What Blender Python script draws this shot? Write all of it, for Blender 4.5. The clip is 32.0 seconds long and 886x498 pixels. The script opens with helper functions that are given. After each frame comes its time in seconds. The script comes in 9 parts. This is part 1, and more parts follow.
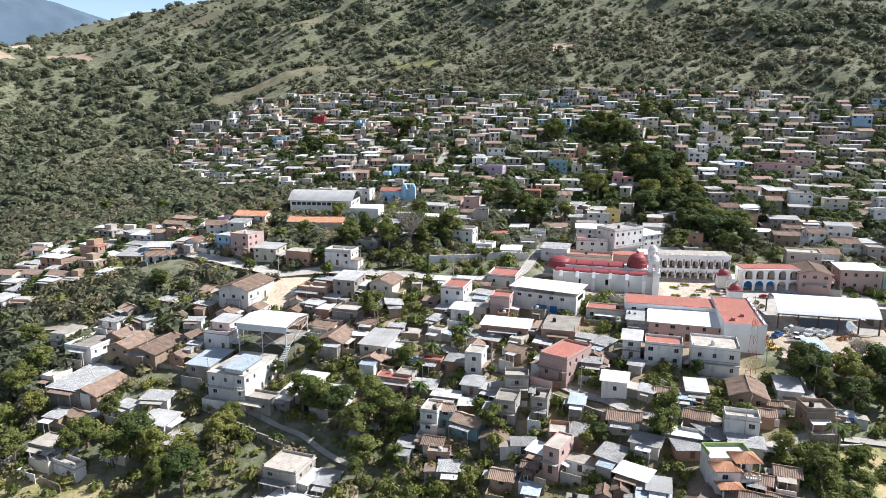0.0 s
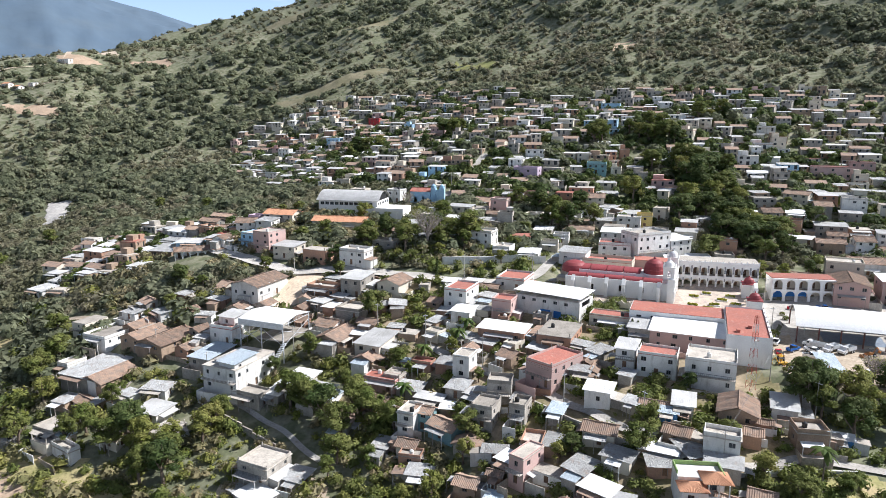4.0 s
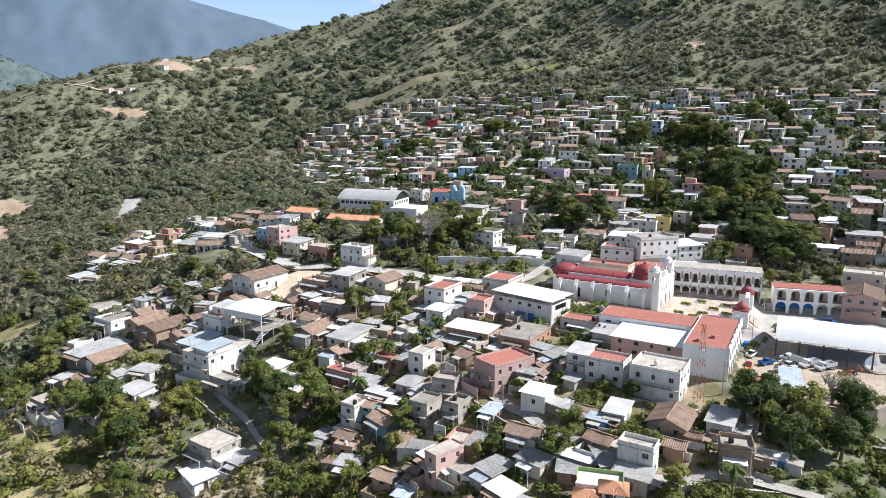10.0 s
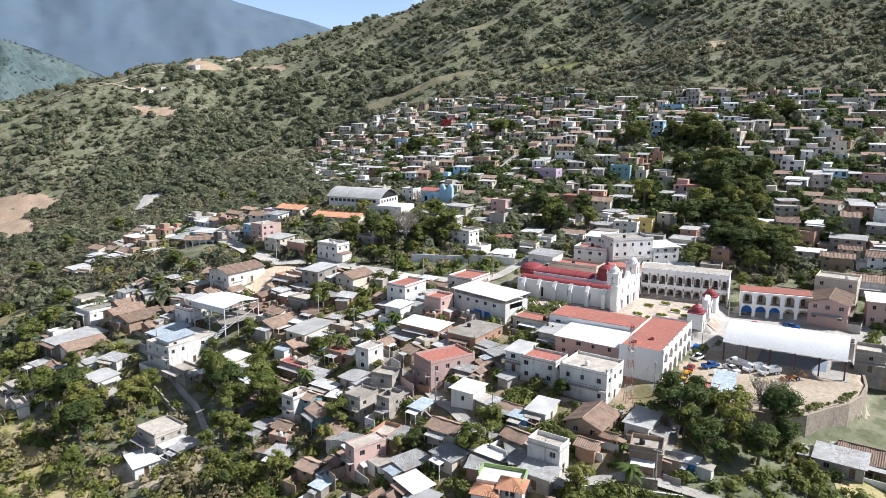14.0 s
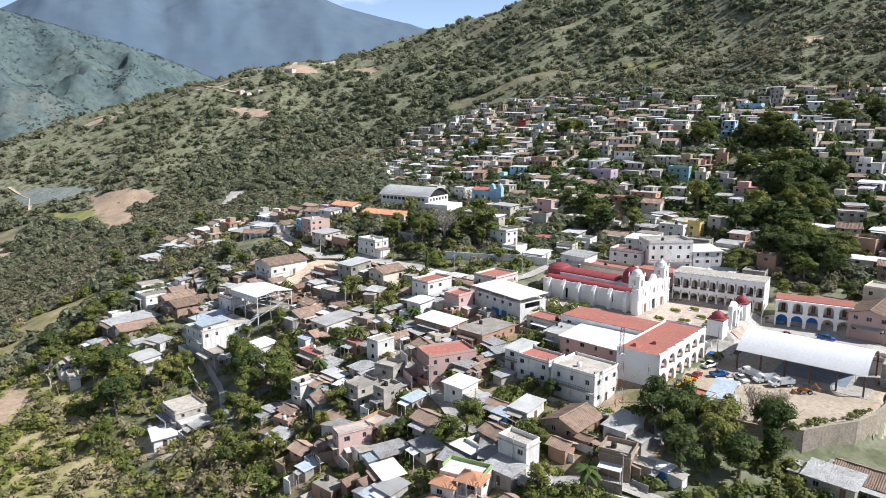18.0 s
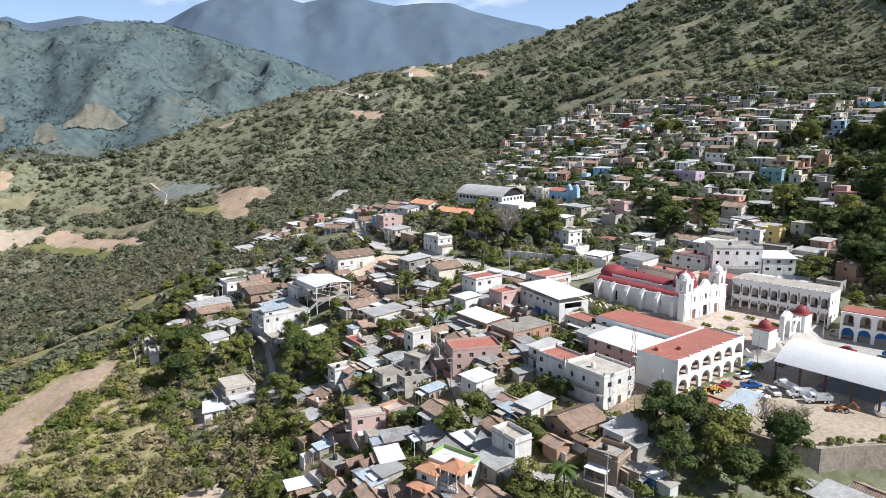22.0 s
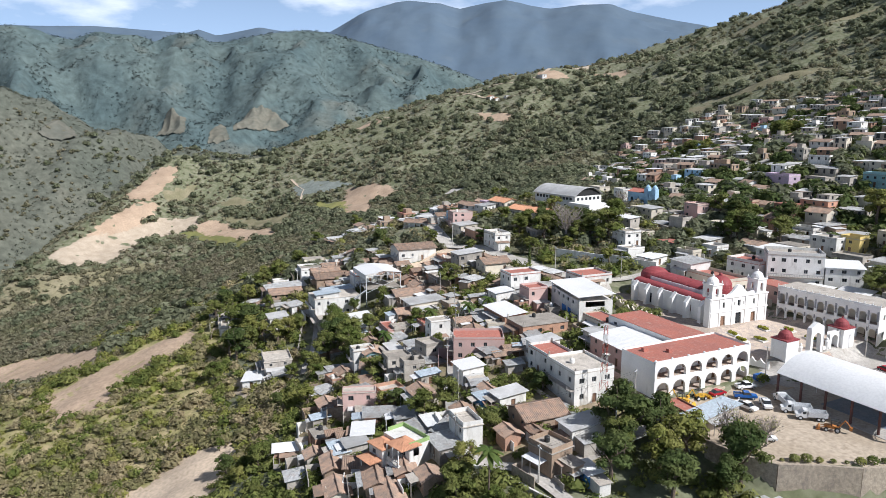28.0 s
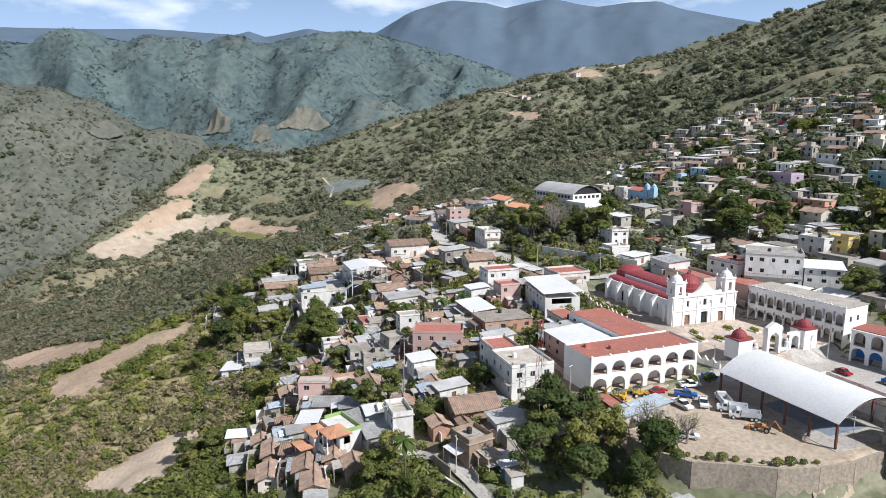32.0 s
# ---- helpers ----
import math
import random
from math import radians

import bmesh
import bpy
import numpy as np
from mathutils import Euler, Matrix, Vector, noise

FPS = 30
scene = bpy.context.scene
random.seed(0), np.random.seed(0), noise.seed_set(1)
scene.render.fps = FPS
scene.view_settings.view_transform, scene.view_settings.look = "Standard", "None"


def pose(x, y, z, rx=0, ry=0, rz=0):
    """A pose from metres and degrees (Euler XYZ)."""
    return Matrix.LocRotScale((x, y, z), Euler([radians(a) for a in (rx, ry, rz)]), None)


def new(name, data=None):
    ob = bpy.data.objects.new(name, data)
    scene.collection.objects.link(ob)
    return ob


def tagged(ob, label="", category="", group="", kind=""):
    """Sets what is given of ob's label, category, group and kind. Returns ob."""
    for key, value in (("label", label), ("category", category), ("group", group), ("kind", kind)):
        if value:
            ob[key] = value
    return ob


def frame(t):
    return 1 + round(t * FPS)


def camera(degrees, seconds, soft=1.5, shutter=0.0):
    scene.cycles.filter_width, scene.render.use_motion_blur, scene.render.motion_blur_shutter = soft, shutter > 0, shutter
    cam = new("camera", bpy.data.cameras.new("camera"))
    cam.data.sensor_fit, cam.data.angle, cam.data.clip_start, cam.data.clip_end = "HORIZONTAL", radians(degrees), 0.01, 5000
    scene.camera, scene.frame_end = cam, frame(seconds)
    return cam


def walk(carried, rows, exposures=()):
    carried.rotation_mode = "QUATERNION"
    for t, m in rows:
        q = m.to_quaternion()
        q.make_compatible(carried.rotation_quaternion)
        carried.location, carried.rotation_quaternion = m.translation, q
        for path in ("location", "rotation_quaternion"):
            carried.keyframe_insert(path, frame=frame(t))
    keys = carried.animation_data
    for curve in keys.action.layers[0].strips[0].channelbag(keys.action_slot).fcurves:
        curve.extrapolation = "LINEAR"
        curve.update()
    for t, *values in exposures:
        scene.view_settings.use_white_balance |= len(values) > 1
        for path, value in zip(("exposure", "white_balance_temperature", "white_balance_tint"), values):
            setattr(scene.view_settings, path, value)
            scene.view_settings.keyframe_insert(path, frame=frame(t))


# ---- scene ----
cam = camera(65.5, 32.0, soft=0.75)
METRES, EYE, TILT, LEAN, TURN = 200.0, 60.0, -11.5, -0.25, 0.0
ROWS = [
    (0.0, 0.0, 0.0, 0.0, 0.0, 0.0, -0.0),
    (0.5, 0.0145, 0.0033, 0.0002, 0.56, 0.03, -0.09),
    (1.0, 0.0296, 0.0063, 0.0005, 1.08, 0.04, -0.2),
    (1.5, 0.0439, 0.0086, 0.0005, 1.6, 0.08, -0.31),
    (2.0, 0.0595, 0.0107, 0.0004, 2.38, 0.09, -0.45),
    (2.5, 0.0738, 0.0127, 0.0001, 3.44, 0.1, -0.65),
    (3.0, 0.0895, 0.0146, -0.0003, 4.63, 0.12, -0.86),
    (3.5, 0.1042, 0.0163, -0.0004, 5.61, 0.12, -1.01),
    (5.5, 0.1671, 0.024, -0.0014, 9.05, 0.16, -1.62),
    (6.0, 0.1819, 0.0255, -0.0014, 9.71, 0.15, -1.75),
    (6.5, 0.198, 0.0272, -0.0014, 10.41, 0.14, -1.88),
    (7.0, 0.2126, 0.0288, -0.0012, 11.04, 0.12, -1.99),
    (7.5, 0.2288, 0.0309, -0.0013, 11.85, 0.12, -2.13),
    (8.0, 0.2434, 0.0328, -0.001, 12.53, 0.12, -2.25),
    (8.5, 0.2597, 0.0351, -0.0007, 13.14, 0.12, -2.36),
    (9.0, 0.2745, 0.0374, -0.001, 13.62, 0.12, -2.47),
    (9.5, 0.2907, 0.0398, -0.0006, 14.2, 0.11, -2.58),
    (10.0, 0.3056, 0.0423, -0.0003, 14.61, 0.09, -2.66),
    (10.5, 0.3218, 0.0454, 0.0001, 15.08, 0.07, -2.78),
    (11.0, 0.3367, 0.048, 0.0004, 15.51, 0.04, -2.9),
    (11.5, 0.3529, 0.0513, 0.0009, 15.95, 0.01, -3.01),
    (12.0, 0.3677, 0.0544, 0.0015, 16.37, -0.02, -3.12),
    (12.5, 0.3839, 0.0578, 0.0019, 16.86, -0.04, -3.25),
    (13.0, 0.3988, 0.0612, 0.0023, 17.25, -0.05, -3.36),
    (13.5, 0.415, 0.0651, 0.0029, 17.58, -0.09, -3.45),
    (15.5, 0.476, 0.0799, 0.0043, 20.13, -0.19, -3.87),
    (16.0, 0.4908, 0.0839, 0.0049, 21.12, -0.27, -4.06),
    (16.5, 0.5067, 0.0887, 0.0055, 22.35, -0.35, -4.26),
    (17.0, 0.5217, 0.0935, 0.0057, 23.53, -0.42, -4.46),
    (17.5, 0.537, 0.0986, 0.006, 24.93, -0.52, -4.72),
    (18.0, 0.5515, 0.1038, 0.0061, 26.37, -0.62, -4.98),
    (18.5, 0.5671, 0.1096, 0.0064, 28.06, -0.75, -5.26),
    (19.0, 0.5816, 0.1149, 0.0065, 29.65, -0.88, -5.55),
    (19.5, 0.5968, 0.1217, 0.0062, 31.3, -0.98, -5.8),
    (20.0, 0.6109, 0.1282, 0.0067, 32.7, -1.09, -6.01),
    (20.5, 0.626, 0.135, 0.0071, 33.85, -1.19, -6.18),
    (21.0, 0.6399, 0.1416, 0.0076, 34.89, -1.26, -6.33),
    (21.5, 0.6547, 0.1491, 0.0084, 35.96, -1.36, -6.47),
    (22.0, 0.6682, 0.1563, 0.0092, 36.91, -1.44, -6.61),
    (22.5, 0.6826, 0.1645, 0.0099, 37.94, -1.54, -6.76),
    (23.0, 0.6959, 0.1724, 0.0105, 38.98, -1.65, -6.95),
    (23.5, 0.709, 0.1807, 0.011, 40.03, -1.76, -7.1),
    (24.0, 0.723, 0.1896, 0.0118, 41.14, -1.87, -7.28),
    (24.5, 0.7359, 0.1981, 0.0126, 42.17, -1.98, -7.45),
    (25.0, 0.7496, 0.2078, 0.0131, 43.28, -2.1, -7.64),
    (25.5, 0.7621, 0.2169, 0.0138, 44.31, -2.23, -7.8),
    (27.5, 0.8123, 0.2577, 0.017, 48.7, -2.72, -8.49),
    (28.0, 0.8247, 0.2684, 0.0182, 49.67, -2.84, -8.65),
    (28.5, 0.836, 0.2789, 0.0197, 50.56, -2.95, -8.77),
    (29.0, 0.848, 0.2903, 0.0212, 51.44, -3.05, -8.93),
    (29.5, 0.859, 0.3013, 0.0229, 52.09, -3.14, -9.05),
    (30.0, 0.8706, 0.3133, 0.0246, 52.65, -3.21, -9.13),
    (30.5, 0.8813, 0.3245, 0.0261, 52.95, -3.26, -9.27),
    (31.0, 0.8908, 0.3347, 0.0277, 53.27, -3.35, -9.15),
    (31.5, 0.8987, 0.3436, 0.029, 53.59, -3.42, -9.27),
    (32.0, 0.9054, 0.351, 0.03, 53.6, -3.46, -9.11),
]
walk(cam, [(t, pose(0, 0, EYE, TILT, LEAN, TURN) @ pose(METRES * x, METRES * y, METRES * z, 90 + pitch, roll, yaw)) for t, x, y, z, yaw, pitch, roll in ROWS],
     exposures=[(0.0, 0.70, 5850, 12), (8.0, 0.63, 5850, 12), (16.0, 0.54, 5850, 12), (24.0, 0.36, 5850, 12), (32.0, 0.26, 5850, 12)])

# ---- light ----
SUN_TO = Vector((0.95, 0.31, 0.95)).normalized()
world = bpy.data.worlds.new("world")
scene.world = world
world.use_nodes = True
wn = world.node_tree
sky = wn.nodes.new("ShaderNodeTexSky")
sky.sky_type, sky.sun_disc = "NISHITA", False
sky.sun_elevation = math.asin(SUN_TO.z)
sky.sun_rotation = math.atan2(SUN_TO.x, SUN_TO.y)
sky.altitude, sky.air_density, sky.dust_density = 1200, 1.0, 0.8
cloud_at = wn.nodes.new("ShaderNodeTexCoord")
cloud_map = wn.nodes.new("ShaderNodeMapping")
cloud_map.inputs["Scale"].default_value = (5.0, 5.0, 15.0)
cloud_map.inputs["Location"].default_value = (0.9, 0.35, 0.1)
cloud = wn.nodes.new("ShaderNodeTexNoise")
cloud.inputs["Scale"].default_value, cloud.inputs["Detail"].default_value, cloud.inputs["Roughness"].default_value = 1.0, 6, 0.55
cloud_edge = wn.nodes.new("ShaderNodeMapRange")
cloud_edge.inputs[1].default_value, cloud_edge.inputs[2].default_value = 0.52, 0.66
cloud_edge.inputs[4].default_value = 0.6
cloud_mix = wn.nodes.new("ShaderNodeMix")
cloud_mix.data_type = "RGBA"
cloud_mix.inputs[7].default_value = (26.0, 26.2, 26.6, 1)
wn.links.new(cloud_at.outputs["Generated"], cloud_map.inputs["Vector"])
wn.links.new(cloud_map.outputs[0], cloud.inputs["Vector"])
wn.links.new(cloud.outputs["Fac"], cloud_edge.inputs[0])
wn.links.new(cloud_edge.outputs[0], cloud_mix.inputs[0])
height = wn.nodes.new("ShaderNodeSeparateXYZ")
haze = wn.nodes.new("ShaderNodeMapRange")
haze.interpolation_type = "SMOOTHSTEP"
haze.inputs[1].default_value, haze.inputs[2].default_value = -0.05, 0.42
haze.inputs[3].default_value, haze.inputs[4].default_value = 0.75, 0.0
haze_mix = wn.nodes.new("ShaderNodeMix")
haze_mix.data_type = "RGBA"
haze_mix.inputs[7].default_value = (15.5, 20.5, 27.5, 1)
wn.links.new(cloud_at.outputs["Generated"], height.inputs[0])
wn.links.new(height.outputs[2], haze.inputs[0])
wn.links.new(haze.outputs[0], haze_mix.inputs[0])
wn.links.new(sky.outputs[0], haze_mix.inputs[6])
wn.links.new(haze_mix.outputs[2], cloud_mix.inputs[6])
wn.links.new(cloud_mix.outputs[2], wn.nodes["Background"].inputs[0])
wn.nodes["Background"].inputs[1].default_value = 0.039
sun = new("sun", bpy.data.lights.new("sun", "SUN"))
sun.data.energy, sun.data.angle, sun.data.color = 5.0, radians(0.53), (1.0, 0.95, 0.86)
sun.rotation_mode = "QUATERNION"
sun.rotation_quaternion = (-SUN_TO).to_track_quat("-Z", "Y")


# ---- materials ----
def rgb(c, k=1.0):
    return (c[0] * k, c[1] * k, c[2] * k, 1)


def surface(name, a, b, scale=0.35, fine=9.0, rough=0.9, bump=0.15, stain=None, tint=0.12, island=0.0, metal=0.0, stripes=0.0, stripe_scale=6.0, grain=(0.82, 1.16), stained=(0.56, 0.82)):
    """Two tones mixed by broad noise, fine grain on top, optional dirty streaks, a tint of its own for each object."""
    m = bpy.data.materials.new(name)
    m.use_nodes = True
    nt = m.node_tree
    L, N = nt.links.new, nt.nodes.new
    bsdf = nt.nodes["Principled BSDF"]
    bsdf.inputs["Roughness"].default_value, bsdf.inputs["Metallic"].default_value = rough, metal
    bsdf.inputs["Specular IOR Level"].default_value = 0.25
    geo = N("ShaderNodeNewGeometry")
    n1, n2 = N("ShaderNodeTexNoise"), N("ShaderNodeTexNoise")
    n1.inputs["Scale"].default_value, n1.inputs["Detail"].default_value = scale, 5
    n2.inputs["Scale"].default_value, n2.inputs["Detail"].default_value = fine, 4
    L(geo.outputs["Position"], n1.inputs["Vector"])
    L(geo.outputs["Position"], n2.inputs["Vector"])
    ramp = N("ShaderNodeMapRange")
    ramp.inputs[1].default_value, ramp.inputs[2].default_value = 0.36, 0.64
    L(n1.outputs["Fac"], ramp.inputs[0])
    mix = N("ShaderNodeMix")
    mix.data_type = "RGBA"
    mix.inputs[6].default_value, mix.inputs[7].default_value = rgb(a), rgb(b)
    L(ramp.outputs[0], mix.inputs[0])
    col = mix.outputs[2]
    if stain:
        n3 = N("ShaderNodeTexNoise")
        n3.inputs["Scale"].default_value, n3.inputs["Detail"].default_value = 0.9, 6
        mp = N("ShaderNodeMapping")
        mp.inputs["Scale"].default_value = (1.0, 1.0, 0.3)
        L(geo.outputs["Position"], mp.inputs["Vector"])
        L(mp.outputs[0], n3.inputs["Vector"])
        r3 = N("ShaderNodeMapRange")
        r3.inputs[1].default_value, r3.inputs[2].default_value = stained
        L(n3.outputs["Fac"], r3.inputs[0])
        mx = N("ShaderNodeMix")
        mx.data_type = "RGBA"
        mx.inputs[7].default_value = rgb(stain)
        L(r3.outputs[0], mx.inputs[0])
        L(col, mx.inputs[6])
        col = mx.outputs[2]
    vary = N("ShaderNodeObjectInfo")
    rnd = vary.outputs["Random"]
    if island:
        rnd = geo.outputs["Random Per Island"]
    amount = island or tint
    mr = N("ShaderNodeMapRange")
    mr.inputs[3].default_value, mr.inputs[4].default_value = 1 - amount, 1 + amount
    L(rnd, mr.inputs[0])
    mg = N("ShaderNodeMapRange")
    mg.inputs[1].default_value, mg.inputs[2].default_value = 0.3, 0.7
    mg.inputs[3].default_value, mg.inputs[4].default_value = grain
    L(n2.outputs["Fac"], mg.inputs[0])
    mul = N("ShaderNodeMath")
    mul.operation = "MULTIPLY"
    L(mr.outputs[0], mul.inputs[0])
    L(mg.outputs[0], mul.inputs[1])
    fin = N("ShaderNodeVectorMath")
    fin.operation = "SCALE"
    L(col, fin.inputs[0])
    L(mul.outputs[0], fin.inputs["Scale"])
    L(fin.outputs[0], bsdf.inputs["Base Color"])
    height = n2.outputs["Fac"]
    bp = N("ShaderNodeBump")
    bp.inputs["Strength"].default_value, bp.inputs["Distance"].default_value = bump, 0.05
    if stripes:
        tc = N("ShaderNodeTexCoord")
        wv = N("ShaderNodeTexWave")
        wv.bands_direction = "X"
        wv.inputs["Scale"].default_value = stripe_scale
        L(tc.outputs["Object"], wv.inputs["Vector"])
        bp.inputs["Strength"].default_value, bp.inputs["Distance"].default_value = stripes, 0.06
        height = wv.outputs["Fac"]
    L(height, bp.inputs["Height"])
    L(bp.outputs[0], bsdf.inputs["Normal"])
    return m


def leaf_material(name, a, b, scale, through_leaf=0.38):
    m = surface(name, a, b, scale, 1.6, rough=0.75, bump=0.0, tint=0.15, island=0.35)
    bsdf = m.node_tree.nodes["Principled BSDF"]
    bsdf.inputs["Specular IOR Level"].default_value = 0.2
    nt = m.node_tree
    thin = nt.nodes.new("ShaderNodeBsdfTranslucent")
    both = nt.nodes.new("ShaderNodeMixShader")
    both.inputs[0].default_value = through_leaf
    nt.links.new(bsdf.inputs["Base Color"].links[0].from_socket, thin.inputs["Color"])
    nt.links.new(bsdf.outputs[0], both.inputs[1])
    nt.links.new(thin.outputs[0], both.inputs[2])
    nt.links.new(both.outputs[0], nt.nodes["Material Output"].inputs["Surface"])
    return m


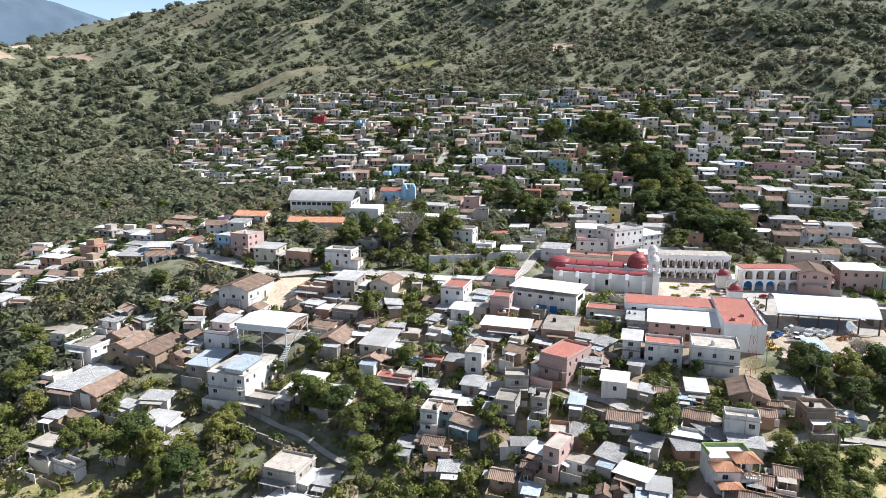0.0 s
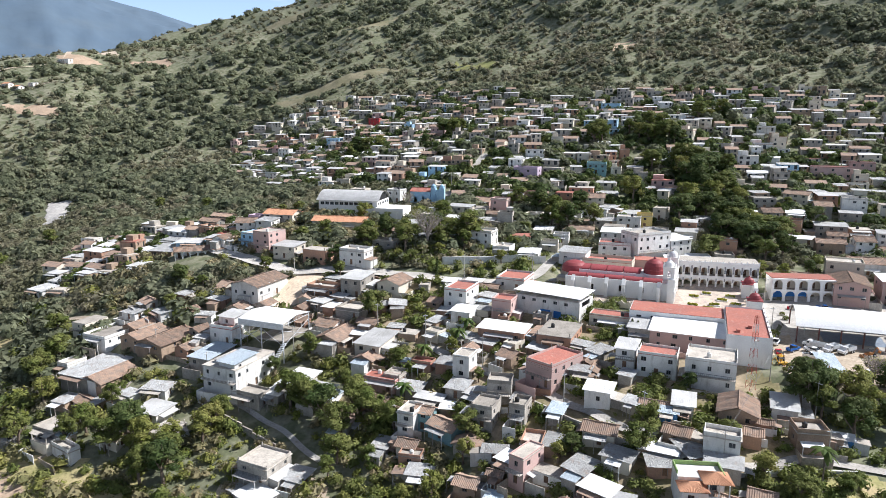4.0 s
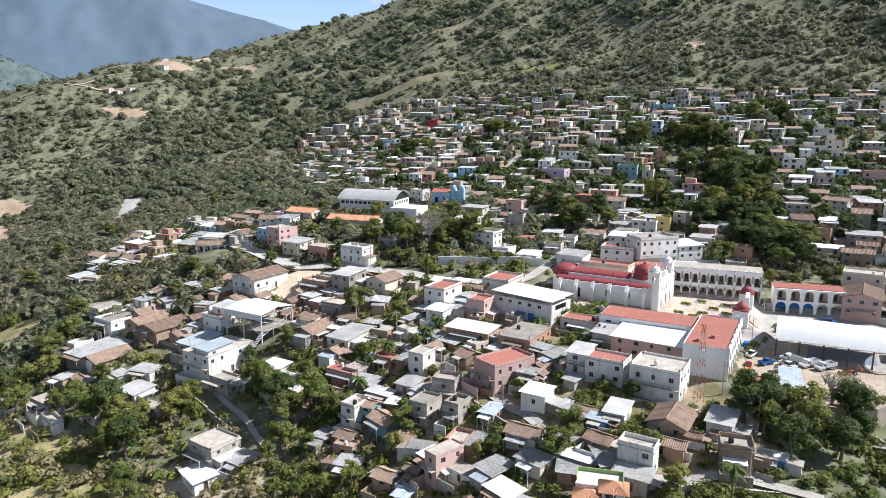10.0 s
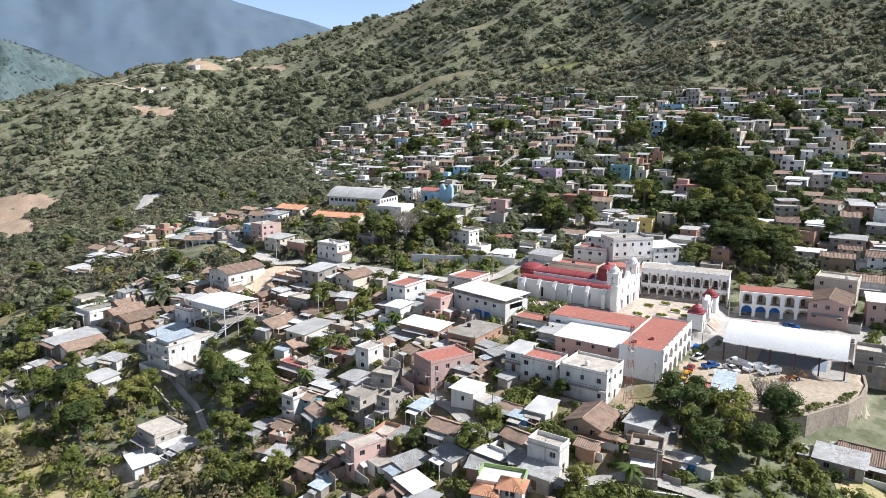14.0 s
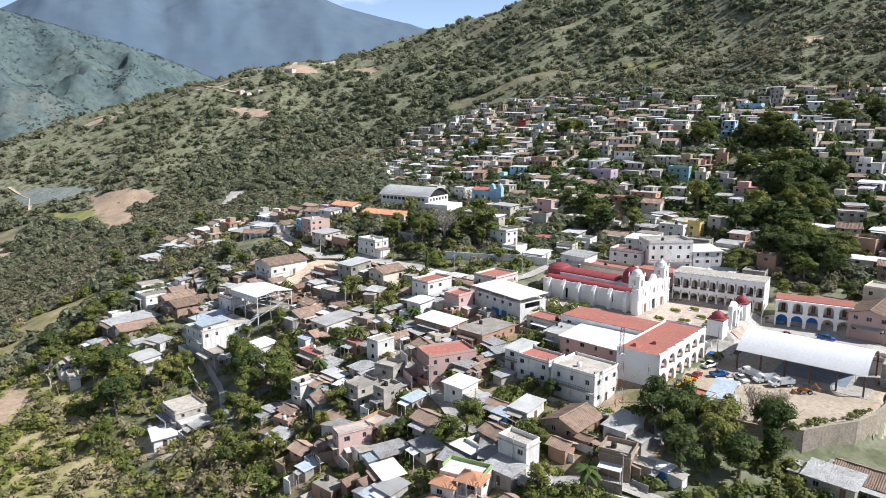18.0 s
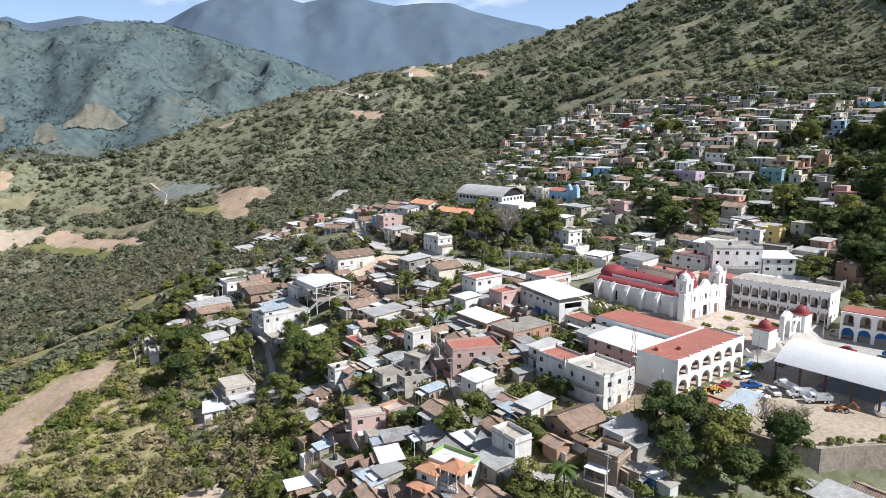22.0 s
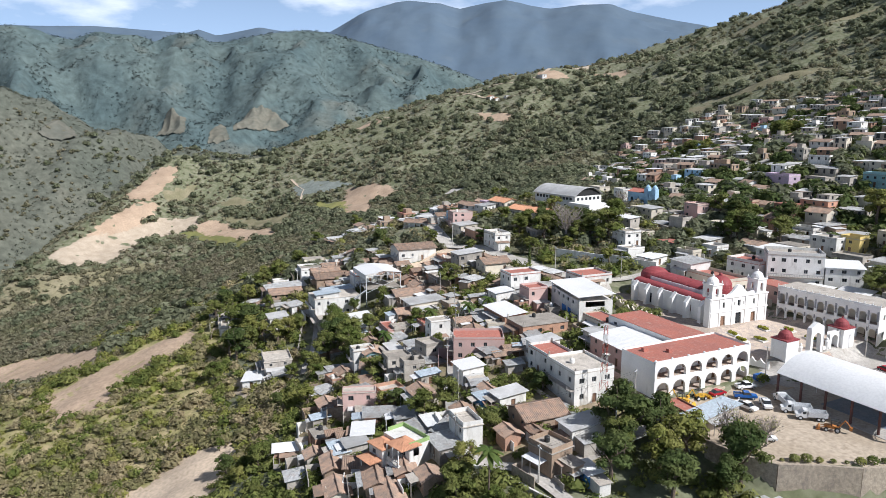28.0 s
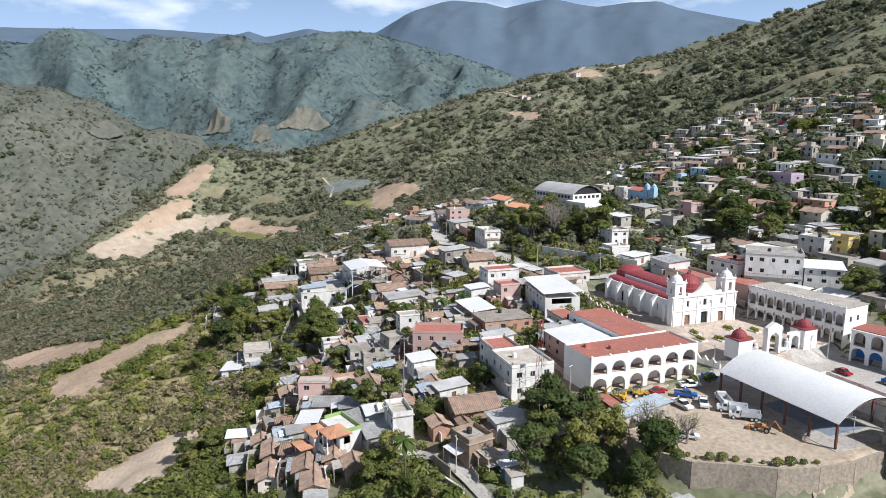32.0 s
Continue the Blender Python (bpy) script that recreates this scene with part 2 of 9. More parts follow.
M = {
    "white": surface("white_paint", (0.76, 0.74, 0.70), (0.65, 0.63, 0.59), 0.3, 5, 0.85, stain=(0.36, 0.33, 0.28), grain=(0.9, 1.06), stained=(0.54, 0.86)),
    "chalk": surface("whitewashed_plaster", (0.84, 0.82, 0.79), (0.78, 0.76, 0.73), 0.25, 5, 0.85, stain=(0.50, 0.46, 0.40), grain=(0.94, 1.04), stained=(0.64, 0.95)),
    "greypaint": surface("grey_panel_paint", (0.30, 0.30, 0.31), (0.25, 0.25, 0.26), 0.5, 5, 0.9),
    "cream": surface("cream_paint", (0.66, 0.60, 0.49), (0.56, 0.50, 0.41), 0.3, 5, 0.9, stain=(0.36, 0.32, 0.27), grain=(0.92, 1.05), stained=(0.62, 0.92)),
    "block": surface("concrete_block", (0.42, 0.385, 0.335), (0.31, 0.28, 0.245), 0.4, 4, 0.95, stain=(0.22, 0.20, 0.18), tint=0.25),
    "brick": surface("bare_brick", (0.42, 0.25, 0.17), (0.34, 0.21, 0.15), 0.4, 6, 0.95, stain=(0.24, 0.18, 0.14), tint=0.2),
    "adobe": surface("adobe", (0.38, 0.28, 0.20), (0.30, 0.22, 0.16), 0.4, 5, 0.97, stain=(0.2, 0.15, 0.11), tint=0.2),
    "pink": surface("pink_paint", (0.56, 0.38, 0.34), (0.50, 0.36, 0.32), 0.3, 5, 0.9, stain=(0.34, 0.27, 0.24), grain=(0.92, 1.05), stained=(0.62, 0.92)),
    "turquoise": surface("turquoise_paint", (0.24, 0.40, 0.42), (0.25, 0.38, 0.40), 0.3, 5, 0.9, stain=(0.2, 0.26, 0.26)),
    "blue": surface("blue_paint", (0.08, 0.26, 0.58), (0.12, 0.30, 0.58), 0.3, 5, 0.85, stain=(0.2, 0.24, 0.3)),
    "skyblue": surface("sky_blue_paint", (0.34, 0.52, 0.68), (0.37, 0.53, 0.66), 0.3, 5, 0.85),
    "lilac": surface("lilac_paint", (0.56, 0.43, 0.53), (0.5, 0.4, 0.48), 0.3, 5, 0.9),
    "yellow": surface("yellow_paint", (0.70, 0.55, 0.20), (0.66, 0.50, 0.20), 0.3, 5, 0.9),
    "green": surface("green_paint", (0.34, 0.52, 0.42), (0.32, 0.47, 0.40), 0.3, 5, 0.9, stain=(0.2, 0.28, 0.2)),
    "orange": surface("orange_paint", (0.56, 0.30, 0.20), (0.50, 0.28, 0.2), 0.3, 5, 0.9),
    "redwall": surface("red_paint", (0.52, 0.06, 0.07), (0.46, 0.06, 0.06), 0.3, 5, 0.8),
    "flatroof": surface("cement_roof", (0.46, 0.415, 0.36), (0.35, 0.315, 0.27), 0.35, 3, 0.95, stain=(0.2, 0.18, 0.16), tint=0.3),
    "sheet": surface("zinc_sheet", (0.58, 0.57, 0.555), (0.45, 0.44, 0.42), 0.22, 2, 0.5, 0.1, stain=(0.42, 0.37, 0.32), tint=0.25, stripes=0.35, grain=(0.92, 1.05), stained=(0.62, 0.92)),
    "whitesheet": surface("white_painted_sheet", (0.80, 0.79, 0.775), (0.74, 0.735, 0.72), 0.1, 2, 0.45, 0.1, tint=0.04, stripes=0.2, grain=(0.92, 1.05), stained=(0.62, 0.92)),
    "greysheet": surface("weathered_sheet", (0.50, 0.50, 0.49), (0.38, 0.37, 0.355), 0.3, 2, 0.5, 0.1, stain=(0.30, 0.21, 0.15), tint=0.22, stripes=0.6),
    "bluesheet": surface("bluish_sheet", (0.52, 0.58, 0.63), (0.46, 0.53, 0.58), 0.3, 2, 0.45, 0.1, tint=0.1, stripes=0.5),
    "redroof": surface("red_roof_coating", (0.40, 0.15, 0.11), (0.34, 0.14, 0.11), 0.2, 3, 0.85, stain=(0.40, 0.27, 0.22), tint=0.15),
    "tile": surface("clay_tile", (0.37, 0.25, 0.18), (0.25, 0.19, 0.15), 0.7, 7, 0.92, 0.3, stain=(0.17, 0.14, 0.12), tint=0.22),
    "newtile": surface("orange_clay_tile", (0.56, 0.29, 0.17), (0.48, 0.25, 0.15), 0.7, 7, 0.9, 0.3, tint=0.1),
    "dome": surface("red_dome_paint", (0.31, 0.065, 0.070), (0.27, 0.065, 0.068), 0.4, 4, 0.55, tint=0.05),
    "glass": surface("dark_window_glass", (0.03, 0.035, 0.04), (0.05, 0.055, 0.06), 0.5, 3, 0.15, 0.0, tint=0.4),
    "frame": surface("window_frame_paint", (0.30, 0.29, 0.28), (0.2, 0.2, 0.2), 2, 5, 0.7, tint=0.5),
    "door": surface("door_paint", (0.22, 0.13, 0.08), (0.16, 0.10, 0.07), 1, 6, 0.7, tint=0.4),
    "bluedoor": surface("blue_door", (0.05, 0.20, 0.60), (0.06, 0.22, 0.55), 1, 6, 0.6),
    "steel": surface("painted_steel", (0.62, 0.63, 0.64), (0.52, 0.53, 0.54), 1, 5, 0.5),
    "darksteel": surface("dark_red_steel", (0.16, 0.07, 0.06), (0.12, 0.06, 0.05), 1, 5, 0.6),
    "redsteel": surface("red_white_mast_red", (0.5, 0.10, 0.07), (0.45, 0.12, 0.08), 1, 5, 0.6),
    "pave": surface("plaza_paving", (0.54, 0.44, 0.34), (0.40, 0.33, 0.29), 0.6, 3, 0.9, stain=(0.30, 0.26, 0.23)),
    "dirt": surface("pale_dirt", (0.52, 0.43, 0.33), (0.43, 0.35, 0.26), 0.12, 1.2, 0.97, 0.4, stain=(0.30, 0.24, 0.17)),
    "roadtan": surface("pale_tan_road", (0.68, 0.54, 0.40), (0.58, 0.46, 0.34), 0.12, 1.2, 0.97, 0.4, stain=(0.42, 0.33, 0.22)),
    "scraped": surface("scraped_reddish_earth", (0.47, 0.35, 0.25), (0.39, 0.285, 0.20), 0.06, 0.7, 0.97, 0.5, stain=(0.28, 0.22, 0.13)),
    "road": surface("concrete_street", (0.48, 0.45, 0.41), (0.40, 0.37, 0.33), 0.3, 2, 0.95, stain=(0.30, 0.27, 0.23)),
    "drygrass": surface("dry_grass_field", (0.46, 0.37, 0.21), (0.27, 0.26, 0.10), 0.16, 1.5, 0.97, 0.5, stain=(0.17, 0.18, 0.06)),
    "field": surface("yellow_green_crop", (0.25, 0.235, 0.085), (0.19, 0.20, 0.07), 0.1, 1.5, 0.97, 0.5),
    "palegrass": surface("pale_dry_slope", (0.27, 0.235, 0.15), (0.19, 0.175, 0.10), 0.06, 0.8, 0.97, 0.5, stain=(0.11, 0.115, 0.055)),
    "net": surface("grey_green_crop_rows", (0.24, 0.26, 0.235), (0.17, 0.19, 0.165), 0.3, 0.5, 0.9, 0.5),
    "stonewall": surface("retaining_stone", (0.42, 0.35, 0.27), (0.29, 0.245, 0.195), 1.6, 5, 0.95, 0.5, stain=(0.2, 0.17, 0.15)),
    "farfield": surface("far_clearing", (0.165, 0.155, 0.122), (0.125, 0.128, 0.105), 0.02, 0.1, 0.98, 0.2),
    "rock": surface("pale_rock", (0.55, 0.52, 0.48), (0.40, 0.37, 0.34), 0.5, 3, 0.95, 0.5),
    "bark": surface("bark", (0.20, 0.15, 0.11), (0.13, 0.10, 0.08), 2, 9, 0.95, 0.5),
    "drybark": surface("grey_dry_branches", (0.38, 0.33, 0.30), (0.28, 0.24, 0.21), 2, 9, 0.95, 0.5),
    "leaf": leaf_material("green_leaves", (0.115, 0.148, 0.034), (0.205, 0.214, 0.066), 0.16),
    "leaf_dark": leaf_material("dark_leaves", (0.068, 0.102, 0.030), (0.132, 0.156, 0.050), 0.16),
    "leaf_light": leaf_material("yellow_green_leaves", (0.19, 0.21, 0.045), (0.28, 0.27, 0.085), 0.16),
    # Hillside leaves: paler and bluer than near ones, haze mixed into the colour.
    "scrub": leaf_material("hazed_scrub_leaves", (0.196, 0.194, 0.112), (0.278, 0.252, 0.172), 0.03, 0.5),
    "woodleaf": leaf_material("hazed_hill_woods", (0.168, 0.188, 0.112), (0.254, 0.260, 0.162), 0.05, 0.5),
    "dryleaf": leaf_material("dry_slope_scrub", (0.20, 0.195, 0.085), (0.34, 0.28, 0.165), 0.09),
    # Range foliage: distance haze is put into these blue-greens.
    "hazed_leaf": leaf_material("mountain_woods", (0.074, 0.100, 0.100), (0.106, 0.128, 0.122), 0.006),
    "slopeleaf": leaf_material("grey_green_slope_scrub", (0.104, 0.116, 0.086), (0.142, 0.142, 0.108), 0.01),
    "earth": surface("trodden_earth", (0.36, 0.285, 0.20), (0.20, 0.175, 0.09), 0.12, 1.5, 0.97, 0.5, stain=(0.14, 0.14, 0.06)),
    "limegreen": surface("lime_green_paint", (0.30, 0.42, 0.16), (0.27, 0.38, 0.15), 0.5, 5, 0.9),
    "palmleaf": leaf_material("palm_fronds", (0.07, 0.12, 0.03), (0.12, 0.15, 0.04), 0.3),
    "tyre": surface("tyre_rubber", (0.02, 0.02, 0.02), (0.03, 0.03, 0.03), 2, 8, 0.9),
    "carwhite": surface("white_car_paint", (0.78, 0.78, 0.78), (0.76, 0.76, 0.75), 1, 8, 0.25, 0.0),
    "carblue": surface("blue_car_paint", (0.03, 0.12, 0.42), (0.03, 0.13, 0.40), 1, 8, 0.25, 0.0),
    "carred": surface("dark_red_car_paint", (0.35, 0.02, 0.03), (0.32, 0.02, 0.03), 1, 8, 0.25, 0.0),
    "machine": surface("yellow_machine_paint", (0.68, 0.40, 0.04), (0.58, 0.34, 0.05), 1, 5, 0.5, 0.0),
    "orangemachine": surface("orange_machine_paint", (0.55, 0.22, 0.06), (0.48, 0.2, 0.06), 1, 5, 0.5, 0.0),
    "tank": surface("black_tank_plastic", (0.03, 0.03, 0.03), (0.04, 0.04, 0.04), 1, 5, 0.5),
    "yellowshrub": leaf_material("yellow_planter_shrubs", (0.36, 0.33, 0.03), (0.28, 0.30, 0.05), 0.8),
    "bluelines": surface("blue_court_floor", (0.16, 0.20, 0.26), (0.2, 0.23, 0.28), 0.5, 3, 0.8),
}


def ground_material():
    """Dry hillside: olive scrub, dry grass and bare earth, mixed by slope-free noise at several sizes."""
    m = surface("hillside_ground", (0.172, 0.178, 0.110), (0.232, 0.220, 0.152), 0.022, 0.9, 0.98, 0.6)
    nt = m.node_tree
    L, N = nt.links.new, nt.nodes.new
    geo = N("ShaderNodeNewGeometry")
    n = N("ShaderNodeTexNoise")
    n.inputs["Scale"].default_value, n.inputs["Detail"].default_value = 0.22, 8
    L(geo.outputs["Position"], n.inputs["Vector"])
    r = N("ShaderNodeMapRange")
    r.inputs[1].default_value, r.inputs[2].default_value = 0.44, 0.58
    L(n.outputs["Fac"], r.inputs[0])
    mx = N("ShaderNodeMix")
    mx.data_type = "RGBA"
    first = [x for x in nt.nodes if x.bl_idname == "ShaderNodeMix"][0]
    fin = [x for x in nt.nodes if x.bl_idname == "ShaderNodeVectorMath"][0]
    L(first.outputs[2], mx.inputs[6])
    mx.inputs[7].default_value = (0.125, 0.135, 0.074, 1)
    L(r.outputs[0], mx.inputs[0])
    L(mx.outputs[2], fin.inputs[0])
    return m


def mountain_material(name, a, b, bare, grain, relief_m, contrast):
    """Wooded slopes far off: two tones of forest, bare tan patches, relief of single trees and gullies. For the two
    ranges every tone is shifted to haze blue.
    """
    m = surface(name, a, b, 0.006, grain, 0.98, 1.0)
    nt = m.node_tree
    L, N = nt.links.new, nt.nodes.new
    geo = N("ShaderNodeNewGeometry")
    n = N("ShaderNodeTexNoise")
    n.inputs["Scale"].default_value, n.inputs["Detail"].default_value = 0.0055, 8
    L(geo.outputs["Position"], n.inputs["Vector"])
    r = N("ShaderNodeMapRange")
    r.inputs[1].default_value, r.inputs[2].default_value = 0.60, 0.74
    L(n.outputs["Fac"], r.inputs[0])
    mx = N("ShaderNodeMix")
    mx.data_type = "RGBA"
    first = [x for x in nt.nodes if x.bl_idname == "ShaderNodeMix"][0]
    fin = [x for x in nt.nodes if x.bl_idname == "ShaderNodeVectorMath"][0]
    L(first.outputs[2], mx.inputs[6])
    mx.inputs[7].default_value = rgb(bare)
    L(r.outputs[0], mx.inputs[0])
    L(mx.outputs[2], fin.inputs[0])
    bp = [x for x in nt.nodes if x.bl_idname == "ShaderNodeBump"][0]
    bp.inputs["Distance"].default_value = relief_m
    clumps = [x for x in nt.nodes if x.bl_idname == "ShaderNodeMapRange" and abs(x.inputs[4].default_value - 1.16) < 0.001][0]
    clumps.inputs[3].default_value, clumps.inputs[4].default_value = contrast
    return m


M["ground"] = ground_material()
# Nearer range: bluish tones paint aerial haze into the forest colour.
M["range_near"] = mountain_material("haze_tinted_wooded_mountain", (0.074, 0.106, 0.108), (0.100, 0.131, 0.125), (0.128, 0.140, 0.122), 0.05, 3.0, (0.72, 1.22))
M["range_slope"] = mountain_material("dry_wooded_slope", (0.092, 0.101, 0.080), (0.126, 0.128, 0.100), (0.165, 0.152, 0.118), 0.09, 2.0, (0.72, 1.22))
# Farthest range: the strong blue is air haze painted into all three tones.
M["range_far"] = mountain_material("haze_painted_blue_mountain", (0.092, 0.130, 0.176), (0.100, 0.137, 0.178), (0.107, 0.140, 0.174), 0.02, 1.0, (0.97, 1.03))

# ---- the lie of the land ----
BROAD = (-1500, -440, 240, np.array([
    [-221, -198, -173, -156, -144, -128, -124, -113, -108, -125, -152],
    [-221, -206, -195, -187, -151, -114, -113, -79, -64, -75, -85],
    [-224, -202, -225, -220, -133, -90, -58, -19, -32, -22, -7],
    [-238, -204, -213, -142, -98, -30, 29, -7, -3, 45, 85],
    [-236, -188, -122, 44, -18, -14, 35, 80, 80, 122, 179],
    [-188, -121, -67, 90, 97, 60, 83, 156, 192, 228, 274],
    [-129, -60, 1, 105, 123, 175, 234, 262, 296, 334, 376],
    [-80, -11, 56, 136, 203, 273, 316, 343, 383, 433, 482],
    [-37, 36, 117, 213, 317, 377, 397, 423, 468, 526, 586],
], float))
TOWN = (-240, 30, 60, np.array([
    [-13, -10.7, -8.1, -7.4, -8.4, -0.6, -1.6, -5.2, -8.8],
    [-12.6, -7.1, -0.2, -2.9, -9.1, 4.8, 1.5, -7.3, -12.9],
    [-11, -3.8, 3.4, -5.8, -3.1, 13.7, 4.1, -10.1, -14.3],
    [-7.2, -1.4, 4.8, -0.8, 0.1, 2.7, -2, -7.5, -9.5],
    [-2.7, 2.5, 8.4, 5.8, 1.4, -7.4, -7.8, -2.8, -3.5],
    [-2.1, -1.7, -0.2, -1.8, -2.5, -5.2, -3.6, 0.9, -2.9],
    [-3.4, -4.1, -3.1, -0.2, 3.3, 0.1, -2.7, -2.6, -6.7],
    [-5.4, -4.7, -2.1, 3.3, 8.7, 10.4, 10.2, 5.5, -6.2],
], float))


def spline(u):
    a = np.abs(u)
    return np.where(a < 1, (4 - 6 * a**2 + 3 * a**3) / 6, np.where(a < 2, (2 - a) ** 3 / 6, 0))


def relief(x, y, grid):
    x0, y0, pitch, k = grid
    if pitch > 200:
        x, y = np.clip(x, x0 + pitch, x0 + pitch * (k.shape[1] - 2)), np.clip(y, y0 + pitch, y0 + pitch * (k.shape[0] - 2))
    bx = spline((x[:, None] - x0) / pitch - np.arange(k.shape[1]))
    by = spline((y[:, None] - y0) / pitch - np.arange(k.shape[0]))
    return np.einsum("ij,jk,ik->i", by, k, bx)


def spur(x, y):
    """The side ridge across the valley that carries the bulldozed fields."""
    ax, ay, bx, by = -605.0, 140.0, -825.0, 370.0
    s = np.clip(((x - ax) * (bx - ax) + (y - ay) * (by - ay)) / ((bx - ax) ** 2 + (by - ay) ** 2), 0, 1)
    return (48 + 50 * s) * np.exp(-(np.hypot(x - ax - s * (bx - ax), y - ay - s * (by - ay)) / 90) ** 2)


def crest(x, y):
    """The long shoulder along which the hill drops to the valley."""
    near, lift = np.full(x.shape, 1e9), np.zeros(x.shape)
    for (ax, ay, ah), (bx, by, bh) in zip(CREST, CREST[1:]):
        s = np.clip(((x - ax) * (bx - ax) + (y - ay) * (by - ay)) / ((bx - ax) ** 2 + (by - ay) ** 2), 0, 1)
        d = np.hypot(x - ax - s * (bx - ax), y - ay - s * (by - ay))
        lift = np.where(d < near, ah + (bh - ah) * s, lift)
        near = np.minimum(near, d)
    return lift * np.exp(-((near / 105) ** 2))


def ramp(a, lo, hi):
    s = np.clip((a - lo) / (hi - lo), 0, 1)
    return s * s * (3 - 2 * s)


# level places: centre, half sizes, turn, height
LEVELS = [
    (90.0, 232.0, 16.0, 14.0, -14, -2.2),
    (88.0, 190.0, 7.0, 15.0, -14, -4.6),
    (118.0, 228.0, 14.0, 14.0, -14, -4.6),
    (57.0, 236.0, 20.0, 11.0, -14, -1.6),
    (-52.0, 313.0, 22.0, 14.0, 24, 12.5),
]
YARD = [(91, 172), (97, 168.5), (104, 169), (111, 168.5), (116.4, 170), (121.3, 175.2), (126.3, 179.6), (130.2, 185.5), (132.8, 192), (134, 200), (134, 212), (106, 216), (96, 207)]
PX, PY = 90.0, 30.0
AZ_FAR = [10, 22, 29.4, 31.7, 34.6, 36.2, 38.3, 40.9, 42.6, 44.4, 46.0, 48.0, 49.8, 52.0, 53.0, 54.8, 55.9, 57.1, 58.4, 61.1, 63.8, 65.6, 67.1, 68.4, 69.4, 72.3, 75.5, 79.7, 95, 120]
EL_FAR = [0, 5, 7.1, 7.6, 8.3, 8.9, 8.9, 8.7, 9.0, 9.4, 9.2, 8.8, 9.2, 9.4, 9.3, 8.8, 8.4, 7.7, 7.0, 6.8, 7.2, 6.8, 6.5, 6.9, 6.6, 6.7, 6.8, 6.6, 6, 3]
AZ_MID = [34, 42, 46.6, 51.3, 54.1, 57.3, 58.6, 60.4, 62.3, 64.1, 65.8, 67.2, 68.2, 69.3, 70.3, 71.2, 72.2, 74.0, 75.0, 75.8, 76.8, 78.0, 78.9, 80.0, 81.1, 82.2, 83.1, 84.7, 95, 130]
EL_MID = [0, 1.6, 3.7, 5.3, 6.0, 6.8, 7.1, 7.1, 6.9, 6.6, 6.2, 6.1, 6.6, 6.7, 6.4, 6.0, 6.4, 6.4, 6.6, 6.3, 5.9, 6.1, 6.5, 6.7, 6.6, 6.1, 5.4, 5.5, 6, 3]
# the dry slope across the deep valley, nearer than the ranges
AZ_SLOPE, EL_SLOPE = [67.0, 69.0, 70.9, 72.9, 76.9, 80.7, 84.2, 90.5, 130], [-9, -3.2, -1.2, 0.0, 1.2, 2.6, 3.3, 4.2, 5]
# crest of the town's own hill: x, y, added height
CREST = [(-790, 470, 10), (-745, 600, 18), (-725, 690, 20), (-660, 770, 19), (-615, 860, 19), (-590, 960, 21), (-615, 1110, 21), (-575, 1205, 12), (-480, 1240, 1)]


def lumps(x, y, size, seed):
    """Smooth pseudo-random relief between -1 and 1, cheap on whole arrays."""
    out = np.zeros_like(x)
    rng = np.random.RandomState(seed)
    for k in range(7):
        a, p, f = rng.uniform(0, 6.28), rng.uniform(0, 6.28), rng.uniform(0.7, 1.6) / size * 6.28
        out += np.sin((x * math.cos(a) + y * math.sin(a)) * f + p + 1.3 * np.sin((y * math.cos(a) - x * math.sin(a)) * f * 0.6 + 2 * p))
    return out / 4.0


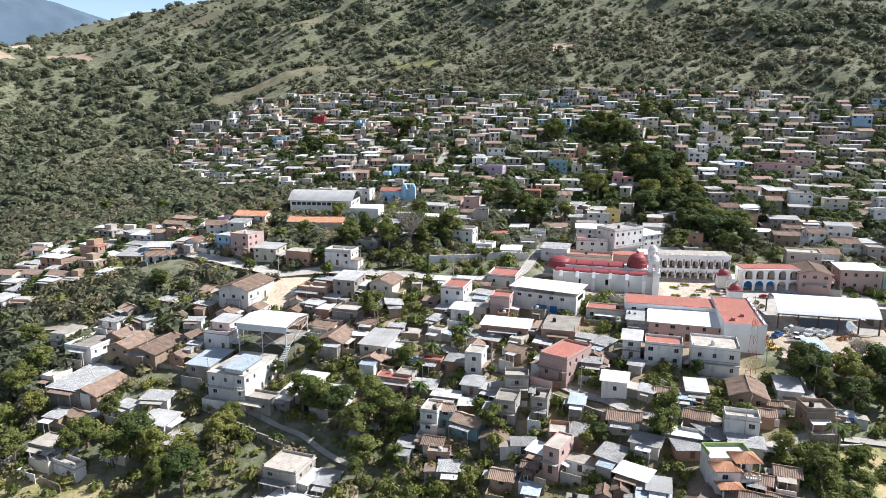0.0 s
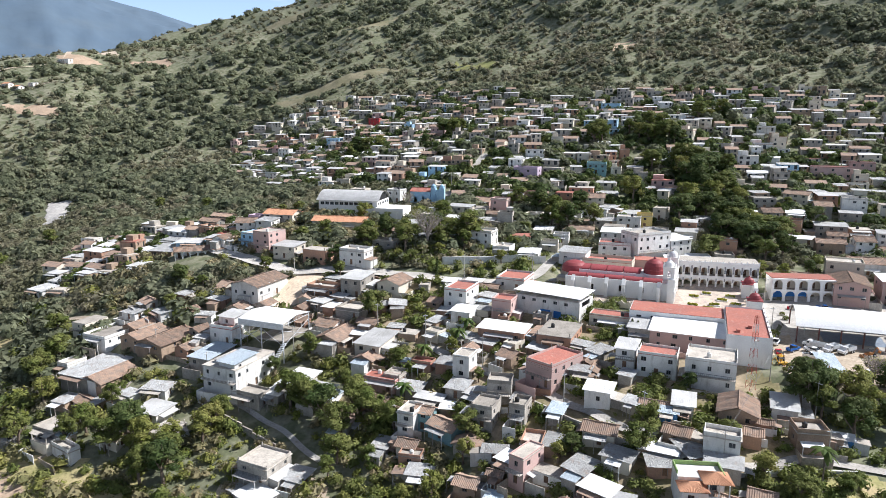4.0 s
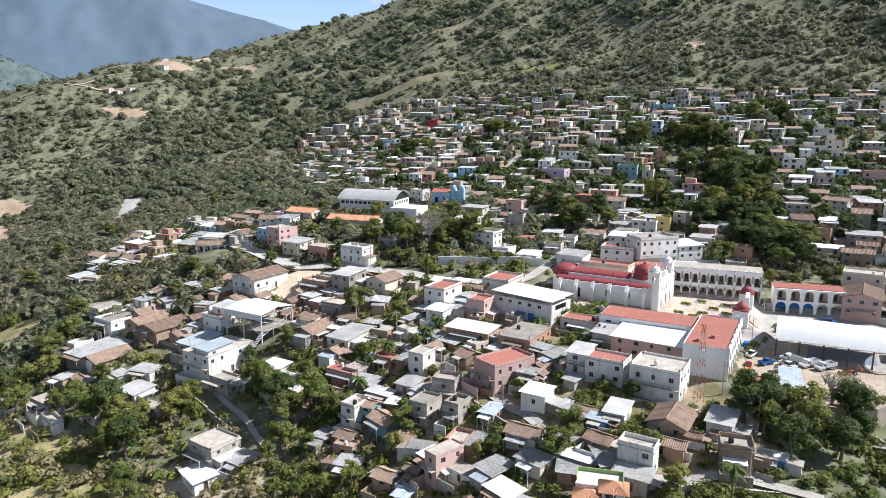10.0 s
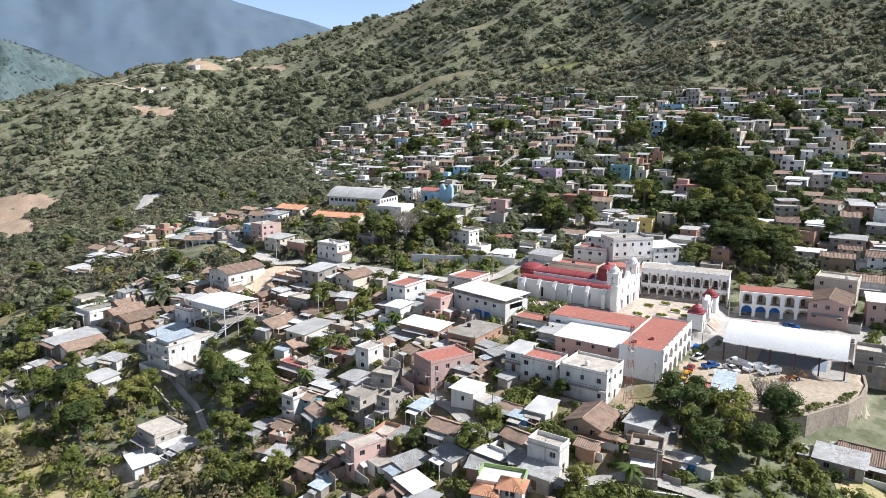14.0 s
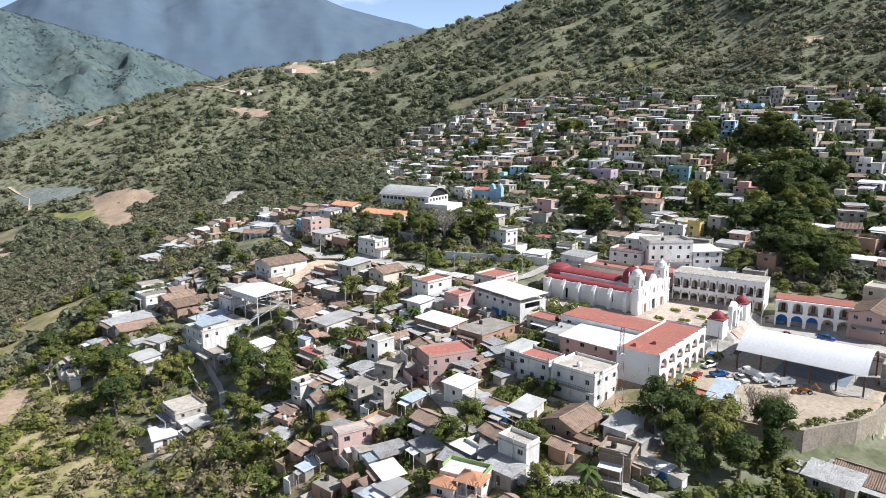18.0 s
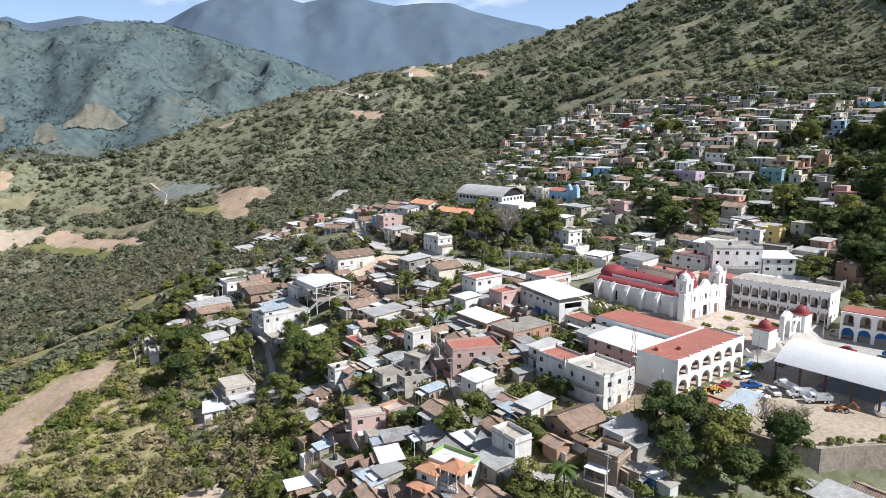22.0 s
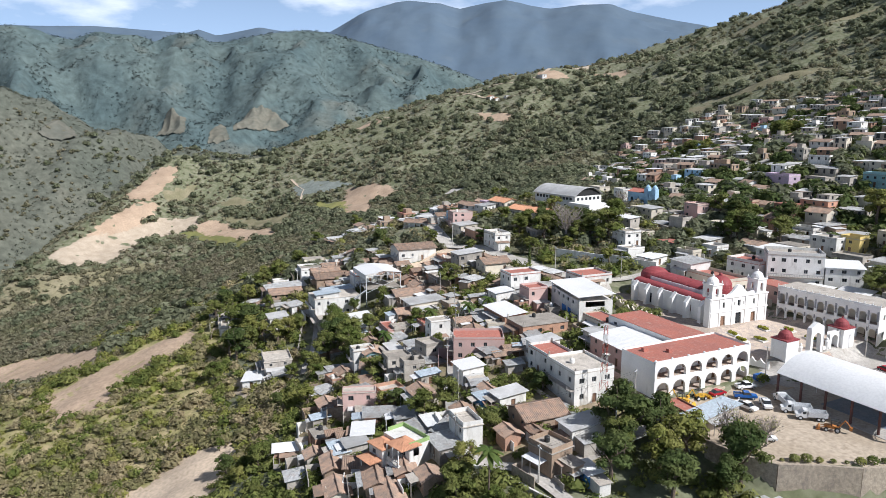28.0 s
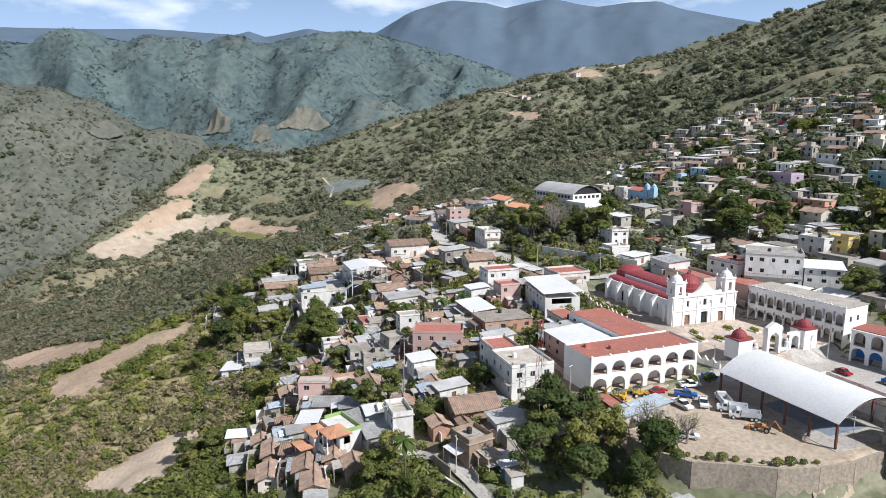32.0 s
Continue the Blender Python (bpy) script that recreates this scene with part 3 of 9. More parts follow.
def land(x, y, level=True):
    """Height of the ground at arrays x, y."""
    x, y = np.atleast_1d(np.asarray(x, float)), np.atleast_1d(np.asarray(y, float))
    z = relief(x, y, BROAD) + relief(x, y, TOWN) + spur(x, y) + crest(x, y)
    dx, dy = x - PX, y - PY
    r, az = np.hypot(dx, dy), np.degrees(np.arctan2(-dx, dy))
    edge = ramp(r, 1350, 1900)
    z = z * (1 - edge) - 180 * edge
    far = ramp(r, 260, 700)
    z += far * (5.0 * lumps(x, y, 130, 3) + 9.0 * lumps(x, y, 420, 4)) * (1 - edge) + 0.5 * lumps(x, y, 22, 5) * (1 - ramp(r, 700, 1200))
    slope = np.interp(az, AZ_SLOPE, EL_SLOPE)
    face = ramp(r, 820, 1500) * (1 - 0.45 * ramp(r, 1500, 1850))
    gullies = 70 * np.abs(lumps(az * 26, 0.4 * r, 330, 15)) + 24 * np.abs(lumps(az * 26, 0.5 * r, 110, 16))
    z = np.where((az > 67) & (az < 150) & (r > 800), np.maximum(z, -195 + (1500 * np.tan(np.radians(slope)) + 250) * face - gullies * face * (1 - 0.55 * ramp(r, 1300, 1500))), z)
    mid = np.interp(az, AZ_MID, EL_MID)
    top = 2600 * np.tan(np.radians(mid)) + 55
    # ridges and gullies that run down the fall of the slopes
    across, along = az * 45, 0.85 * r
    rough = 130 * np.abs(lumps(across, along, 700, 8)) + 48 * np.abs(lumps(across, along, 260, 9)) + 16 * np.abs(lumps(across, along, 90, 10))
    s = ramp(r, 1250, 2600) * (1 - 0.8 * ramp(r, 2600, 3200))
    z = np.where(mid > 0, np.maximum(z, -200 + (top + 200) * s - rough * s * (1 - ramp(r, 2420, 2610)) ), z)
    fe = np.interp(az, AZ_FAR, EL_FAR)
    topf = 4450 * np.tan(np.radians(fe)) + 55
    s2 = ramp(r, 2700, 4450)
    z = np.where((fe > 0) & (r > 2300), np.maximum(z, topf * s2 - (34 * np.abs(lumps(across, along * 0.7, 620, 12)) + 20 * np.abs(lumps(across, along * 0.8, 210, 13)) + 9 * np.abs(lumps(across, along, 80, 14))) * s2 * (1 - ramp(r, 4150, 4450))), z)
    if level:
        for cx, cy, hw, hd, turn, h in LEVELS:
            c, sn = math.cos(radians(turn)), math.sin(radians(turn))
            u, v = np.abs((x - cx) * c + (y - cy) * sn), np.abs((y - cy) * c - (x - cx) * sn)
            k = 1 - ramp(np.maximum(u - hw, v - hd), 0, 5)
            z = z * (1 - k) + h * k
        near = np.where((np.abs(x - 112) < 40) & (np.abs(y - 190) < 40))[0]
        if len(near):
            qx, qy = x[near], y[near]
            within, gap = np.zeros(len(near), bool), np.full(len(near), 1e9)
            a = YARD[-1]
            for c in YARD:
                ex, ey = c[0] - a[0], c[1] - a[1]
                within ^= ((a[1] > qy) != (c[1] > qy)) & (qx < ex * (qy - a[1]) / (ey + 1e-9) + a[0])
                s = np.clip(((qx - a[0]) * ex + (qy - a[1]) * ey) / (ex * ex + ey * ey), 0, 1)
                gap = np.minimum(gap, np.hypot(qx - a[0] - s * ex, qy - a[1] - s * ey))
                a = c
            k = np.where(within, 1.0, 1 - ramp(gap, 0, 1.2))
            z[near] = z[near] * (1 - k) - 5.3 * k
    return z


def ground_at(x, y):
    return float(land(x, y)[0])


def mesh_from(name, verts, faces, mats=()):
    me = bpy.data.meshes.new(name)
    me.from_pydata(verts, [], faces)
    for k in mats:
        me.materials.append(M[k])
    return me


def cards_mesh(name, leaves, mat):
    """leaves: array n x 3 x 3, one small leaf each."""
    n = len(leaves)
    me = bpy.data.meshes.new(name)
    me.vertices.add(3 * n)
    me.vertices.foreach_set("co", leaves.reshape(-1).astype(np.float32))
    me.loops.add(3 * n)
    me.loops.foreach_set("vertex_index", np.arange(3 * n, dtype=np.int32))
    me.polygons.add(n)
    me.polygons.foreach_set("loop_start", np.arange(0, 3 * n, 3, dtype=np.int32))
    me.update()
    me.materials.append(M[mat])
    return me


CLEARINGS = [
    [(-1700, 640), (-1760, 690), (-1700, 720), (-1640, 690)],
    [(-1600, 735), (-1640, 760), (-1650, 800), (-1590, 790)],
    [(-1610, 810), (-1680, 850), (-1670, 940), (-1590, 970), (-1600, 880)],
    [(-1209, 288), (-1250, 320), (-1242, 350), (-1195, 345)],
    [(-1836, 397), (-1806, 465), (-1796, 465), (-1809, 398)],
]


def build_ground():
    az = np.radians(np.concatenate([np.arange(-180, -44, 4), np.arange(-44, 100, 0.4), np.arange(100, 180, 4)]))
    r = np.concatenate([[0], np.geomspace(12, 60, 14)[:-1], np.geomspace(60, 420, 210)[:-1], np.geomspace(420, 4900, 190)])
    A, R = np.meshgrid(az, r)
    x, y = PX - R * np.sin(A), PY + R * np.cos(A)
    z = land(x.ravel(), y.ravel())
    co = np.stack([x.ravel(), y.ravel(), z], 1)
    nr, na = len(r), len(az)
    i, j = np.meshgrid(np.arange(nr - 1), np.arange(na), indexing="ij")
    j2 = (j + 1) % na
    f = np.stack([i * na + j, (i + 1) * na + j, (i + 1) * na + j2, i * na + j2], -1).reshape(-1, 4)[:, ::-1]
    me = bpy.data.meshes.new("ground")
    me.vertices.add(len(co))
    me.vertices.foreach_set("co", co.reshape(-1).astype(np.float32))
    me.loops.add(f.size)
    me.loops.foreach_set("vertex_index", f.reshape(-1).astype(np.int32))
    me.polygons.add(len(f))
    me.polygons.foreach_set("loop_start", np.arange(0, f.size, 4, dtype=np.int32))
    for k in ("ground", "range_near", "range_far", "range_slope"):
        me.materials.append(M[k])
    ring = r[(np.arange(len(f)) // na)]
    # Beyond 1720 m the rings take the materials with haze in their colour.
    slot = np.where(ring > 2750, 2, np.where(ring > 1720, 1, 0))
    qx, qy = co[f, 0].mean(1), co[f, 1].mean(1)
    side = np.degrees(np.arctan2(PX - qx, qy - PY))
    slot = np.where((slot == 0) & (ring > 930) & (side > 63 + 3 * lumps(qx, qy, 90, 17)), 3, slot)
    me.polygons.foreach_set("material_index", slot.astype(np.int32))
    me.update()
    me.shade_smooth()
    tagged(new("ground", me), "dry olive hillside ground running up to wooded mountains", "ground", kind="structure")


build_ground()


def blanket(name, outline, mat, label, lift=0.12, step=2.5):
    """A patch of bare ground laid on the land inside an outline of corner points."""
    p = np.array(outline, float)
    lo, hi = p.min(0), p.max(0)
    step = min(step, max(1.0, float((hi - lo).max()) / 70))
    nx, ny = int((hi[0] - lo[0]) / step) + 2, int((hi[1] - lo[1]) / step) + 2
    xs, ys = lo[0] + np.arange(nx) * step, lo[1] + np.arange(ny) * step
    X, Y = np.meshgrid(xs, ys)
    wob = 2.2
    QX, QY = X + wob * lumps(X, Y, 14, 21), Y + wob * lumps(X, Y, 14, 22)
    inside = np.zeros(X.shape, bool)
    a = p[-1]
    for b in p:
        hit = ((a[1] > QY) != (b[1] > QY)) & (QX < (b[0] - a[0]) * (QY - a[1]) / (b[1] - a[1] + 1e-9) + a[0])
        inside ^= hit
        a = b
    Z = land(X.ravel(), Y.ravel()) + lift
    verts = np.stack([X.ravel(), Y.ravel(), Z], 1)
    faces = [(j * nx + i, j * nx + i + 1, (j + 1) * nx + i + 1, (j + 1) * nx + i) for j in range(ny - 1) for i in range(nx - 1) if inside[j, i] or inside[j + 1, i + 1]]
    used = sorted({k for f in faces for k in f})
    index = {k: n for n, k in enumerate(used)}
    me = mesh_from(name, [tuple(verts[k]) for k in used], [tuple(index[k] for k in f) for f in faces], (mat,))
    me.shade_smooth()
    return tagged(new(name, me), label, "ground", kind="structure")


def ribbon(name, line, width, mat, label, lift=0.14, category="road"):
    """A road or path laid on the land along a line of points."""
    p = np.array(line, float)
    d = np.r_[0, np.cumsum(np.hypot(*np.diff(p, axis=0).T))]
    s = np.linspace(0, d[-1], max(3, int(d[-1] / 2.0)))
    c = np.stack([np.interp(s, d, p[:, 0]), np.interp(s, d, p[:, 1])], 1)
    for _ in range(3):
        c[1:-1] = (c[:-2] + 2 * c[1:-1] + c[2:]) / 4
    t = np.gradient(c, axis=0)
    t /= np.hypot(t[:, 0], t[:, 1])[:, None]
    side = np.stack([-t[:, 1], t[:, 0]], 1)
    offs = np.linspace(-0.5, 0.5, 5) * width
    mid = land(c[:, 0], c[:, 1])
    verts, faces = [], []
    for k in range(len(c)):
        for o in offs:
            q = c[k] + side[k] * o
            verts.append((q[0], q[1], max(mid[k], ground_at(*q)) + lift))
    for k in range(len(c) - 1):
        for i in range(4):
            faces.append((k * 5 + i, k * 5 + i + 1, (k + 1) * 5 + i + 1, (k + 1) * 5 + i))
    faces = [f[::-1] for f in faces]
    me = mesh_from(name, verts, faces, (mat,))
    return tagged(new(name, me), label, category, kind="structure")


# ---- building kit ----
class Box:
    """Collects faces for one mesh, each with a material slot."""

    def __init__(self):
        self.v, self.f, self.m = [], [], []

    def face(self, pts, slot=0):
        n = len(self.v)
        self.v += [tuple(p) for p in pts]
        self.f.append(tuple(range(n, n + len(pts))))
        self.m.append(slot)

    def box(self, x0, y0, z0, x1, y1, z1, slot=0, skip=""):
        P = lambda a, b, c: ((x0, x1)[a], (y0, y1)[b], (z0, z1)[c])  # noqa: E731
        sides = {"b": [(0, 0, 0), (0, 1, 0), (1, 1, 0), (1, 0, 0)], "t": [(0, 0, 1), (1, 0, 1), (1, 1, 1), (0, 1, 1)],
                 "s": [(0, 0, 0), (1, 0, 0), (1, 0, 1), (0, 0, 1)], "n": [(1, 1, 0), (0, 1, 0), (0, 1, 1), (1, 1, 1)],
                 "w": [(0, 1, 0), (0, 0, 0), (0, 0, 1), (0, 1, 1)], "e": [(1, 0, 0), (1, 1, 0), (1, 1, 1), (1, 0, 1)]}
        for k, q in sides.items():
            if k not in skip:
                self.face([P(*c) for c in q], slot)
        return self

    def panel(self, o, u, n, width, z0, z1, holes, depth=0.22, slot=0):
        """An upright wall face from o along u, with openings (u0, v0, u1, v1) that go in by depth against the normal n."""
        us = sorted({0.0, width, *[h[0] for h in holes], *[h[2] for h in holes]})
        vs = sorted({z0, z1, *[h[1] for h in holes], *[h[3] for h in holes]})
        at = lambda a, b, k=0.0: (o[0] + u[0] * a - n[0] * k, o[1] + u[1] * a - n[1] * k, b)  # noqa: E731
        for a0, a1 in zip(us, us[1:]):
            for b0, b1 in zip(vs, vs[1:]):
                ca, cb = (a0 + a1) / 2, (b0 + b1) / 2
                if not any(h[0] < ca < h[2] and h[1] < cb < h[3] for h in holes):
                    self.face([at(a0, b0), at(a1, b0), at(a1, b1), at(a0, b1)], slot)
        for a0, b0, a1, b1 in holes:
            self.face([at(a0, b0), at(a0, b0, depth), at(a0, b1, depth), at(a0, b1)], slot)
            self.face([at(a1, b0, depth), at(a1, b0), at(a1, b1), at(a1, b1, depth)], slot)
            self.face([at(a0, b1), at(a0, b1, depth), at(a1, b1, depth), at(a1, b1)], slot)
            self.face([at(a0, b0, depth), at(a0, b0), at(a1, b0), at(a1, b0, depth)], slot)
        return self

    def arches(self, o, u, n, width, z0, z1, count, spring, radius, pier, depth=0.5, slot=0, steps=8):
        """An upright wall pierced by round arches all along; openings go through to depth."""
        at = lambda a, b, k=0.0: (o[0] + u[0] * a - n[0] * k, o[1] + u[1] * a - n[1] * k, b)  # noqa: E731
        pitch = width / count
        for i in range(count):
            c = (i + 0.5) * pitch
            r = min(radius, pitch / 2 - pier / 2)
            arc = [(c - r * math.cos(math.pi * k / steps), spring + r * math.sin(math.pi * k / steps)) for k in range(steps + 1)]
            left, right = i * pitch, (i + 1) * pitch
            for k in (0.0, depth):
                flip = (lambda q: q) if k == 0 else (lambda q: q[::-1])
                self.face(flip([at(left, z0, k), at(c - r, z0, k), at(c - r, spring, k), at(left, spring, k)]), slot)
                self.face(flip([at(c + r, z0, k), at(right, z0, k), at(right, spring, k), at(c + r, spring, k)]), slot)
                self.face(flip([at(left, spring, k), at(c - r, spring, k), at(left, z1, k)]), slot)
                self.face(flip([at(c + r, spring, k), at(right, spring, k), at(right, z1, k)]), slot)
                for (a0, b0), (a1, b1) in zip(arc, arc[1:]):
                    e0, e1 = left + (right - left) * (a0 - (c - r)) / (2 * r), left + (right - left) * (a1 - (c - r)) / (2 * r)
                    self.face(flip([at(a0, b0, k), at(a1, b1, k), at(e1, z1, k), at(e0, z1, k)]), slot)
            path = [(c - r, z0), *arc, (c + r, z0)]
            for (a0, b0), (a1, b1) in zip(path, path[1:]):
                self.face([at(a0, b0), at(a0, b0, depth), at(a1, b1, depth), at(a1, b1)], slot)
        return self

    def lathe(self, cx, cy, prof, n=20, slot=0):
        """Rings of (radius, z) round an upright axis."""
        for (r0, z0), (r1, z1) in zip(prof, prof[1:]):
            for k in range(n):
                a, b = 2 * math.pi * k / n, 2 * math.pi * (k + 1) / n
                q = [(cx + r0 * math.cos(a), cy + r0 * math.sin(a), z0), (cx + r0 * math.cos(b), cy + r0 * math.sin(b), z0), (cx + r1 * math.cos(b), cy + r1 * math.sin(b), z1), (cx + r1 * math.cos(a), cy + r1 * math.sin(a), z1)]
                self.face(q if r1 > 1e-6 else q[:3], slot)
        return self

    def tube(self, p, q, r=0.06, n=5, slot=0, r2=None):
        p, q = Vector(p), Vector(q)
        m = (q - p).to_track_quat("Z", "Y").to_matrix()
        r2 = r if r2 is None else r2
        a = [p + m @ Vector((r * math.cos(6.2832 * k / n), r * math.sin(6.2832 * k / n), 0)) for k in range(n)]
        b = [q + m @ Vector((r2 * math.cos(6.2832 * k / n), r2 * math.sin(6.2832 * k / n), 0)) for k in range(n)]
        for k in range(n):
            self.face([a[k], a[(k + 1) % n], b[(k + 1) % n], b[k]], slot)
        self.face(b, slot)
        return self

    def mesh(self, name, *mats):
        index, verts = {}, []
        for p in self.v:
            k = (round(p[0], 3), round(p[1], 3), round(p[2], 3))
            if k not in index:
                index[k] = len(verts)
                verts.append(p)
        ids = [index[(round(p[0], 3), round(p[1], 3), round(p[2], 3))] for p in self.v]
        faces, slots = [], []
        for f, s in zip(self.f, self.m):
            g = []
            for k in f:
                if ids[k] not in g:
                    g.append(ids[k])
            if len(g) > 2:
                faces.append(g)
                slots.append(s)
        self.m = slots
        me = mesh_from(name, verts, faces, mats)
        if len(mats) > 1:
            me.polygons.foreach_set("material_index", self.m)
        return me


def part(name, data, parent, label="", at=None):
    """Links a mesh as one object under a thing or a part."""
    ob = new(name, data)
    ob.parent = parent
    if at is not None:
        ob.matrix_local = at
    if label:
        tagged(ob, label)
    return ob


def thing(name, m, label, category, group=""):
    ob = new(name)
    ob.empty_display_size = 0.3
    ob.matrix_world = m
    return tagged(ob, label, category, group)


SHARED = {}


def window_mesh(w, h, kind="window"):
    key = (kind, round(w, 2), round(h, 2))
    if key not in SHARED:
        b = Box()
        t = 0.07
        if kind == "window":
            b.box(-w / 2, 0, 0, -w / 2 + t, 0.08, h, 0).box(w / 2 - t, 0, 0, w / 2, 0.08, h, 0).box(-w / 2 + t, 0, h - t, w / 2 - t, 0.08, h, 0).box(-w / 2 + t, 0, 0, w / 2 - t, 0.08, t, 0).box(-t / 2, 0, t, t / 2, 0.08, h - t, 0)
            b.box(-w / 2 + t, 0.04, t, w / 2 - t, 0.06, h - t, 1)
            SHARED[key] = b.mesh("window", "frame", "glass")
        else:
            b.box(-w / 2, 0, 0, -w / 2 + t, 0.1, h, 0).box(w / 2 - t, 0, 0, w / 2, 0.1, h, 0).box(-w / 2 + t, 0, h - t, w / 2 - t, 0.1, h, 0)
            b.box(-w / 2 + t, 0.04, 0, -0.015, 0.08, h - t, 1).box(0.015, 0.04, 0, w / 2 - t, 0.08, h - t, 1)
            SHARED[key] = b.mesh("door", "frame", "door")
    return SHARED[key]


def sheet_roof(w, d, z, over, fall, mat, rng):
    """A thin sheet roof falling along y, of overlapping strips."""
    b = Box()
    n = max(2, round((w + 2 * over) / 1.0))
    xs = np.linspace(-w / 2 - over, w / 2 + over, n + 1)
    y0, y1 = -d / 2 - over, d / 2 + over
    rib = [0.035 * (i % 2) + rng.uniform(-0.012, 0.012) for i in range(n + 1)]
    for i in range(n):
        q = [(xs[i], y0, z + rib[i]), (xs[i + 1], y0, z + rib[i + 1]), (xs[i + 1], y1, z + fall + rib[i + 1]), (xs[i], y1, z + fall + rib[i])]
        up = [(p[0], p[1], p[2] + 0.05) for p in q]
        b.face(up)
        b.face(q[::-1])
        b.face([q[0], q[1], up[1], up[0]])
        b.face([q[2], q[3], up[3], up[2]])
        if i == 0:
            b.face([q[3], q[0], up[0], up[3]])
        if i == n - 1:
            b.face([q[1], q[2], up[2], up[1]])
    return b.mesh("roof", mat)


def tile_roof(w, d, z, over, rise, mat, rng, pitch=0.42):
    """A gable with its ridge along x: each slope in rounded tile channels, uneven courses."""
    b = Box()
    hw, hd = w / 2 + over, d / 2 + over
    n = max(4, round(2 * hw / pitch))
    courses = max(2, round(hd / 1.4))
    for s in (-1, 1):
        prev = None
        for j in range(courses + 1):
            row = []
            t = j / courses
            for i in range(2 * n + 1):
                x = -hw + hw * i / n
                sag = -0.10 * math.sin(math.pi * (i / (2 * n))) + 0.06 * math.sin(i * 0.37 + s)
                crown = 0.11 if i % 2 else 0.0
                row.append((x, s * (hd * (1 - t) + rng.uniform(-0.04, 0.04)), z - rise * over / (d / 2) + (rise + rise * over / (d / 2)) * t + sag + crown + rng.uniform(-0.02, 0.02)))
            if prev:
                for i in range(2 * n):
                    q = [prev[i], prev[i + 1], row[i + 1], row[i]]
                    b.face(q if s < 0 else q[::-1])
            prev = row
    b.tube((-hw, 0, z + rise + 0.06), (hw, 0, z + rise + 0.06), 0.16, 6)
    # underside and gable ends
    for s in (-1, 1):
        q = [(-hw, s * hd, z - rise * over / (d / 2) - 0.12), (hw, s * hd, z - rise * over / (d / 2) - 0.12), (hw, 0, z + rise - 0.1), (-hw, 0, z + rise - 0.1)]
        b.face(q if s > 0 else q[::-1])
    return b.mesh("roof", mat)


HOUSES = [(-55, 233, -12, 9, 22), (-103, 254, 30, 16, 10)]
LABELS = {"white": "white-painted", "cream": "cream-plastered", "block": "grey concrete-block", "brick": "bare brick", "adobe": "brown adobe", "pink": "pink-painted", "turquoise": "turquoise-painted", "blue": "blue-painted", "skyblue": "sky-blue", "lilac": "lilac", "yellow": "yellow-painted", "green": "green-painted", "orange": "orange-painted", "redwall": "red-painted"}
ROOFS = {"flat": "a flat cement roof", "sheet": "a pale sheet-metal roof", "greysheet": "a weathered sheet roof", "bluesheet": "a bluish sheet roof", "tile": "a clay tile roof", "newtile": "an orange clay tile roof", "red": "a flat red-coated roof"}


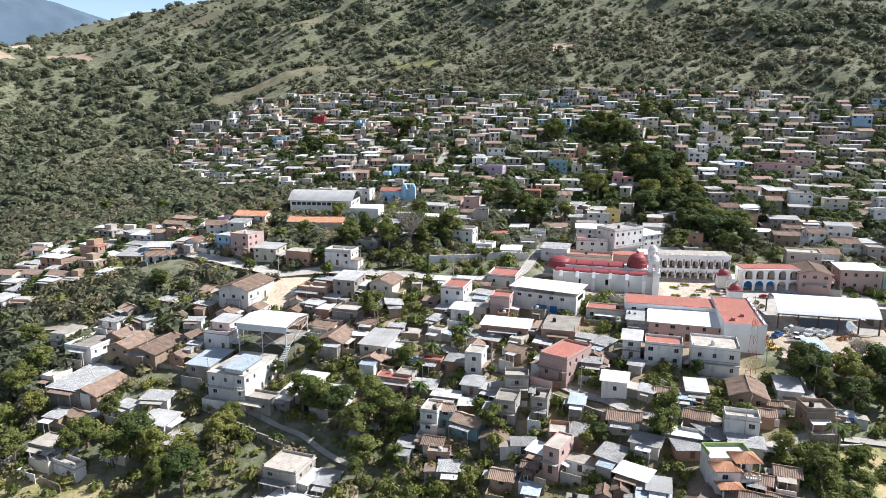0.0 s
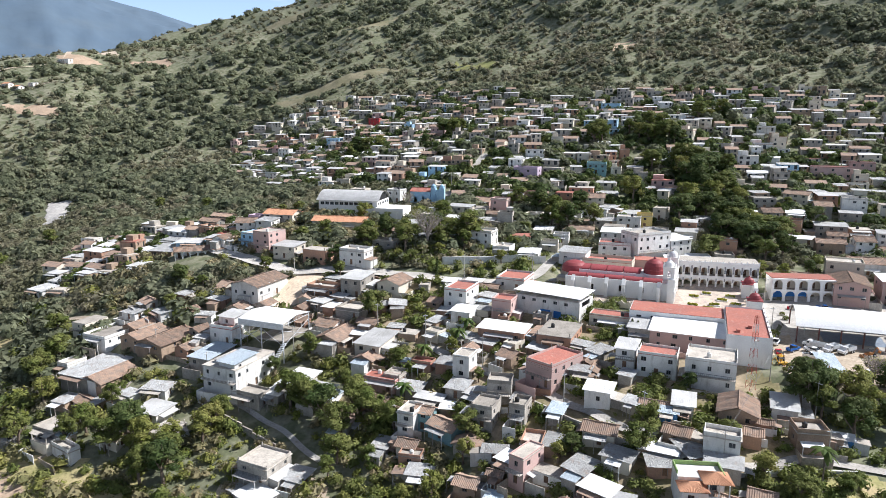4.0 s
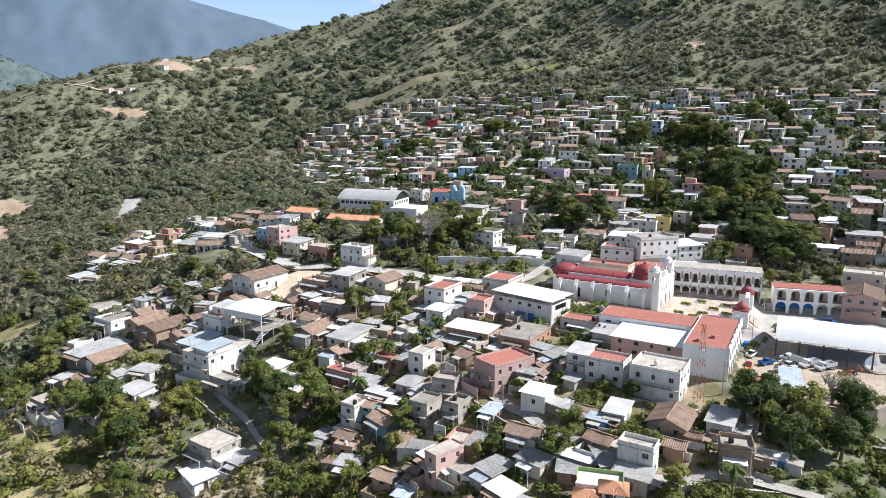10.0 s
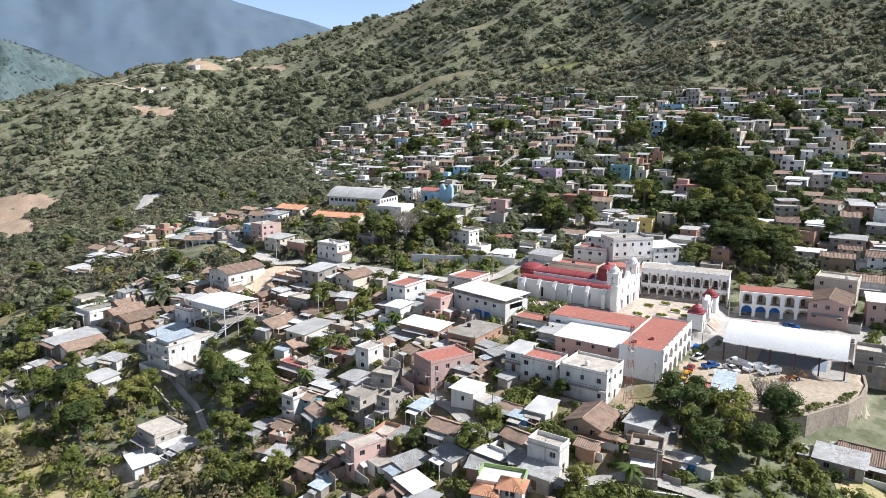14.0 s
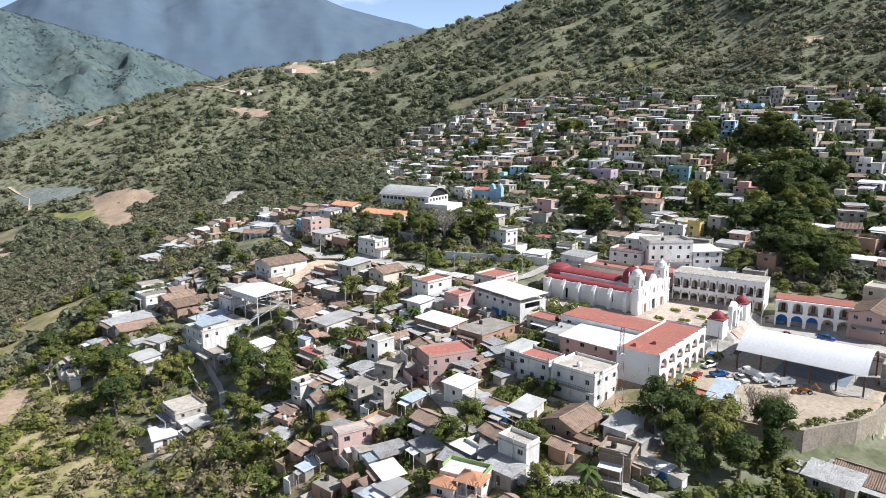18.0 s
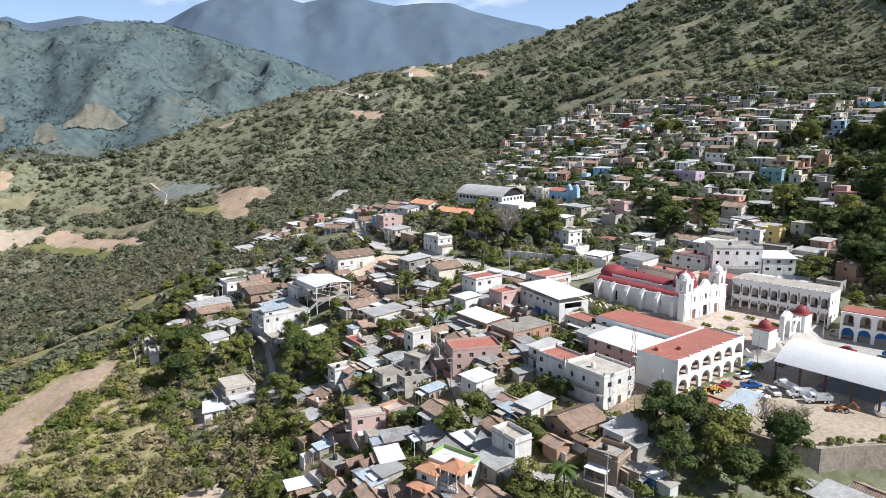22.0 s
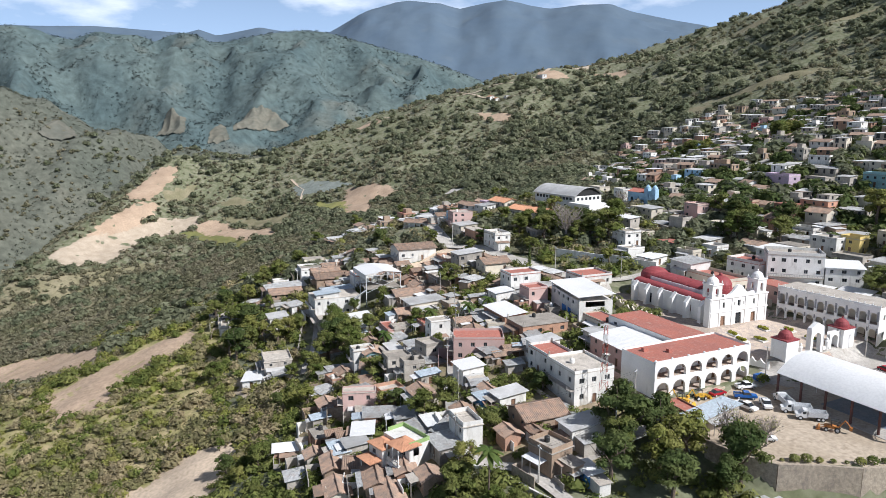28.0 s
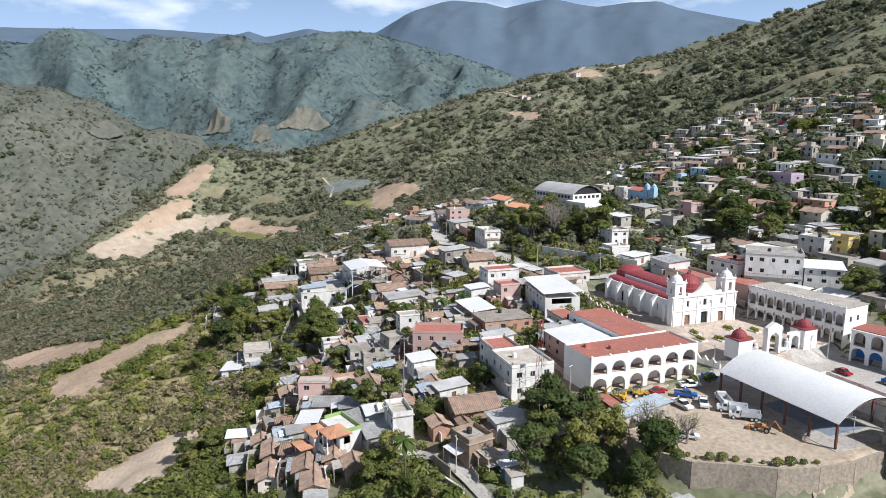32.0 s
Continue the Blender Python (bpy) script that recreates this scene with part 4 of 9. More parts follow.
def house(x, y, turn, w, d, h, roof="flat", wall="white", storeys=1, seed=None, detail=2, group="town houses", fall=None, z=None, sink=4.0):
    """A town house on its own footing: walls with recessed openings, windows, a door and its roof."""
    rng = random.Random(seed if seed is not None else int(x * 13 + y * 7))
    if storeys == 1:
        h *= 0.9
    g = ground_at(x, y) if z is None else z
    HOUSES.append((x, y, turn, w, d))
    ob = thing("house", pose(x, y, g, 0, 0, turn), f"{LABELS[wall]} house of {('one storey', 'two storeys', 'three storeys')[min(storeys, 3) - 1]} with {ROOFS[roof]}", "house", group)
    b = Box()
    hw, hd = w / 2, d / 2
    sides = [((-hw, -hd), (1, 0), (0, -1), w), ((hw, -hd), (0, 1), (1, 0), d), ((hw, hd), (-1, 0), (0, 1), w), ((-hw, hd), (0, -1), (-1, 0), d)]
    places = []
    for k, (o, u, n, width) in enumerate(sides):
        holes = []
        if detail and not (k == 2 and detail < 2):
            for s in range(storeys):
                fl = h / storeys * s
                tall = h / storeys
                bays = max(0, int((width - 0.8) / (2.9 if storeys > 1 else 3.4)))
                bays = min(bays, 5)
                for i in range(bays):
                    if rng.random() < (0.22 if k != 2 else 0.5):
                        continue
                    c = width * (i + 0.5) / bays + rng.uniform(-0.25, 0.25)
                    if s == 0 and i == bays // 2 and k in (0, 1) and rng.random() < 0.8:
                        ww, lo, hh, kind = 1.1, 0.05, min(2.15, tall - 0.4), "door"
                    else:
                        ww, lo, hh, kind = rng.choice((0.9, 1.1, 1.3)), tall * 0.36, min(1.2, tall * 0.42), "window"
                    if c - ww / 2 < 0.25 or c + ww / 2 > width - 0.25 or hh < 0.5:
                        continue
                    hole = (c - ww / 2, fl + lo, c + ww / 2, fl + lo + hh)
                    if any(not (hole[2] < q[0] - 0.1 or hole[0] > q[2] + 0.1) and abs(q[1] - hole[1]) < 1.6 for q in holes):
                        continue
                    holes.append(hole)
                    places.append((o, u, n, hole, kind))
        b.panel(o, u, n, width, -sink, h, holes)
    b.face([(-hw, -hd, h), (hw, -hd, h), (hw, hd, h), (-hw, hd, h)])
    slot = wall
    if roof in ("tile", "newtile"):
        rise = min(1.5, d * 0.2) if fall is None else fall
        for s in (-1, 1):
            q = [(s * hw, -hd, h), (s * hw, hd, h), (s * hw, 0, h + rise)]
            b.face(q if s > 0 else q[::-1])
    elif roof in ("sheet", "greysheet", "bluesheet"):
        fl = min(0.9, d * 0.09) if fall is None else fall
        b.face([(-hw, hd, h), (-hw, hd, h + fl), (hw, hd, h + fl), (hw, hd, h)])
        b.face([(-hw, -hd, h), (-hw, hd, h + fl), (-hw, hd, h)])
        b.face([(hw, -hd, h), (hw, hd, h), (hw, hd, h + fl)])
    body = part("wall", b.mesh("wall", slot), ob)
    for o, u, n, (a0, b0, a1, b1), kind in places:
        c = (a0 + a1) / 2
        m = Matrix.Translation((o[0] + u[0] * c - n[0] * 0.18, o[1] + u[1] * c - n[1] * 0.18, b0)) @ Matrix.Rotation(math.atan2(u[1], u[0]), 4, "Z")
        part(kind, window_mesh(a1 - a0, b1 - b0, kind), ob, at=m)
    if roof in ("tile", "newtile"):
        part("roof", tile_roof(w, d, h + 0.05, 0.6, rise, roof, rng), ob, "sagging clay tile roof" if roof == "tile" else "")
    elif roof in ("sheet", "greysheet", "bluesheet"):
        fresh = roof == "sheet" and random.Random(int(x * 3 + y * 11)).random() < 0.4
        part("roof", sheet_roof(w, d, h + 0.03, 0.55, fl, "whitesheet" if fresh else roof, rng), ob)
    else:
        r = Box()
        over = rng.choice((0.0, 0.12, 0.25))
        r.box(-hw - over, -hd - over, h + 0.004, hw + over, hd + over, h + 0.16)
        part("roof", r.mesh("roof", "redroof" if roof == "red" else "flatroof"), ob)
        if rng.random() < 0.75:
            p = Box()
            ph, t = rng.choice((0.35, 0.6, 0.9)), 0.14
            p.box(-hw, -hd, h + 0.16, hw, -hd + t, h + 0.16 + ph).box(-hw, hd - t, h + 0.16, hw, hd, h + 0.16 + ph).box(-hw, -hd + t, h + 0.16, -hw + t, hd - t, h + 0.16 + ph).box(hw - t, -hd + t, h + 0.16, hw, hd - t, h + 0.16 + ph)
            part("parapet", p.mesh("parapet", wall), ob)
        if detail > 1 and rng.random() < 0.5:
            for sx in (-1, 1):
                for sy in (-1, 1):
                    rods = Box()
                    rods.box(sx * (hw - 0.3) - 0.13, sy * (hd - 0.3) - 0.13, h + 0.16, sx * (hw - 0.3) + 0.13, sy * (hd - 0.3) + 0.13, h + 0.16 + rng.uniform(0.7, 1.3))
                    part("column_stub", rods.mesh("column_stub", "block"), ob)
    if detail > 1 and storeys > 1 and rng.random() < 0.75:
        k = Box()
        fl, dp = h / storeys, rng.uniform(0.9, 1.4)
        k.box(-hw, -hd - dp, fl - 0.14, hw, -hd - 0.004, fl)
        bal = part("balcony", k.mesh("balcony", "flatroof"), ob)
        k = Box()
        posts = max(4, int(w / 0.45))
        for i in range(posts + 1):
            px = -hw + 0.04 + (w - 0.08) * i / posts
            k.box(px - 0.03, -hd - dp + 0.02, fl, px + 0.03, -hd - dp + 0.08, fl + 0.85)
        k.box(-hw, -hd - dp, fl + 0.85, hw, -hd - dp + 0.1, fl + 0.95)
        part("railing", k.mesh("railing", wall if rng.random() < 0.5 else "frame"), bal)
    own = random.Random(int(x * 19 + y * 23))
    if detail and h < 4.6 and own.random() < 0.6:
        # an open porch along the front
        k = Box()
        dp, lo = own.uniform(1.5, 2.6), min(2.35, h - 0.25)
        x0, x1 = -hw * own.uniform(0.5, 1.0), hw * own.uniform(0.5, 1.0)
        q = [(x0, -hd - dp, lo - 0.3), (x1, -hd - dp, lo - 0.3), (x1, -hd - 0.01, lo), (x0, -hd - 0.01, lo)]
        k.face([(p[0], p[1], p[2] + 0.07) for p in q])
        k.face(q[::-1])
        k.face([q[0], q[1], (q[1][0], q[1][1], q[1][2] + 0.07), (q[0][0], q[0][1], q[0][2] + 0.07)])
        porch = part("porch_roof", k.mesh("porch_roof", own.choice(("sheet", "greysheet", "tile", "flatroof", "whitesheet"))), ob)
        for px in (x0 + 0.12, (x0 + x1) / 2, x1 - 0.12):
            k = Box()
            k.box(px - 0.07, -hd - dp + 0.08, -sink, px + 0.07, -hd - dp + 0.22, lo - 0.29)
            part("post", k.mesh("post", own.choice(("drybark", "block", "white"))), porch)
    if detail and w > 4 and own.random() < 0.5:
        # a lower room built on at one end, under its own roof
        k, t = Box(), Box()
        sg = own.choice((-1, 1))
        aw, ad, ah = own.uniform(2.2, 3.8), d * own.uniform(0.5, 0.9), min(h * 0.8, own.uniform(2.0, 2.5))
        xa, xb = (hw + 0.01, hw + aw) if sg > 0 else (-hw - aw, -hw - 0.01)
        y0 = -hd + (d - ad) * own.random()
        k.box(xa, y0, -sink, xb, y0 + ad, ah, 0)
        t.face([(xa - (0.3 if sg < 0 else 0), y0 - 0.3, ah + (0.32 if sg > 0 else 0.03)), (xb + (0.3 if sg > 0 else 0), y0 - 0.3, ah + (0.03 if sg > 0 else 0.32)), (xb + (0.3 if sg > 0 else 0), y0 + ad + 0.3, ah + (0.03 if sg > 0 else 0.32)), (xa - (0.3 if sg < 0 else 0), y0 + ad + 0.3, ah + (0.32 if sg > 0 else 0.03))])
        low = [(p[0], p[1], p[2] - 0.06) for p in t.v]
        t.face(low[::-1])
        for a in range(4):
            t.face([t.v[(a + 1) % 4], t.v[a], low[a], low[(a + 1) % 4]])
        shed = part("annex", k.mesh("annex", own.choice((wall, "block", "block", "adobe", "white"))), ob)
        part("annex_roof", t.mesh("annex_roof", own.choice(("greysheet", "sheet", "tile", "greysheet", "bluesheet", "flatroof"))), shed)
    if detail and own.random() < 0.45:
        # a low yard wall in front
        k = Box()
        dp, wh = own.uniform(2.6, 4.2), own.uniform(0.5, 1.1)
        k.box(-hw, -hd - dp - 0.15, -sink, hw * own.uniform(0.2, 1.0), -hd - dp, wh).box(-hw - 0.15, -hd - dp - 0.15, -sink, -hw - 0.004, -hd, wh)
        part("yard_wall", k.mesh("yard_wall", own.choice((wall, "block", "stonewall", "white"))), ob)
    if detail > 1 and rng.random() < 0.5:
        k = Box()
        ex, top = rng.uniform(1.6, 2.6), min(2.5, h - 0.3)
        sx = hw if rng.random() < 0.6 else -hw
        s = 1 if sx > 0 else -1
        y0, y1 = -hd * rng.uniform(0.4, 1.0), hd * rng.uniform(0.3, 1.0)
        q = [(sx + s * 0.01, y0, top), (sx + s * ex, y0, top - 0.35), (sx + s * ex, y1, top - 0.35), (sx + s * 0.01, y1, top)]
        k.face(q if s > 0 else q[::-1])
        k.face([(p[0], p[1], p[2] - 0.05) for p in (q[::-1] if s > 0 else q)])
        lean = part("lean_to", k.mesh("lean_to", rng.choice(("sheet", "greysheet", "tile"))), ob)
        for yy in (y0 + 0.1, y1 - 0.1):
            k = Box()
            k.box(sx + s * ex - 0.16, yy - 0.06, -sink, sx + s * ex - 0.04, yy + 0.06, top - 0.38)
            part("post", k.mesh("post", "drybark"), lean)
    if roof in ("flat", "red") and detail and rng.random() < 0.4:
        tank(ob.matrix_world @ Matrix.Translation((rng.uniform(-0.5, 0.5) * hw, rng.uniform(-0.5, 0.5) * hd, h + 0.16)), rng.random() < 0.6)
    return ob


def tank(m, black=True):
    key = ("tank", black)
    if key not in SHARED:
        b = Box()
        b.lathe(0, 0, [(0.0, 0), (0.52, 0.01), (0.55, 0.1), (0.55, 0.45), (0.52, 0.5), (0.55, 0.55), (0.55, 0.95), (0.42, 1.1), (0.2, 1.17), (0.2, 1.25), (0, 1.27)], 12)
        SHARED[key] = b.mesh("water_tank", "tank" if black else "white")
    ob = new("water_tank", SHARED[key])
    ob.matrix_world = m
    return tagged(ob, "black plastic water tank on a flat roof" if black else "pale cement water tank on a flat roof", "water tank", "roof tanks")


# ---- bare ground, roads and fields ----
blanket("dirt_yard", [(91, 173), (97, 168.6), (104, 168.6), (111, 168.2), (116.8, 169.7), (121.8, 175), (126.8, 179.4), (130.8, 185.4), (133.6, 192), (134.4, 210), (108, 214), (95, 206)], "dirt", "pale trampled dirt yard between the town hall and the roofed court", 0.06, 1.0)
blanket("street_square", [(93, 201), (106, 212), (128, 206), (150, 214), (152, 243), (104, 247), (98, 232), (95, 216)], "road", "pale concrete street square below the plaza gate", 0.12, 1.5)
blanket("plaza", [(75, 217), (97, 213), (102, 241), (104, 248), (80, 251)], "pave", "worn reddish paving of the church plaza", 0.12, 1.5)
blanket("churchyard", [(34, 231), (58, 220), (76, 216), (81, 252), (60, 258), (40, 256)], "pave", "worn paving and earth round the church", 0.09, 1.2)
FIELDS = [
    ("bare_field", [(-725, 295), (-768, 344), (-759, 369), (-739, 355), (-703, 311), (-712, 291)], "scraped"),
    ("bare_field", [(-638, 225), (-702, 298), (-697, 320), (-682, 312), (-650, 283), (-640, 250)], "scraped"),
    ("bare_field", [(-611, 183), (-639, 228), (-650, 283), (-669, 318), (-648, 352), (-624, 340), (-629, 282), (-580, 227), (-577, 195)], "dirt"),
    ("bare_field", [(-627, 337), (-624, 361), (-552, 365), (-475, 369), (-443, 340), (-529, 340), (-612, 335)], "scraped"),
    ("crop_field", [(-624, 319), (-612, 335), (-529, 340), (-458, 338), (-448, 324), (-518, 326), (-592, 318)], "field"),
    ("dry_field", [(-628, 369), (-534, 413), (-483, 377), (-570, 373)], "palegrass"),
    ("dry_field", [(-665, 381), (-665, 407), (-638, 418), (-629, 392)], "palegrass"),
    ("crop_field", [(-535, 446), (-473, 447), (-409, 406), (-496, 425)], "field"),
    ("bare_field", [(-520, 479), (-467, 488), (-424, 486), (-430, 470), (-447, 464), (-335, 382), (-394, 396)], "scraped"),
    ("crop_field", [(-618, 459), (-607, 482), (-528, 492), (-544, 463), (-573, 444)], "net"),
    ("dry_field", [(-717, 334), (-724, 377), (-702, 365), (-701, 332)], "palegrass"),
    ("bare_field", [(-258, 83), (-252, 104), (-231, 121), (-157, 129), (-137, 113), (-173, 100), (-228, 84)], "scraped"),
    ("bare_field", [(-107, 93), (-119, 98), (-119, 115), (-117, 134), (-111, 148), (-97, 144), (-92, 130), (-88, 112), (-77, 101), (-84, 92)], "scraped"),
    ("dry_field", [(-192, 198), (-185, 208), (-160, 220), (-141, 207), (-144, 186), (-153, 177)], "drygrass"),
    ("bare_field", [(-525, 689), (-473, 698), (-452, 675), (-495, 674)], "scraped"),
    ("bare_field", [(-700, 610), (-680, 640), (-660, 622), (-688, 600)], "scraped"),
    ("bare_field", [(-640, 905), (-560, 960), (-540, 935), (-610, 890)], "dirt"),
    ("dry_field", [(-200, 150), (-160, 178), (-130, 175), (-150, 150), (-185, 135)], "drygrass"),
    ("bare_field", [(109, 722), (131, 714), (118, 672), (102, 668)], "scraped"),
    ("dry_field", [(-236, 908), (-192, 924), (-139, 965), (-129, 976), (-170, 965), (-219, 915)], "palegrass"),
    ("bare_field", [(-506, 908), (-466, 929), (-439, 896), (-440, 872), (-469, 862)], "scraped"),
    ("crop_field", [(-52, 770), (-4, 722), (-9, 700), (-49, 742)], "field"),
    ("bare_field", [(-70, 726), (-40, 708), (-40, 676), (-60, 690)], "palegrass"),
    ("bare_field", [(-585, 868), (-553, 880), (-519, 866), (-551, 838)], "scraped"),
    ("dry_field", [(-260, 720), (-130, 780), (-110, 760), (-230, 700)], "palegrass"),
    ("dry_field", [(-420, 1040), (-300, 1120), (-270, 1090), (-390, 1010)], "palegrass"),
    ("rock_scar", [(-322, 470), (-308, 474), (-284, 440), (-272, 408), (-282, 406), (-300, 436)], "rock"),
    ("dry_field", [(-12, 350), (2, 400), (14, 395), (4, 352)], "drygrass"),
]
blanket("grass_slope", [(-300, 70), (-240, 130), (-170, 150), (-120, 160), (-60, 140), (-20, 120), (0, 84), (-20, 50), (-120, 40), (-240, 40)], "drygrass", "dry yellow-brown grass slope below the village", 0.1, 3.0)
blanket("grass_bank", [(86, 100), (84, 136), (104, 138), (118, 150), (136, 168), (150, 190), (175, 180), (165, 130), (140, 100)], "drygrass", "dry grass bank below the yard wall", 0.1, 2.0)
blanket("dirt_road", [(-8, 88), (-10, 101), (-12, 114), (-4, 121), (8, 116), (15, 105), (17, 98)], "roadtan", "wide pale dirt road down the slope", 0.3, 1.5)
blanket("dry_slope", [(-570, 150), (-555, 255), (-500, 285), (-330, 268), (-240, 240), (-185, 195), (-200, 140), (-300, 80), (-450, 80)], "palegrass", "pale dry grass slope towards the valley", 0.3, 5.0)
blanket("dirt_ramp", [(-61, 243), (-47, 245.5), (-47.5, 239), (-50.5, 231), (-53.5, 222), (-62, 220), (-60.5, 228), (-59, 236)], "roadtan", "pale dirt ramp spilling down below the street", 0.14, 1.2)
blanket("house_yard", [(-46, 137), (-44, 146), (-38, 150), (-22, 146), (-16, 139), (-26, 135), (-38, 134)], "dirt", "bare pale yard round the house on the slope", 0.1, 1.2)
blanket("village_ground", [(-28, 168), (-18, 192), (-40, 200), (-30, 238), (20, 236), (44, 206), (80, 186), (90, 160), (94, 145), (66, 134), (62, 122), (24, 124), (8, 136), (20, 152), (4, 164)], "earth", "trodden brown earth with weeds between the houses", 0.07, 1.5)
FIELD_LABEL = {"rock": "pale rocky scar on the wooded slope", "scraped": "bulldozed strip of bare reddish earth on the slope", "dirt": "bare dusty patch on the ridge", "drygrass": "patch of dry yellow-brown grass on the slope", "field": "yellow-green planted strip", "palegrass": "patch of pale dry grass on the slope", "net": "grey-green plot of crop rows under netting", "farfield": "pale tan clearing on the slopes across the valley"}
for field_name, outline, mat in FIELDS:
    blanket(field_name, outline, mat, FIELD_LABEL[mat], 0.35 if abs(outline[0][0]) > 300 else 0.15, 3.0 if abs(outline[0][0]) > 300 else 2.0)
for outline in CLEARINGS:
    blanket("bare_field", outline, "farfield", FIELD_LABEL["farfield"], 4.0, 4.0)
ROADS = [
    ([(59, 137), (66, 138.5), (75, 139.5), (83, 142), (90, 142), (100, 140)], 2.6, "road", "narrow concrete footway with a low edge"),
    ([(88, 142), (88, 152), (90, 163), (93, 172)], 3.4, "road", "narrow concrete street up to the yard"),
    ([(54, 148), (42, 158), (32, 168), (18, 179), (6, 189.5), (-3, 197)], 3.2, "road", "narrow shaded street between the houses"),
    ([(-104, 270), (-91, 261), (-74, 251), (-59, 243.5), (-44, 245), (-26, 243), (-8, 240), (10, 237), (24, 239), (36, 228)], 6.0, "road", "pale concrete street curving past the arcade house"),
    ([(24, 239), (30.5, 248), (38, 268)], 4.0, "road", "steep concrete side street"),
    ([(-62, 180), (-50, 172), (-42, 167), (-33, 161), (-27, 155), (-21, 151)], 1.7, "road", "concrete footpath down the slope"),
    ([(2, 402), (-5, 375), (-10, 353), (-14, 338)], 4.0, "road", "steep straight concrete street on the hill"),
    ([(-150, 216), (-135, 222), (-118, 216), (-104, 212)], 3.0, "dirt", "pale dirt track along the ridge"),
    ([(-660, 752), (-620, 750), (-575, 741), (-535, 748), (-500, 772)], 5.0, "dirt", "pale track past the ridge houses"),
    ([(-700, 625), (-640, 700), (-600, 760), (-560, 850), (-600, 930)], 7.0, "dirt", "dirt track along the far ridge"),
    ([(-640, 470), (-590, 462), (-560, 440)], 3.0, "dirt", "dirt track below the netted plot"),
]
for line, width, mat, label in ROADS:
    ribbon("street", line, width, mat, label, 0.35 if width > 10 else 0.16)
ROAD_PTS = np.concatenate([np.stack([np.interp(np.linspace(0, 1, 60), np.linspace(0, 1, len(r[0])), np.array(r[0], float)[:, k]) for k in (0, 1)], 1) for r in ROADS])

# ---- houses placed one by one ----
house(-55.9, 183.6, -17, 11.5, 17.2, 7.1, "flat", "white", 2)
house(-50.5, 175.5, -20, 12.2, 5.0, 3.4, "flat", "block", 1)
house(-37.4, 180.7, -17, 7.3, 10.9, 3, "sheet", "cream", 1)
house(-29.9, 175.5, -17, 6.6, 7.1, 3, "sheet", "block", 1)
house(-42.0, 176.4, -17, 4.4, 6.6, 2.6, "sheet", "block", 1)
house(-31.7, 201.0, 73, 12.7, 8.4, 3, "tile", "adobe", 1)
house(-18.5, 197.3, -17, 8.2, 12.4, 3.4, "sheet", "cream", 1)
house(-19.0, 190.6, 73, 8.5, 5.6, 2.6, "tile", "adobe", 1)
house(-12.9, 179.1, -17, 9.7, 4.8, 3.4, "red", "pink", 1)
house(9.4, 180.8, -17, 4.7, 6.3, 6.3, "flat", "white", 2)
house(-2.7, 185.6, -17, 6.0, 3.7, 2.6, "red", "brick", 1)
house(1.3, 169.8, -17, 7.1, 3.5, 3, "sheet", "block", 1)
house(8.4, 172.9, -17, 5.1, 5.7, 3, "greysheet", "block", 1)
house(19.5, 169.2, -6, 6.1, 5.4, 5, "flat", "block", 2)
house(-2.3, 161.0, -17, 4.3, 6.4, 5.5, "flat", "white", 2)
house(1.2, 161.7, -17, 4.3, 4.0, 4.6, "tile", "turquoise", 2)
house(6.9, 157.6, -34, 7.4, 5.1, 3.4, "tile", "turquoise", 1)
house(16.3, 160.3, -17, 5.4, 6.9, 5, "flat", "block", 2)
house(24.6, 159.5, -17, 3.9, 5.9, 4.2, "flat", "block", 2)
house(33.3, 158.0, -17, 3.3, 5.0, 3, "bluesheet", "block", 1)
house(33.2, 175.4, -39, 8.2, 13.5, 5.9, "red", "pink", 2)
house(32.2, 173.8, -17, 4.0, 6.0, 3.9, "flat", "brick", 1)
house(43.4, 162.7, -17, 6.1, 5.6, 4.3, "sheet", "white", 1)
house(39.7, 173.3, -17, 5.1, 3.5, 3.4, "greysheet", "block", 1)
house(42.7, 174.7, 73, 4.2, 2.8, 2.8, "tile", "adobe", 1)
house(42.4, 149.1, -17, 7.0, 5.2, 3.6, "tile", "cream", 1)
house(32.3, 148.4, -17, 3.8, 5.7, 2.2, "greysheet", "adobe", 1)
house(26.1, 141.6, -33, 3.7, 8.2, 5.9, "flat", "pink", 2)
house(13.6, 139.4, -17, 4.9, 4.3, 2.6, "tile", "adobe", 1)
house(19.6, 139.7, -17, 3.1, 2.2, 3.4, "tile", "brick", 1)
house(19.3, 134.1, -17, 3.0, 4.1, 2.4, "bluesheet", "block", 1)
house(40.7, 133.1, -36, 6.7, 4.5, 3.1, "sheet", "block", 1)
house(37.3, 130.7, 73, 4.1, 2.7, 2.6, "tile", "adobe", 1)
house(44.5, 128.5, -17, 4.2, 4.7, 3.1, "sheet", "block", 1)
house(33.6, 129.5, 73, 3.2, 2.2, 3.1, "tile", "brick", 1)
house(42.6, 125.5, -17, 6.1, 3.1, 2.8, "bluesheet", "cream", 1)
house(65.3, 136.5, -17, 6.7, 4.5, 3.6, "greysheet", "block", 1)
house(66.2, 141.6, -17, 7.1, 4.3, 5.5, "flat", "white", 2)
house(73.3, 155.4, 73, 9.7, 7.9, 3.6, "tile", "adobe", 1)
house(73.6, 146.6, -17, 4.0, 3.6, 3.4, "tile", "brick", 1)
house(76.9, 150.4, -17, 4.0, 2.2, 2.9, "tile", "brick", 1)
house(85.0, 146.2, -3, 6.2, 5.5, 4.5, "flat", "adobe", 1)
house(83.7, 156.9, -17, 5.1, 7.6, 4.3, "sheet", "white", 1)
